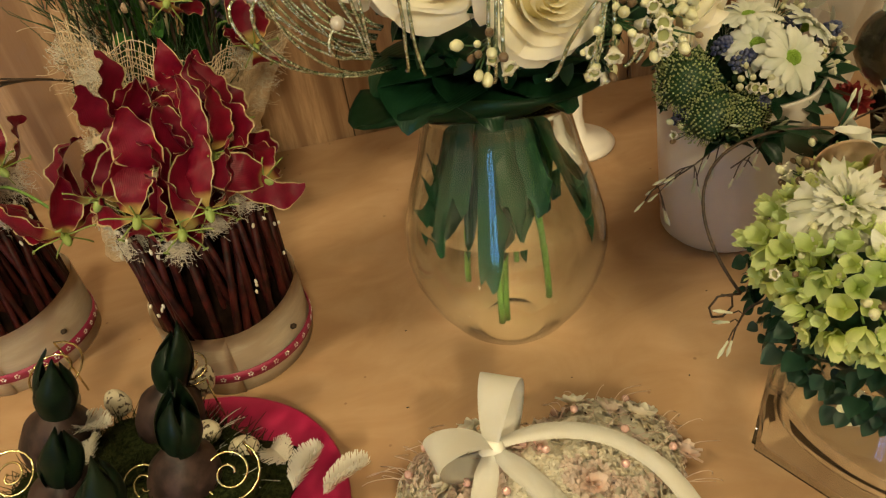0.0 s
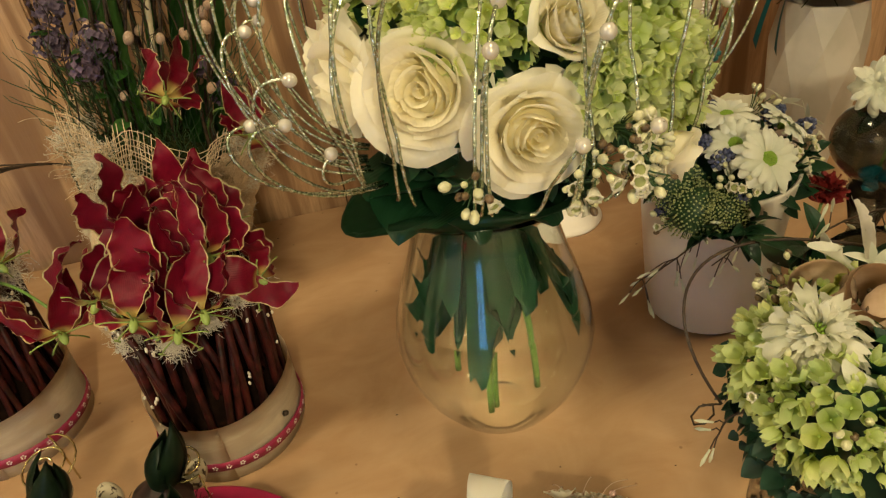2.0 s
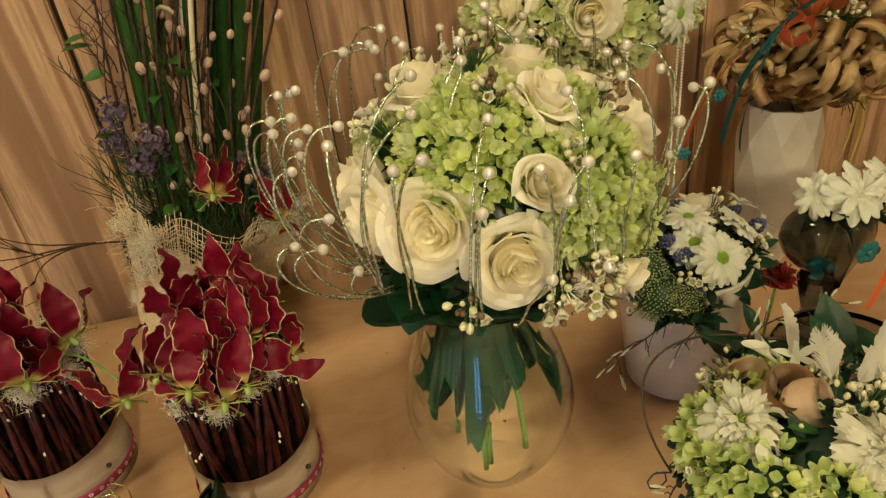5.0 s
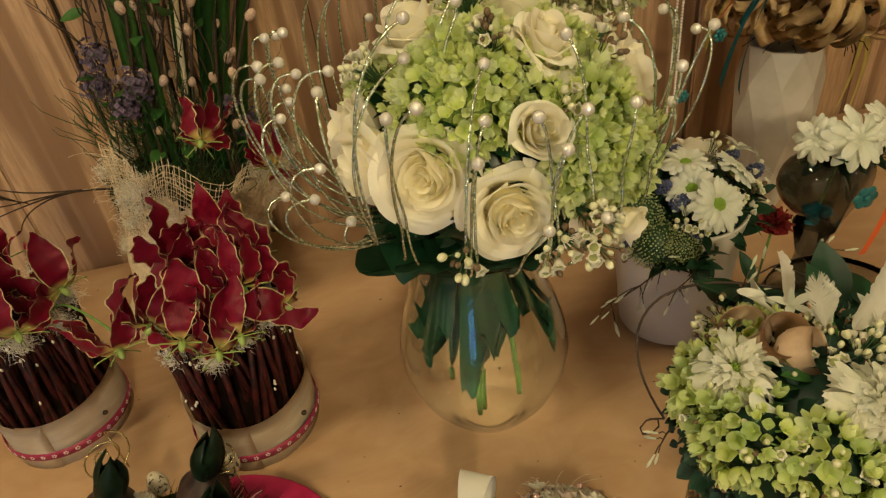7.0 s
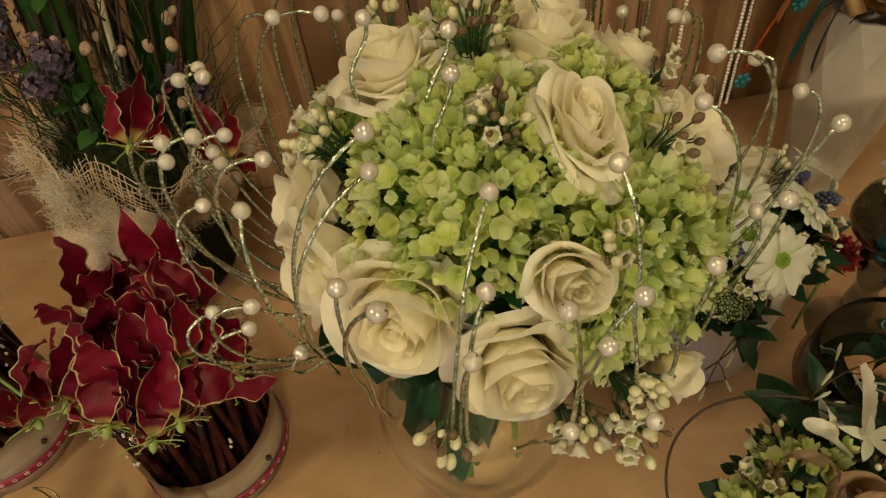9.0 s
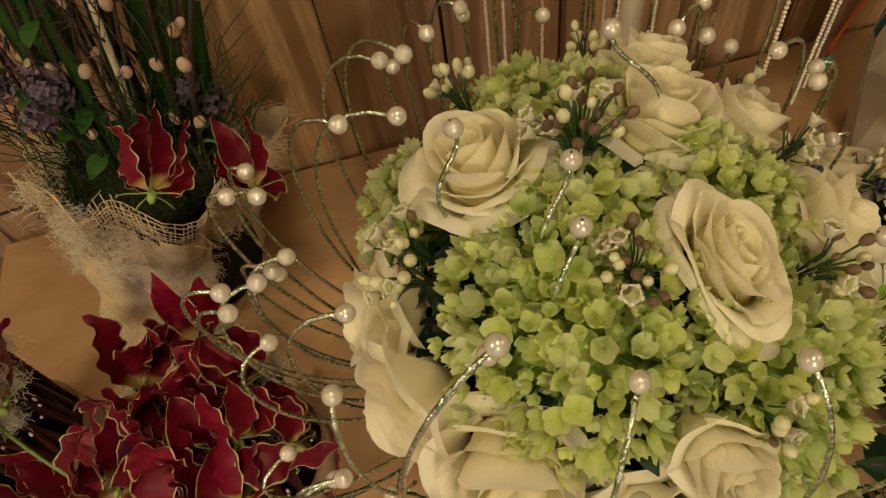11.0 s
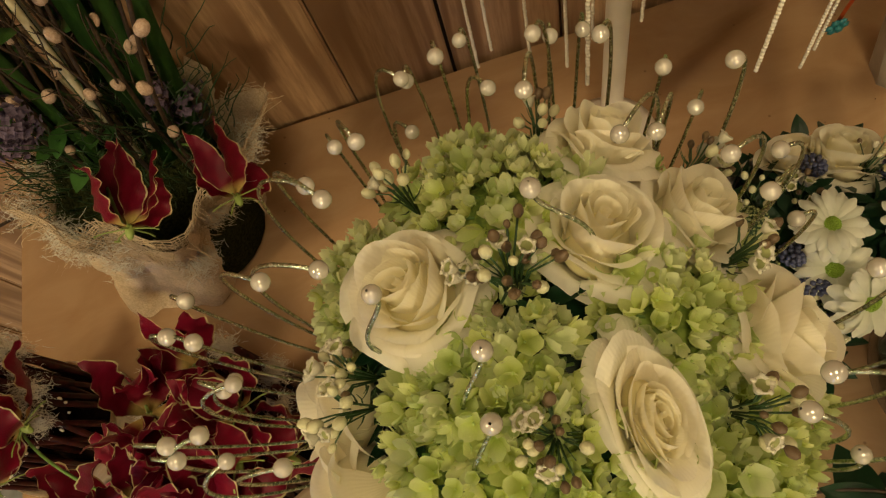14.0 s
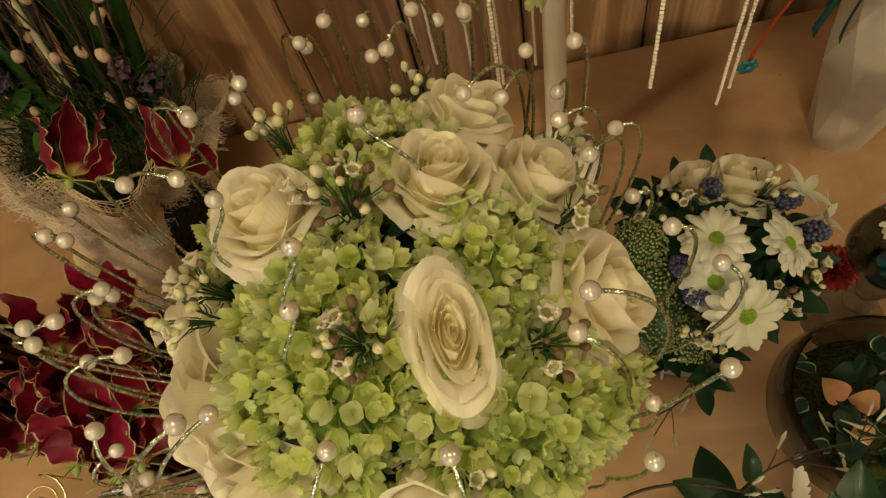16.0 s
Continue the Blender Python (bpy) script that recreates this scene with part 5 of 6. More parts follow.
for x, y, z, b, c, br in ((0.452, 0.590, 0.975, 6, 5, 0.0), (0.520, 0.600, 0.975, 7, 4, 0.2), (0.54, 0.70, 1.0, 8, 2, 0.2), (0.432, 0.700, 0.99, 8, 1, 0.1), (0.555, 0.625, 0.975, 7, 5, 0.2), (0.47, 0.69, 1.0, 6, 4, 0.5), (0.415, 0.63, 0.92, 5, 2, 0.4)):
    wax_sprig(pot, (x, y, z), (x - PX, y - PY, 0.09), 0.032, b, c, br, "waxflower sprig")
rose(pot, (0.530, 0.722, 0.99), (0.2, 0.3, 0.9), 0.033, 4, "cream white open rose")
rose(pot, (0.490, 0.735, 0.985), (-0.1, 0.5, 0.8), 0.028, 3, "cream white open rose")


def star_flower(parent, at, n, size=0.02, label="white star jasmine flower"):
    mm = aim(at, n, rng.uniform(0, 6), size)
    bm = lathe(bmesh.new(), [(0.08, -1.2), (0.13, -0.4), (0.16, 0.0), (0.0, 0.02)], 8)
    core = part("star_flower", bm, M_WHITE, parent, label, mm)
    for k in range(5):
        bm = bmesh.new()
        leaf_sheet(bm, 1.25, 0.42, rng.uniform(0.1, 0.7), 0.2, Matrix.Rotation(k * 1.2566, 4, "Z") @ Matrix.Rotation(-0.5, 4, "Y"), 3, 6)
        part("petal", bm, M_WHITE, core, "", mm)
    return core


star_flower(pot, (0.570, 0.690, 1.0), (0.5, 0.0, 0.8), 0.026)
star_flower(pot, (0.585, 0.668, 0.985), (0.8, -0.2, 0.5), 0.022)
for k in range(46):
    a = rng.uniform(-2.2, 2.4)
    leaf_at(pot, LEAVES_DARK, (PX + 0.078 * math.cos(a), PY + 0.078 * math.sin(a), 0.945 + rng.uniform(-0.015, 0.03)), (math.cos(a), math.sin(a), rng.uniform(-0.7, 0.7)), rng.uniform(0.6, 1.0))


def jasmine(parent, pts, shoots=12, leaves=7):
    """A trailing twig with leaves and slim white buds on side shoots."""
    bm = tube(bmesh.new(), pts, 0.0013, 5, 0.0007)
    tips = []
    for k in range(shoots):
        i = rng.randrange(len(pts) // 3, len(pts))
        p = Vector(pts[i])
        d = (Vector(pts[-1]) - Vector(pts[0])).normalized() + Vector([rng.uniform(-0.9, 0.9) for _ in range(3)])
        q = p + d * rng.uniform(0.010, 0.026)
        tube(bm, [p, (p + q) / 2 + Vector((0, 0, 0.003)), q], 0.0006, 4)
        tips.append((q, d))
    twig = part("jasmine_twig", bm, M_TWIG, parent, "trailing jasmine twig with slim white buds")
    for q, d in tips:
        bm = lathe(bmesh.new(), [(0, 0), (0.0009, 0.001), (0.0011, 0.006), (0.0017, 0.011), (0.0006, 0.016), (0, 0.0165)], 6)
        part("jasmine_bud", bm, M_WHITE, twig, "", aim(q, d))
    for k in range(leaves):
        leaf_at(twig, LEAVES_DARK, pts[rng.randrange(0, max(len(pts) * 2 // 3, 1))], [rng.uniform(-1, 1), rng.uniform(-1, 0.3), rng.uniform(-0.3, 0.6)], rng.uniform(0.8, 1.2))


jasmine(pot, bez((0.455, 0.605, 0.94), (0.43, 0.585, 0.93), (0.40, 0.575, 0.91), (0.352, 0.575, 0.895), 10), 16, 10)
jasmine(pot, bez((0.47, 0.60, 0.94), (0.46, 0.57, 0.93), (0.45, 0.54, 0.945), (0.40, 0.53, 0.93), 10), 8, 12)

# ---- square glass cube with a wreath of hydrangea and chrysanthemum ----
rng.seed(59)
GX, GY, GA = 0.430, 0.330, -62.7
cube = thing("glass_cube_vase", (GX, GY, TOP), "thick square clear glass vase on the table", "vase")
gm = pose(GX, GY, TOP, 0, 0, GA)
bm = slab(bmesh.new(), (-0.065, -0.065, 0.0), (0.065, 0.065, 0.115), 0.005)
body = part("glass_body", bm, M_GLASS, cube, m=gm)
body.visible_shadow = False
bm = slab(bmesh.new(), (-0.056, -0.056, 0.011), (0.056, 0.056, 0.1148), 0.004)
bmesh.ops.reverse_faces(bm, faces=bm.faces)
inner = part("glass_inside", bm, M_GLASS, cube, m=gm)
inner.visible_shadow = False
for k in range(6):
    bm = bmesh.new()
    leaf_sheet(bm, 0.028, 0.024, 0.6, 0.4, blunt=0.6)
    fallen = part("fallen_petal", bm, M_ROSE_OUT, cube, "cream petal lying in the glass", pose(GX + rng.uniform(-0.035, 0.04), GY + rng.uniform(-0.04, 0.03), TOP + 0.022, rng.uniform(-15, 15), rng.uniform(-15, 15), rng.uniform(0, 360)))

nest = thing("table_wreath", (GX, GY, 0.865), "round wreath of green hydrangea, chrysanthemums and eggshells on glass", "flower arrangement")
NC, NR = Vector((0.438, 0.328, 0.935)), Vector((0.112, 0.112, 0.078))
bm = blob(bmesh.new(), NC, NR * 0.86, 3, 0.12)
for d in sphere_points(160, -0.8):
    p = Vector([c + r * 0.85 * q for c, r, q in zip(NC, NR, d)])
    leaf_sheet(bm, 0.024, 0.012, 0.3, 0.3, aim(p, d, rng.uniform(0, 6)) @ Matrix.Rotation(rng.uniform(-1.0, -0.3), 4, "Y"), 2, 3)
tagged(part("greenery", bm, M_IVY, nest, "packed dark leaves"), kind="stuff")


def on_nest(d, k=1.0):
    d = Vector(d).normalized()
    return Vector([c + r * k * q for c, r, q in zip(NC, NR, d)])


for d in sphere_points(900, -0.85):
    if d.z < 0.22 and not (d.x > 0.75 and d.y > 0.2):
        leaf_at(nest, LEAVES_IVY, on_nest(d, rng.uniform(0.92, 1.10)), d + Vector((0, 0, -0.5 + rng.uniform(-0.6, 0.6))), rng.uniform(0.42, 0.66))
mum(nest, (0.356, 0.338, 1.018), (-0.25, -0.35, 1.0), 1.12, "shaggy white chrysanthemum")
mum(nest, (0.440, 0.276, 1.018), (0.0, -0.4, 1.0), 1.2, "shaggy white chrysanthemum")
for d, k, r, n in (((-0.92, 0.30, 0.62), 1.22, 0.038, 44), ((-0.85, -0.25, 0.55), 1.22, 0.038, 46), ((-0.45, -0.8, 0.65), 1.12, 0.038, 44), ((0.15, -0.95, 0.65), 1.10, 0.038, 40), ((-0.35, 0.9, 0.6), 1.08, 0.036, 34), ((0.9, -0.3, 0.5), 1.06, 0.036, 30)):
    hydrangea(nest, on_nest(d, k) + Vector((0, 0, 0.010)), d, r, n, 0.0108, 0.08, "green hydrangea head", core=M_IVY, dense=1.35)
bm = bmesh.new()
lathe(bm, [(0.0225 * math.cos(t), 0.026 * math.sin(t)) for t in (-1.57, -1.2, -0.8, -0.4, 0, 0.3, 0.5)], 22)
bmesh.ops.solidify(bm, geom=bm.faces[:], thickness=0.0009)
SHELL = mesh_of(bm, "eggshell", M_SHELL)
for at, n in (((0.418, 0.362, 1.016), (-0.2, -0.5, 0.8)), ((0.430, 0.348, 1.008), (0.6, -0.6, 0.5)), ((0.395, 0.385, 1.01), (-0.4, 0.1, 0.9))):
    put("eggshell", SHELL, nest, aim(at, n), "half of a brown eggshell")


def trumpet(parent, at, n, size=1.0):
    """A slim white funnel flower."""
    bm = bmesh.new()

    def f(u, v):
        a = u * 2 * math.pi
        r = 0.0018 + 0.0022 * v + 0.0060 * max(v - 0.5, 0) ** 1.7 / 0.30
        return (r * math.cos(a), r * math.sin(a), 0.045 * v + 0.012 * math.cos(a - 0.6) * max(v - 0.5, 0) * 2.0)
    grid(bm, 14, 9, f)
    part("trumpet_flower", bm, M_WHITE, parent, "slim white trumpet flower", aim(at, n, rng.uniform(0, 6), size * 0.78))


for at, n in (((0.385, 0.29, 1.0), (-0.8, 0.5, 0.35)), ((0.44, 0.40, 1.0), (-0.6, 0.5, 0.6)), ((0.475, 0.375, 1.005), (0.0, 0.3, 0.9)), ((0.40, 0.265, 0.995), (0.7, 0.2, 0.7)), ((0.46, 0.42, 0.985), (-0.7, 0.4, 0.6))):
    trumpet(nest, at, n)
for at in ((0.515, 0.37, 1.005), (0.46, 0.41, 1.0)):
    star_flower(nest, at, (rng.uniform(-0.3, 0.3), -0.2, 0.9), 0.021)
for at, b, c, br in (((0.445, 0.335, 1.0), 8, 3, 0.1), ((0.37, 0.39, 0.99), 8, 3, 0.5), ((0.35, 0.29, 0.99), 10, 1, 0.5), ((0.42, 0.24, 0.985), 8, 2, 0.3), ((0.48, 0.34, 1.0), 9, 2, 0.1), ((0.40, 0.42, 0.985), 8, 2, 0.5), ((0.385, 0.255, 0.98), 8, 2, 0.2), ((0.51, 0.31, 0.99), 8, 3, 0.1), ((0.43, 0.215, 0.96), 9, 3, 0.2), ((0.33, 0.335, 0.985), 6, 1, 0.4)):
    wax_sprig(nest, at, Vector(at) - NC + Vector((0, 0, 0.05)), 0.034, b, c, br, "waxflower sprig")
for at, rz in (((0.455, 0.36, 1.018), 70), ((0.41, 0.262, 1.005), 10), ((0.5, 0.35, 1.012), 40)):
    bm = bmesh.new()
    feather(bm, pose(*at, rng.uniform(-20, 20), -25, rz), 0.044, 0.012)
    part("feather", bm, M_FLUFF, nest, "soft white feather")
for at, rx, ry, rz, ln in (((0.480, 0.355, 1.012), 55, -35, 35, 0.075), ((0.515, 0.335, 1.005), 60, -25, 15, 0.06), ((0.455, 0.41, 1.0), 40, -30, 75, 0.055)):
    bm = bmesh.new()
    cut = [1 - 0.3 * rng.random() * (k % 3 == 0) for k in range(27)]

    def vane(u, v, ln=ln, cut=cut):
        s = 2 * u - 1
        w = ln * 0.21 * math.sin(math.pi * min(0.12 + 0.8 * v, 1)) ** 0.6 * (cut[round(v * 26)] if abs(s) > 0.6 else 1)
        return (ln * v + abs(s) * w * 0.5, s * w, 0.10 * ln * math.sin(v * 2.5) + 0.25 * w * s * s)
    grid(bm, 8, 26, vane)
    tube(bm, [(0, 0, 0.0004), (ln * 0.5, 0, 0.095 * ln), (ln, 0, 0.06 * ln)], 0.0006, 4, 0.0002)
    part("feather", bm, M_FLUFF, nest, "flat white feather with a fine shaft", pose(*at, rx, ry, rz))
for k in range(10):
    a, r = rng.uniform(0, 6.28), rng.uniform(0.02, 0.085)
    at = (NC.x + r * math.cos(a), NC.y + r * math.sin(a), 1.0 - 2.6 * r * r)
    wax_sprig(nest, at, (math.cos(a) * 0.5, math.sin(a) * 0.5, 1), 0.026, 6, 1, 0.3, "short waxflower sprig")
for k in range(46):
    a, r = rng.uniform(0, 6.28), rng.uniform(0.01, 0.095)
    leaf_at(nest, LEAVES_IVY if k % 2 else LEAVES_MID, (NC.x + r * math.cos(a), NC.y + r * math.sin(a), 1.0 - 2.6 * r * r), (math.cos(a) + rng.uniform(-0.6, 0.6), math.sin(a) + rng.uniform(-0.6, 0.6), rng.uniform(0.1, 0.9)), 0.8)
bm = tube(bmesh.new(), bez((0.318, 0.372, 0.93), (0.285, 0.44, 0.99), (0.345, 0.50, 1.02), (0.47, 0.43, 1.0), 22), 0.0013, 6)
tube(bm, [(0.318, 0.372, 0.93)] + [(0.306 + 0.010 * math.cos(t), 0.376, 0.918 + 0.012 * math.sin(t)) for t in (1.0, 2.0, 3.0, 4.0, 5.0, 6.0, 7.0, 8.0)], 0.0009, 5)
part("wire_arc", bm, M_TWIG, nest, "dark green wire bent into an arc")
jasmine(nest, bez((0.335, 0.36, 0.93), (0.32, 0.37, 0.92), (0.318, 0.365, 0.915), (0.312, 0.362, 0.908), 8), 4, 1)
jasmine(nest, bez((0.40, 0.40, 0.99), (0.41, 0.45, 1.0), (0.46, 0.47, 1.005), (0.53, 0.47, 1.0), 10), 10, 8)
for k in range(10):
    leaf_at(nest, LEAVES_DARK, (0.42 + 0.012 * k, 0.43 - 0.004 * k, 0.99), (rng.uniform(-1, 1), rng.uniform(0, 1), rng.uniform(-0.1, 0.5)), 1.5)

# ---- round glass bowls ----
rng.seed(71)


def glass_bowl(cx, cy, r, h, label, mat):
    bowl = thing("glass_bowl", (cx, cy, TOP), label, "bowl", "glass bowls")
    prof = [(r * 0.42, 0.0), (r * 0.6, 0.006), (r * 0.86, h * 0.28), (r, h * 0.58), (r * 0.93, h * 0.88), (r * 0.88, h)]
    inn = [(q - 0.0020, max(z, 0.006)) for q, z in prof]
    bm = lathe(bmesh.new(), [(0, 0.002)] + prof + [(r * 0.88 - 0.0010, h + 0.0008)] + inn[::-1][:-1] + [(0, 0.006)], 48)
    bmesh.ops.recalc_face_normals(bm, faces=bm.faces)
    b = part("glass_body", bm, mat, bowl, "", PLACES[bowl])
    b.visible_shadow = False
    return bowl


low = glass_bowl(0.626, 0.520, 0.098, 0.118, "low round glass bowl holding ivy, peach petals and teal stones", M_SMOKE_THIN)
# added lump in the dark moss colour, in place of shadow inside the bowl
bm = lathe(bmesh.new(), [(0, 0.011), (0.050, 0.011), (0.076, 0.03), (0.080, 0.06), (0.06, 0.078), (0, 0.085)], 22, Matrix.Translation((0.626, 0.520, TOP)))
part("moss_bed", bm, M_MOSS, low, "dark lump standing in for shade inside the bowl")
for k in range(120):
    a, r = rng.uniform(0, 6.28), rng.uniform(0.0, 0.078)
    leaf_at(low, LEAVES_VARIEGATED if k % 2 else LEAVES_IVY, (0.626 + r * math.cos(a), 0.520 + r * math.sin(a), TOP + rng.uniform(0.03, 0.10)), (rng.uniform(-1, 1), rng.uniform(-1, 1), rng.uniform(-0.2, 0.6)), 1.1)
for k in range(9):
    a, r = rng.uniform(0, 6.28), rng.uniform(0.01, 0.05)
    bm = blob(bmesh.new(), (0, 0, 0), (0.011, 0.009, 0.006), 2, 0.35, seed=k)
    part("teal_stone", bm, M_STONE_BLUE, low, "polished teal stone", pose(0.626 + r * math.cos(a), 0.520 + r * math.sin(a), TOP + 0.016 + 0.006 * (k % 3), 0, 0, k * 40))
for k in range(7):
    a, r = rng.uniform(0, 6.28), rng.uniform(0.0, 0.045)
    bm = bmesh.new()
    leaf_sheet(bm, 0.030, 0.026, 0.5, 0.6, blunt=0.6)
    part("petal", bm, M_PEACH, low, "peach petal", pose(0.620 + r * math.cos(a), 0.515 + r * math.sin(a), TOP + 0.07 + 0.006 * k, rng.uniform(-30, 30), rng.uniform(-30, 30), rng.uniform(0, 360)))
for k in range(10):
    star = (0.60 + rng.uniform(-0.05, 0.05), 0.475 + rng.uniform(-0.03, 0.05), TOP + 0.125)
    bm = lathe(bmesh.new(), [(0, 0), (0.0009, 0.001), (0.0011, 0.008), (0.0018, 0.015), (0.0006, 0.024), (0, 0.0245)], 6)
    part("jasmine_bud", bm, M_WHITE, low, "slim white bud", aim(star, (rng.uniform(-1, 1), rng.uniform(-1, 1), 0.35)))

# heart-shaped glass vase with daisies
hv = thing("heart_vase", (0.668, 0.640, TOP), "heart-shaped smoky glass vase topped with white daisies", "vase")
bm = bmesh.new()
HEART = 40


def heart(t, k):
    x = 16 * math.sin(t) ** 3
    y = 13 * math.cos(t) - 5 * math.cos(2 * t) - 2 * math.cos(3 * t) - math.cos(4 * t)
    return Vector((x * 0.0042 * k, 0, y * 0.0046 * k))


for side_r in (1.0, 0.93):
    rings = []
    for j in range(11):
        f = -1 + 2 * j / 10
        k = max(math.sqrt(max(1 - f * f, 0)), 0.02) ** 0.7 * side_r
        rings.append([bm.verts.new(heart(2 * math.pi * i / HEART, k) + Vector((0, f * 0.042 * side_r, 0.20))) for i in range(HEART)])
    for a, b in zip(rings, rings[1:]):
        for i in range(HEART):
            face = (a[i], a[(i + 1) % HEART], b[(i + 1) % HEART], b[i])
            bm.faces.new(face)
    bm.faces.new(rings[0][::-1])
    bm.faces.new(rings[-1])
    if side_r == 1.0:
        shell = len(bm.faces)
bmesh.ops.recalc_face_normals(bm, faces=bm.faces)
bm.faces.ensure_lookup_table()
bmesh.ops.reverse_faces(bm, faces=bm.faces[shell:])
hm = pose(0.668, 0.640, TOP, 0, 0, 12)
hb = part("glass_body", bm, M_SMOKE, hv, "smoky glass heart", hm)
hb.visible_shadow = False
bm = lathe(bmesh.new(), [(0, 0), (0.045, 0), (0.047, 0.006), (0.02, 0.03), (0.014, 0.09), (0.026, 0.14), (0.02, 0.14), (0.008, 0.09), (0, 0.09)], 28)
part("foot", bm, M_SMOKE, hv, "smoky glass foot", hm).visible_shadow = False
for k in range(7):
    bm = blob(bmesh.new(), (0, 0, 0), (0.010, 0.008, 0.007), 2, 0.35, seed=k)
    part("teal_stone", bm, M_STONE_BLUE, hv, "teal stone inside the glass", hm @ Matrix.Translation((rng.uniform(-0.022, 0.022), rng.uniform(-0.012, 0.012), 0.155 + 0.006 * (k % 3))))
bm = tube(bmesh.new(), bez((0.66, 0.63, 0.93), (0.665, 0.63, 0.97), (0.66, 0.62, 1.0), (0.665, 0.615, 1.03)), 0.002, 6)
part("stem", bm, M_STEM, hv)
for owner, at in ((hv, (0.690, 0.592, 0.955)), (low, (0.640, 0.432, 0.818))):
    bm = bmesh.new()
    for k in range(6):
        blob(bm, (0.010 * math.cos(k * 1.047), 0, 0.010 * math.sin(k * 1.047)), (0.0072, 0.0024, 0.0072), 2)
    blob(bm, (0, -0.002, 0), (0.005, 0.003, 0.005), 1)
    part("felt_flower", bm, M_TEAL, owner, "flat teal felt flower", Matrix.Translation(at))
for at, n, s in (((0.668, 0.605, 1.035), (-0.1, -0.8, 0.55), 1.25), ((0.632, 0.63, 1.03), (-0.7, -0.4, 0.5), 1.0), ((0.715, 0.62, 1.035), (0.5, -0.6, 0.6), 1.1)):
    daisy(hv, at, n, s * 0.95, 12, "white double daisy", eye=False)
    daisy(hv, Vector(at) + Vector(n).normalized() * 0.004, n, s * 0.5, 9, "inner petals of the double daisy", eye=False)
for k in range(24):
    leaf_at(hv, LEAVES_DARK, (0.67 + rng.uniform(-0.03, 0.07), 0.64 + rng.uniform(-0.02, 0.03), rng.uniform(0.975, 1.02)), (rng.uniform(-1, 1), rng.uniform(-1, 0.3), rng.uniform(-0.6, 0.5)), 1.0)
wax_sprig(hv, (0.715, 0.60, 1.0), (0.5, -0.7, 0.2), 0.034, 8, 4, 0.1, "waxflower sprig")
bm = bmesh.new()
pts = bez((0.72, 0.58, 1.03), (0.71, 0.56, 1.0), (0.69, 0.555, 0.96), (0.665, 0.55, 0.905), 14)
grid(bm, 2, 14, lambda u, v: pts[round(v * 14)] + Vector(((u - 0.5) * 0.009, 0.002 * math.sin(v * 5), 0)))
part("ribbon", bm, M_ORANGE, hv, "narrow orange ribbon")
# dark red carnation bunch behind the bowls
red = thing("carnation", (0.61, 0.655, TOP), "small dark red carnation beside the white pot", "flower")
bm = tube(bmesh.new(), [(0.61, 0.655, TOP), (0.612, 0.655, 0.8), (0.615, 0.65, 0.895)], 0.002, 6)
part("stem", bm, M_STEM, red)
CARN = leaf_mesh("petal", 0.026, 0.022, plain("carnation_red", (0.20, 0.012, 0.012), 0.6), curl=-0.1, fold=0.3, wave=0.002, blunt=0.5)
for d in sphere_points(44, -0.1):
    put("petal", CARN, red, aim((0.615, 0.65, 0.895), d, rng.uniform(0, 6)) @ Matrix.Rotation(-1.3, 4, "Y"))

# ---- faceted pot with curled wood ribbons and tulips ----
rng.seed(83)
FX, FY = 0.768, 0.898
fac = thing("faceted_pot", (FX, FY, TOP), "white faceted pot with curled wood ribbons and orange tulips", "flower pot")
bm = bmesh.new()
rings = []
for j, (r, z) in enumerate(((0.040, 0.0), (0.064, 0.15), (0.065, 0.23), (0.056, 0.285))):
    rings.append([bm.verts.new((r * math.cos((i + 0.5 * (j % 2)) * math.pi / 4), r * math.sin((i + 0.5 * (j % 2)) * math.pi / 4), z)) for i in range(8)])
for j in range(3):
    a, b = rings[j], rings[j + 1]
    for i in range(8):
        k = (i + 1) % 8
        if j % 2 == 0:
            bm.faces.new((a[i], a[k], b[i]))
            bm.faces.new((a[k], b[k], b[i]))
        else:
            bm.faces.new((a[i], b[k], b[i]))
            bm.faces.new((a[i], a[k], b[k]))
bm.faces.new(rings[0][::-1])
inner = [bm.verts.new((v.co.x * 0.92, v.co.y * 0.92, v.co.z)) for v in rings[3]]
low_ring = [bm.verts.new((v.co.x * 0.85, v.co.y * 0.85, v.co.z - 0.05)) for v in rings[3]]
for i in range(8):
    k = (i + 1) % 8
    bm.faces.new((rings[3][i], rings[3][k], inner[k], inner[i]))
    bm.faces.new((inner[i], inner[k], low_ring[k], low_ring[i]))
bm.faces.new(low_ring)
part("pot_body", bm, M_FACET, fac, "white ceramic with triangular facets", pose(FX, FY, TOP, 0, 0, 14), smooth=False)
FC = Vector((0.825, 0.920, 1.098))
bm = blob(bmesh.new(), FC, (0.10, 0.08, 0.05), 3, 0.25)
for k in range(70):
    d = Vector([rng.gauss(0, 1) for _ in range(3)]).normalized()
    p = FC + Vector((d.x * 0.12, d.y * 0.11, d.z * 0.08))
    e = p + d * rng.uniform(0.01, 0.03) + Vector((rng.uniform(-0.02, 0.02), 0, rng.uniform(-0.03, 0.01)))
    tube(bm, [p, (p + e) / 2 + Vector((0.004, 0, 0.004)), e], 0.0008, 3)
part("moss_nest", bm, M_MOSS, fac, "dark mossy nest under the ribbons")
curl_meshes = []
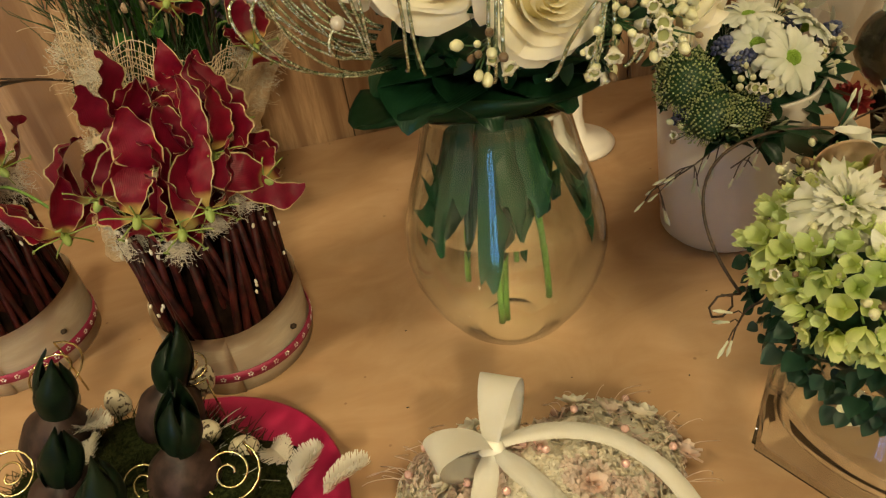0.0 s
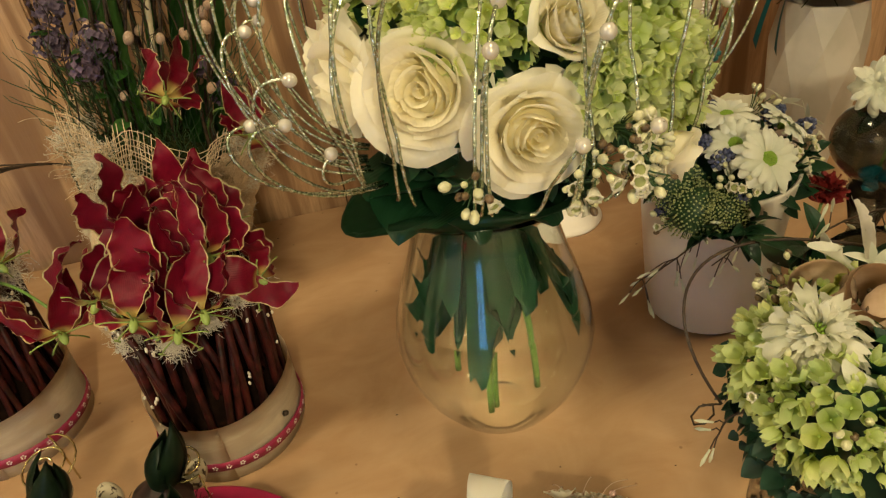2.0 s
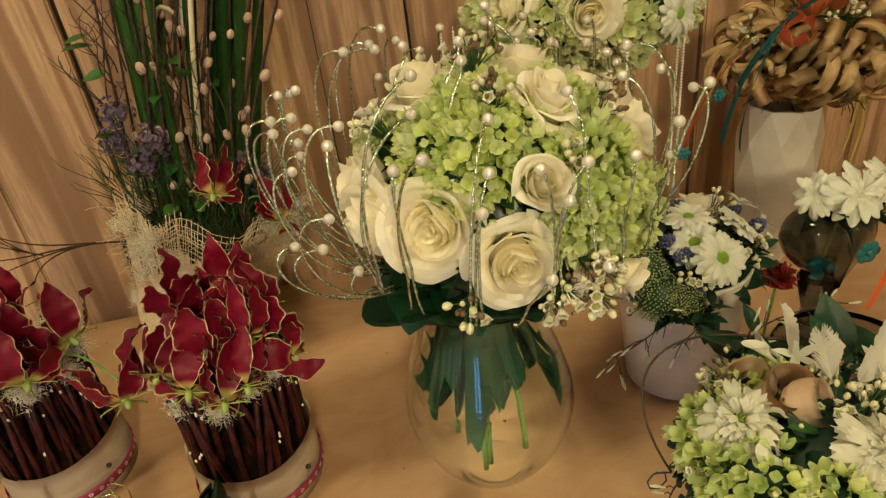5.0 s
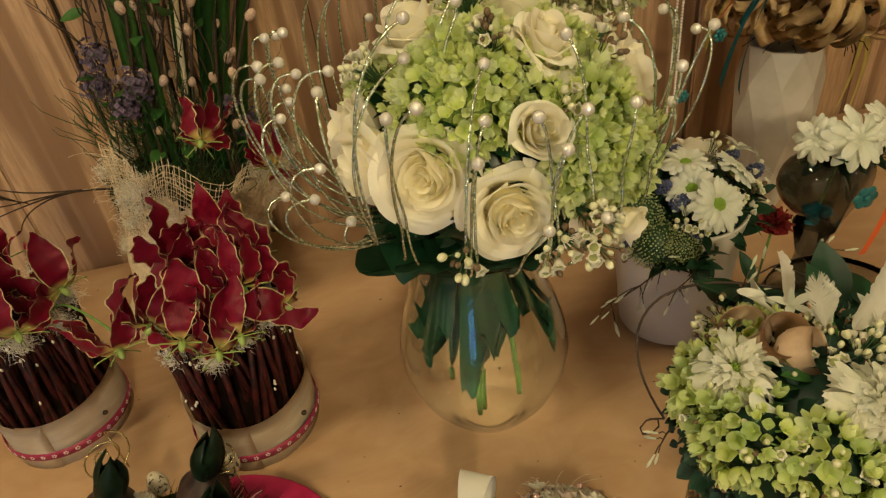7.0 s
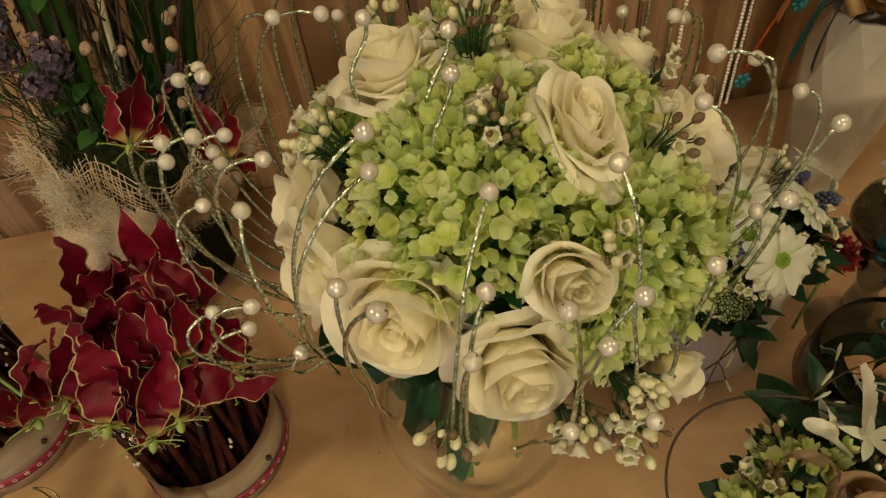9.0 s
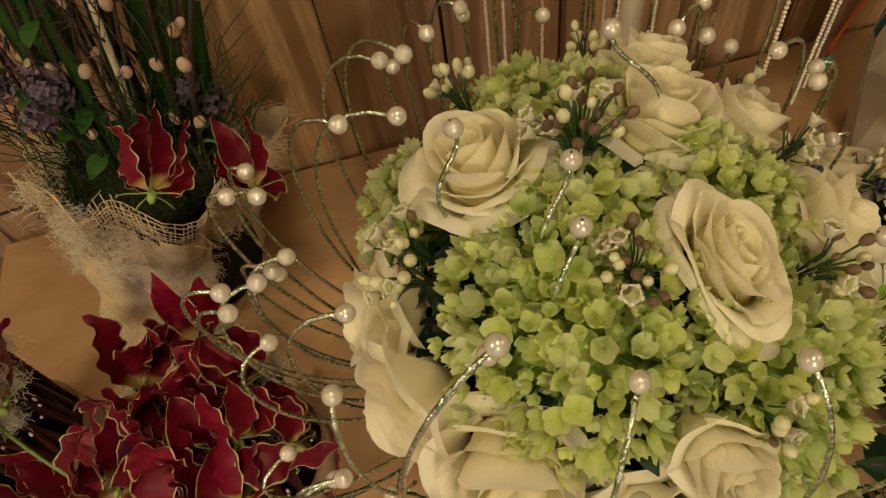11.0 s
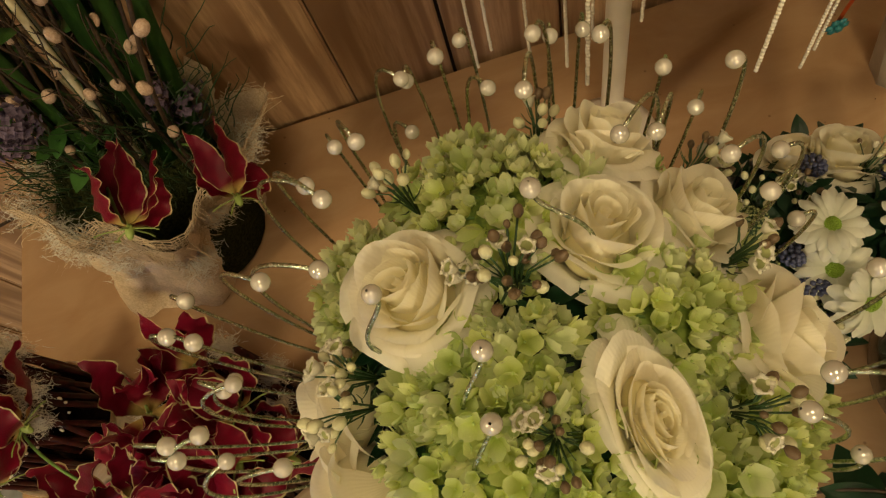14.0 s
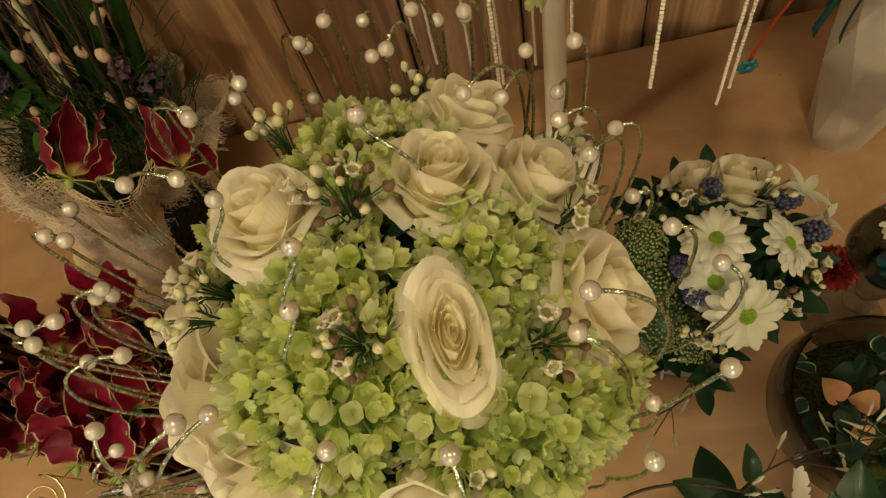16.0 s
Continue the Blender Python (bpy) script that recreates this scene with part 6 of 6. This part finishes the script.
for var in range(3):
    bm = bmesh.new()
    turns, rad = 1.1 + 0.3 * var, 0.027 + 0.005 * var
    grid(bm, 2, 26, lambda u, v: ((rad * (1 - 0.25 * v)) * math.cos(v * turns * 6.28), (u - 0.5) * 0.020 + 0.05 * (v - 0.5), (rad * (1 - 0.25 * v)) * math.sin(v * turns * 6.28)))
    bmesh.ops.solidify(bm, geom=bm.faces[:], thickness=0.0007)
    curl_meshes.append(mesh_of(bm, "wood_curl", M_WOODCHIP))
for d in sphere_points(84, -0.35):
    p = FC + Vector((d.x * 0.130, d.y * 0.105, d.z * 0.060))
    if d.z < 0.75:
        put("wood_curl", rng.choice(curl_meshes), fac, aim(p, (d.x + rng.uniform(-0.5, 0.5), d.y, d.z + rng.uniform(-0.5, 0.5)), rng.uniform(0, 6), rng.uniform(0.8, 1.25)))


def tulip(parent, at, n, r=0.024):
    mm = aim(at, n, rng.uniform(0, 6))
    bm = tube(bmesh.new(), [(0, 0, -0.05), (0.001, 0, -0.025), (0, 0, 0)], 0.0028, 6)
    core = part("tulip", bm, M_STEM, parent, "orange red tulip bloom", mm)
    for k in range(6):
        bm = bmesh.new()

        def f(u, v, k=k):
            s = 2 * u - 1
            half = 0.75 * math.sin(math.pi * min(0.15 + 0.75 * v, 1)) ** 0.8
            rr = r * (0.2 + 0.85 * math.sin(min(v * 1.25, 1) * 1.57) - 0.35 * max(v - 0.6, 0)) * (1.0 if k % 2 else 0.9)
            return (rr * math.cos(s * half), rr * math.sin(s * half), 0.052 * v - 0.006 * s * s * v)
        grid(bm, 5, 7, f, Matrix.Rotation(k * 1.047, 4, "Z"))
        part("petal", bm, M_TULIP, core, "", mm)


for at, n in (((0.735, 0.860, 1.135), (-0.15, -0.5, 0.8)), ((0.885, 0.860, 1.115), (0.2, -0.5, 0.8)), ((0.80, 0.91, 1.155), (0, -0.1, 1)), ((0.86, 0.94, 1.15), (0.3, 0, 1))):
    tulip(fac, at, n)
for at, b, c in (((0.75, 0.855, 1.125), 5, 4), ((0.80, 0.86, 1.15), 8, 3), ((0.69, 0.90, 1.15), 6, 3), ((0.91, 0.87, 1.14), 5, 3), ((0.84, 0.88, 1.16), 5, 3)):
    wax_sprig(fac, at, Vector(at) - FC, 0.034, b, c, 0.1, "waxflower sprig")


def band(parent, name, pts, w, mat, label, twist=1.5):
    bm = bmesh.new()
    n = len(pts) - 1

    def f(u, v):
        p = pts[round(v * n)]
        a = 0.4 + twist * v
        return p + Vector((math.cos(a), 0.25 * math.sin(a), math.sin(a))) * (u - 0.5) * w
    grid(bm, 2, n, f)
    bmesh.ops.solidify(bm, geom=bm.faces[:], thickness=0.0005)
    return part(name, bm, mat, parent, label)


band(fac, "teal_ribbon", bez((0.74, 0.87, 1.19), (0.70, 0.85, 1.17), (0.655, 0.85, 1.13), (0.645, 0.865, 1.0), 20), 0.013, M_TEAL, "teal ribbon hanging from the nest")
band(fac, "teal_ribbon", bez((0.70, 0.85, 1.16), (0.68, 0.84, 1.12), (0.66, 0.85, 1.06), (0.675, 0.86, 0.985), 20), 0.010, M_TEAL, "teal ribbon hanging from the nest")
band(fac, "teal_ribbon", bez((0.80, 0.87, 1.20), (0.74, 0.85, 1.20), (0.70, 0.85, 1.18), (0.66, 0.86, 1.09), 20), 0.012, M_TEAL, "teal ribbon hanging from the nest")
band(fac, "orange_ribbon", bez((0.69, 0.87, 1.15), (0.64, 0.86, 1.14), (0.585, 0.845, 1.08), (0.566, 0.834, 1.015), 14), 0.008, M_ORANGE, "narrow orange ribbon")
band(fac, "yellow_ribbon", bez((0.69, 0.87, 1.17), (0.64, 0.86, 1.16), (0.62, 0.86, 1.10), (0.615, 0.87, 1.06), 16), 0.012, M_YELLOW, "yellow ribbon")
band(fac, "yellow_ribbon", bez((0.78, 0.83, 1.13), (0.85, 0.82, 1.13), (0.91, 0.83, 1.12), (0.97, 0.86, 1.13), 16), 0.012, M_YELLOW, "yellow ribbon laid over the curls", 0.3)
band(fac, "yellow_ribbon", bez((0.865, 0.85, 1.05), (0.875, 0.84, 1.0), (0.86, 0.84, 0.96), (0.865, 0.85, 0.90), 16), 0.010, M_YELLOW, "yellow ribbon hanging down the pot", 0.6)
band(fac, "yellow_ribbon", bez((0.86, 0.85, 1.05), (0.85, 0.84, 1.0), (0.845, 0.84, 0.96), (0.835, 0.845, 0.92), 16), 0.010, M_YELLOW, "yellow ribbon hanging down the pot", 0.6)
for x, z in ((0.632, 1.08), (0.566, 1.012)):
    bm = bmesh.new()
    for k in range(6):
        blob(bm, (0.0065 * math.cos(k * 1.047), 0, 0.0065 * math.sin(k * 1.047)), (0.0048, 0.0022, 0.0048), 1)
    blob(bm, (0, -0.002, 0), (0.004, 0.003, 0.004), 1)
    part("felt_flower", bm, M_TEAL, fac, "small teal felt flower", Matrix.Translation((x, 0.862 if x > 0.6 else 0.832, z)))

# ---- slender stand with a hanging pearl bouquet ----
rng.seed(97)
SX, SY = 0.393, 0.930
stand = thing("flower_stand", (SX, SY, TOP), "slender white stand carrying a white bouquet hung with bead strings", "flower stand")
sm = PLACES[stand]
bm = lathe(bmesh.new(), [(0, 0), (0.060, 0), (0.062, 0.004), (0.052, 0.010), (0.020, 0.018), (0.0135, 0.05), (0.0125, 0.30), (0.015, 0.40), (0.03, 0.43), (0, 0.432)], 40)
part("stand_body", bm, M_CERAMIC, stand, "glossy white stand", sm)
SC = Vector((0.440, 0.905, 1.238))
bm = blob(bmesh.new(), SC, (0.13, 0.09, 0.07), 3, 0.15)
for d in sphere_points(140, -0.9):
    leaf_sheet(bm, 0.03, 0.014, 0.3, 0.3, aim(SC + Vector((d.x * 0.12, d.y * 0.1, d.z * 0.085)), d, rng.uniform(0, 6)) @ Matrix.Rotation(rng.uniform(-1.0, -0.3), 4, "Y"), 2, 3)
tagged(part("greenery", bm, M_LEAF, stand, "dark leaves"), kind="stuff")
for d, r, n in (((-0.6, -0.7, -0.4), 0.055, 46), ((0.25, -0.8, -0.6), 0.055, 46), ((0.95, -0.3, -0.2), 0.05, 36), ((-0.95, -0.1, -0.1), 0.05, 36)):
    d = Vector(d).normalized()
    hydrangea(stand, SC + Vector((d.x * 0.155, d.y * 0.11, d.z * 0.095)), d, r, n, 0.013, 1.0, "pale cream hydrangea head")
for d, r in (((0.75, -0.55, 0.1), 0.036), ((-0.2, -0.9, 0.1), 0.036), ((-0.8, -0.5, 0.2), 0.034)):
    d = Vector(d).normalized()
    rose(stand, SC + Vector((d.x * 0.155, d.y * 0.11, d.z * 0.095)), d, r, 4, "cream rose")
daisy(stand, SC + Vector((0.085, -0.105, -0.01)), (0.4, -0.9, 0.0), 1.0, 15, "white daisy with a green eye")
for d in ((0.0, -0.9, -0.5), (-0.6, -0.8, -0.2), (0.6, -0.7, -0.5), (0.95, -0.4, -0.2), (-0.3, -0.7, -0.7)):
    d = Vector(d).normalized()
    wax_sprig(stand, SC + Vector((d.x * 0.12, d.y * 0.1, d.z * 0.085)), d, 0.036, 9, 4, 0.1, "waxflower sprig")
for x, y, top, end in ((0.300, 0.935, 1.22, 0.972), (0.330, 0.90, 1.22, 0.985), (0.245, 0.95, 1.22, 0.962), (0.262, 0.945, 1.22, 0.99), (0.375, 0.955, 1.22, 0.94), (0.440, 0.762, 1.22, 1.105), (0.541, 0.826, 1.22, 0.970), (0.553, 0.832, 1.22, 0.985), (0.318, 0.80, 1.22, 1.10), (0.405, 0.90, 1.2, 1.02)):
    n = int((top - end) / 0.0042)
    bm = tube(bmesh.new(), [(x, y, top), (x, y, end)], 0.0004, 4)
    for k in range(n):
        blob(bm, (x + rng.uniform(-0.0003, 0.0003), y, end + k * 0.0042), (0.0021,) * 3, 1)
    part("bead_string", bm, M_BEAD, stand, "hanging string of tiny white beads")

# ---- pink plate with moss, bulbs, quail eggs and gold wire ----
rng.seed(101)
DX, DY = -0.158, 0.412
plate = thing("pink_plate", (DX, DY, TOP), "round glossy pink plate on the table", "plate")
bm = lathe(bmesh.new(), [(0, 0.002), (0.10, 0.0), (0.135, 0.006), (0.150, 0.013), (0.151, 0.0145), (0.149, 0.0155), (0.133, 0.010), (0.10, 0.005), (0, 0.006)], 72)
part("plate_body", bm, M_PINK, plate, "", PLACES[plate])
moss = thing("moss_nest", (DX, DY, TOP + 0.008), "dark moss nest with bulbs and feathers on the pink plate", "moss")
mm = Matrix.Translation((-0.205, 0.425, TOP + 0.008))
bm = bmesh.new()
blob(bm, (0, 0, 0.012), (0.130, 0.118, 0.042), 4, 0.35)
for v in bm.verts:
    v.co.z = max(v.co.z, 0.0005)
part("moss_body", bm, M_MOSS, moss, "", mm)
bm = bmesh.new()
for k in range(2600):
    a, r = rng.uniform(0, 6.28), 0.118 * math.sqrt(rng.random())
    z = 0.012 + 0.040 * math.sqrt(max(1 - (r / 0.118) ** 2, 0))
    p = Vector((r * math.cos(a) * 1.12, r * math.sin(a), z - 0.004))
    d = Vector((rng.uniform(-1, 1) + math.cos(a) * 0.4, rng.uniform(-1, 1) + math.sin(a) * 0.4, rng.uniform(0.3, 1.2))) * rng.uniform(0.007, 0.019)
    tube(bm, [p, p + d * 0.5 + Vector((0, 0, 0.002)), p + d], 0.0006, 3, 0.0003)
tagged(part("moss_fronds", bm, M_MOSS, moss, "", mm), kind="stuff")
bm = bmesh.new()
for k in range(60):
    a = rng.uniform(-1.2, 1.2)
    p = Vector((0.085 * math.cos(a), 0.095 * math.sin(a), rng.uniform(0.012, 0.03)))
    d = Vector((math.cos(a), math.sin(a), rng.uniform(-0.1, 0.5))) * rng.uniform(0.02, 0.05)
    tube(bm, bez(p, p + d * 0.4 + Vector((0, 0, 0.006)), p + d * 0.7, p + d + Vector((rng.uniform(-0.01, 0.01), rng.uniform(-0.01, 0.01), -0.004)), 5), 0.0004, 3)
tagged(part("straw", bm, M_FLUFF, moss, "fine pale straw", mm), kind="stuff")

BULB_AT = [(-0.172, 0.503, 0.775, 1.0), (-0.148, 0.430, 0.775, 1.0), (-0.278, 0.515, 0.77, 1.05), (-0.255, 0.44, 0.775, 0.95), (-0.20, 0.37, 0.775, 1.0)]
for k, (x, y, z, s) in enumerate(BULB_AT):
    bulb = thing("tulip_bulb", (x, y, z), "dark brown bulb with a closed dark green shoot, set in moss", "bulb", "bulbs in the moss")
    lean = aim((x, y, z), (rng.uniform(0.22, 0.42), rng.uniform(-0.05, 0.15), 1), rng.uniform(0, 6), s)
    shoot_pose = lean @ Matrix.Translation((0, 0, -0.018)) @ Matrix.Scale(1.27, 4)
    bm = lathe(bmesh.new(), [(0, -0.005), (0.017, 0.0), (0.029, 0.018), (0.032, 0.034), (0.027, 0.054), (0.016, 0.068), (0.011, 0.076), (0, 0.078)], 26)
    for v in bm.verts:
        v.co *= 1 + 0.05 * noise.noise(v.co * 45 + Vector((k, 0, 0)))
    part("bulb_body", bm, M_BULB, bulb, "", lean)
    for j in range(4):
        bm = bmesh.new()

        def shoot(u, v, j=j):
            t = 2 * u - 1
            half = 1.05 * math.sin(math.pi * min(0.3 + 0.62 * v, 1)) ** 0.8
            r = 0.0125 * (0.75 + 0.55 * math.sin(v * 2.6)) * (1 - 0.72 * v ** 3) * (1 if j % 2 else 0.92)
            return (r * math.cos(t * half), r * math.sin(t * half), 0.066 + (0.062 - 0.006 * j) * v - 0.004 * t * t * v)
        grid(bm, 6, 8, shoot, Matrix.Rotation(j * 1.57, 4, "Z"))
        bmesh.ops.solidify(bm, geom=bm.faces[:], thickness=0.001)
        part("shoot_leaf", bm, M_TULIP_BUD, bulb, "closed dark green shoot", shoot_pose)
bm = lathe(bmesh.new(), [(0.0, -1.0)] + [(math.cos(t) * (1 - 0.10 * math.sin(t)), math.sin(t) * 1.3) for t in (-1.2, -0.8, -0.4, 0, 0.4, 0.8, 1.2)] + [(0, 1.3)], 18)
EGG = mesh_of(bm, "quail_egg", M_EGG)
for x, y, z, n in ((-0.128, 0.487, 0.797, (0.7, -0.5, 0.4)), (-0.130, 0.537, 0.815, (0.4, 0.6, 0.5)), (-0.096, 0.466, 0.788, (0.9, -0.3, 0.3)), (-0.272, 0.566, 0.80, (0.5, 0.6, 0.3)), (-0.22, 0.55, 0.80, (-0.3, 0.4, 0.5))):
    egg = put("quail_egg", EGG, None, aim((x, y, z), n, rng.uniform(0, 6), 0.0118))
    tagged(egg, "speckled quail egg lying in the moss", "egg", "quail eggs")


def spiral(at, n, r, turns=2.2):
    bm = bmesh.new()
    pts = []
    for k in range(40):
        t = k / 39
        a = t * turns * 6.28
        pts.append((r * (0.15 + 0.85 * t) * math.cos(a), r * (0.15 + 0.85 * t) * math.sin(a), 0.002 * math.sin(9 * t)))
    mw = aim(at, n, rng.uniform(0, 6))
    pts.append((pts[-1][0] * 0.95, pts[-1][1] * 0.95, -0.012))
    tube(bm, pts, 0.0011, 6)
    foot = mw @ Vector(pts[-1])
    bm2 = bm
    ob = tagged(part("wire_spiral", bm2, M_GOLD, None, "", mw), "spiral of shiny gold wire stuck in the moss", "wire spiral", "gold wire spirals")
    tb = tube(bmesh.new(), [foot, (foot.x, foot.y + 0.004, 0.775)], 0.0011, 6)
    PLACES[ob] = mw
    part("wire_stem", tb, M_GOLD, ob)


for at, n, r in (((-0.100, 0.420, 0.815), (0.1, -0.75, 0.65), 0.027), ((-0.132, 0.530, 0.842), (0.1, -0.3, 0.95), 0.021), ((-0.168, 0.424, 0.820), (-0.2, -0.7, 0.7), 0.022), ((-0.268, 0.570, 0.842), (0.0, -0.3, 0.95), 0.032), ((-0.29, 0.47, 0.82), (0, -0.5, 0.85), 0.025)):
    spiral(at, n, r)
for at, rz, ln in (((-0.255, 0.520, 0.808), -30, 0.055), ((-0.235, 0.508, 0.806), -70, 0.05), ((-0.070, 0.452, 0.795), -60, 0.035), ((-0.030, 0.405, 0.775), 10, 0.045), ((-0.055, 0.415, 0.778), 40, 0.04)):
    bm = bmesh.new()
    feather(bm, Matrix.Identity(4), ln, 0.015)
    tagged(part("feather", bm, M_FLUFF, None, "", pose(*at, rng.uniform(-25, 25), -20, rz)), "small pale downy feather lying on the plate", "feather", "feathers")

# ---- heart wreath of dried flowers with a satin bow ----
rng.seed(113)
wreath = thing("flower_heart", (0.158, 0.325, TOP), "heart cushion of dried cream and pink flowers with satin bow", "flower heart")


def heart_top(u, v):
    t = u * 2 * math.pi
    x = 16 * math.sin(t) ** 3 / 17
    y = (13 * math.cos(t) - 5 * math.cos(2 * t) - 2 * math.cos(3 * t) - math.cos(4 * t)) / 17
    k = math.cos(v * 1.5707)
    return (0.158 + 0.136 * x * k, 0.350 + 0.122 * y * k, TOP + 0.004 + 0.048 * math.sin(v * 1.5707))


bm = bmesh.new()
grid(bm, 60, 8, heart_top)
part("cushion", bm, M_DRIED, wreath)
bm, bm2 = bmesh.new(), bmesh.new()
for k in range(3600):
    u, v = rng.random(), rng.random() ** 1.3
    p = Vector(heart_top(u, v)) + Vector((0, 0, rng.uniform(0.0, 0.008)))
    c = Vector((0.158, 0.345, TOP - 0.03))
    d = (p - c).normalized() + Vector([rng.uniform(-0.4, 0.4) for _ in range(3)])
    target = bm2 if noise.noise(p * 22) > -0.05 else bm
    for j in range(4):
        leaf_sheet(target, rng.uniform(0.003, 0.007), rng.uniform(0.0025, 0.005), 0.4, 0.5, aim(p, d, j * 1.57 + k) @ Matrix.Rotation(rng.uniform(-0.45, 0.25), 4, "Y"), 2, 3)
tagged(part("dried_blossoms", bm, M_DRIED, wreath, "crumpled dried cream blossoms"), kind="stuff")
tagged(part("dried_blossoms", bm2, M_DRIED_PINK, wreath, "crumpled dried pink blossoms"), kind="stuff")
bm = bmesh.new()
for k in range(150):
    p = Vector(heart_top(rng.random(), rng.random())) + Vector((0, 0, 0.003))
    blob(bm, p, (0.0013,) * 3, 1)
part("seeds", bm, M_TWIG, wreath, "dark seeds")
bm = bmesh.new()
for k in range(110):
    p = Vector(heart_top(rng.random(), rng.uniform(0, 0.8)))
    d = Vector((p.x - 0.158, p.y - 0.345, 0)).normalized() * 0.025
    tube(bm, bez(p, p + d * 0.5 + Vector((0, 0, 0.012)), p + d + Vector((rng.uniform(-0.02, 0.02), 0, 0.006)), p + d * 1.1 + Vector((rng.uniform(-0.02, 0.02), 0, -0.002)), 5), 0.0004, 3)
tagged(part("pink_sisal", bm, M_DRIED_PINK, wreath, "fine pink sisal threads"), kind="stuff")
for k in range(34):
    p = Vector(heart_top(k / 34 + rng.uniform(-0.02, 0.02), rng.uniform(0.15, 0.85))) + Vector((0, 0, 0.003))
    d = (p - Vector((0.158, 0.345, TOP - 0.05))).normalized()
    bm = bmesh.new()
    for j in range(14):
        leaf_sheet(bm, rng.uniform(0.010, 0.019), rng.uniform(0.009, 0.015), -0.3, 0.4, aim(p, d, j * 2.4) @ Matrix.Rotation(-0.15 - 0.07 * j, 4, "Y"), 3, 3, wave=0.0012)
    part("ruffled_blossom", bm, M_DRIED if k % 3 else M_DRIED_PINK, wreath, "ruffled dried cream blossom")
PINK_PEARL = pearl_mesh(M_PINK_PEARL)
for k in range(26):
    p = Vector(heart_top(k / 26 + rng.uniform(-0.01, 0.01), rng.uniform(0.15, 0.85))) + Vector((0, 0, 0.012))
    put("pearl", PINK_PEARL, wreath, aim(p, (0, 0, 1), 0, 0.0036), "small pink pearl" if k == 0 else "")
# bow: two loops, a knot and two tails
KX, KY, KZ = 0.118, 0.378, TOP + 0.066


def loop(a, ln, h, w):
    bm = bmesh.new()

    def f(u, v):
        t = v * 2 * math.pi
        r = ln * 0.5 * (1 - math.cos(t))
        return (KX + math.cos(a) * r - math.sin(a) * (u - 0.5) * w * (0.22 + 0.78 * math.sin(v * math.pi) ** 0.8), KY + math.sin(a) * r + math.cos(a) * (u - 0.5) * w * (0.22 + 0.78 * math.sin(v * math.pi) ** 0.8), KZ + h * math.sin(t) * 0.5 + 0.25 * h * (1 - math.cos(t)))
    grid(bm, 6, 30, f)
    bmesh.ops.solidify(bm, geom=bm.faces[:], thickness=0.0006)
    part("bow_loop", bm, M_SATIN, wreath, "cream satin ribbon loop")


loop(1.05, 0.048, 0.056, 0.036)
loop(3.35, 0.052, 0.036, 0.034)


def tail(p3, p2, p1, w):
    pts = bez((KX, KY, KZ), p1, p2, p3, 24)
    bm = bmesh.new()

    def f(u, v):
        p = pts[round(v * 24)]
        q = pts[min(round(v * 24) + 1, 24)] - pts[max(round(v * 24) - 1, 0)]
        side = Vector((-q.y, q.x, 0)).normalized()
        return p + side * (u - 0.5) * w * (0.5 + 0.5 * min(v * 4, 1)) + Vector((0, 0, 0.003 * math.sin(u * 3.1)))
    grid(bm, 5, 24, f)
    bmesh.ops.solidify(bm, geom=bm.faces[:], thickness=0.0006)
    part("bow_tail", bm, M_SATIN, wreath, "cream satin ribbon tail")


tail((0.262, 0.295, TOP + 0.030), (0.245, 0.365, TOP + 0.072), (0.17, 0.39, TOP + 0.072), 0.017)
tail((0.165, 0.270, TOP + 0.058), (0.160, 0.31, TOP + 0.070), (0.135, 0.35, TOP + 0.066), 0.020)
tail((0.082, 0.290, TOP + 0.050), (0.092, 0.32, TOP + 0.062), (0.105, 0.35, TOP + 0.064), 0.020)
bm = blob(bmesh.new(), (KX, KY, KZ), (0.011, 0.010, 0.008), 3, 0.25)
part("bow_knot", bm, M_SATIN, wreath)
# ---- crumbs and specks on the tabletop ----
rng.seed(127)
bm = bmesh.new()
for k in range(34):
    x, y = rng.uniform(-0.42, 0.75), rng.uniform(0.25, 1.08)
    blob(bm, (x, y, TOP + 0.0004), (rng.uniform(0.0006, 0.0024), 0.0008, 0.0006), 1, 0.3)
tagged(part("crumbs", bm, M_TWIG, None), "dark plant crumbs scattered on the table", "crumbs", kind="stuff")
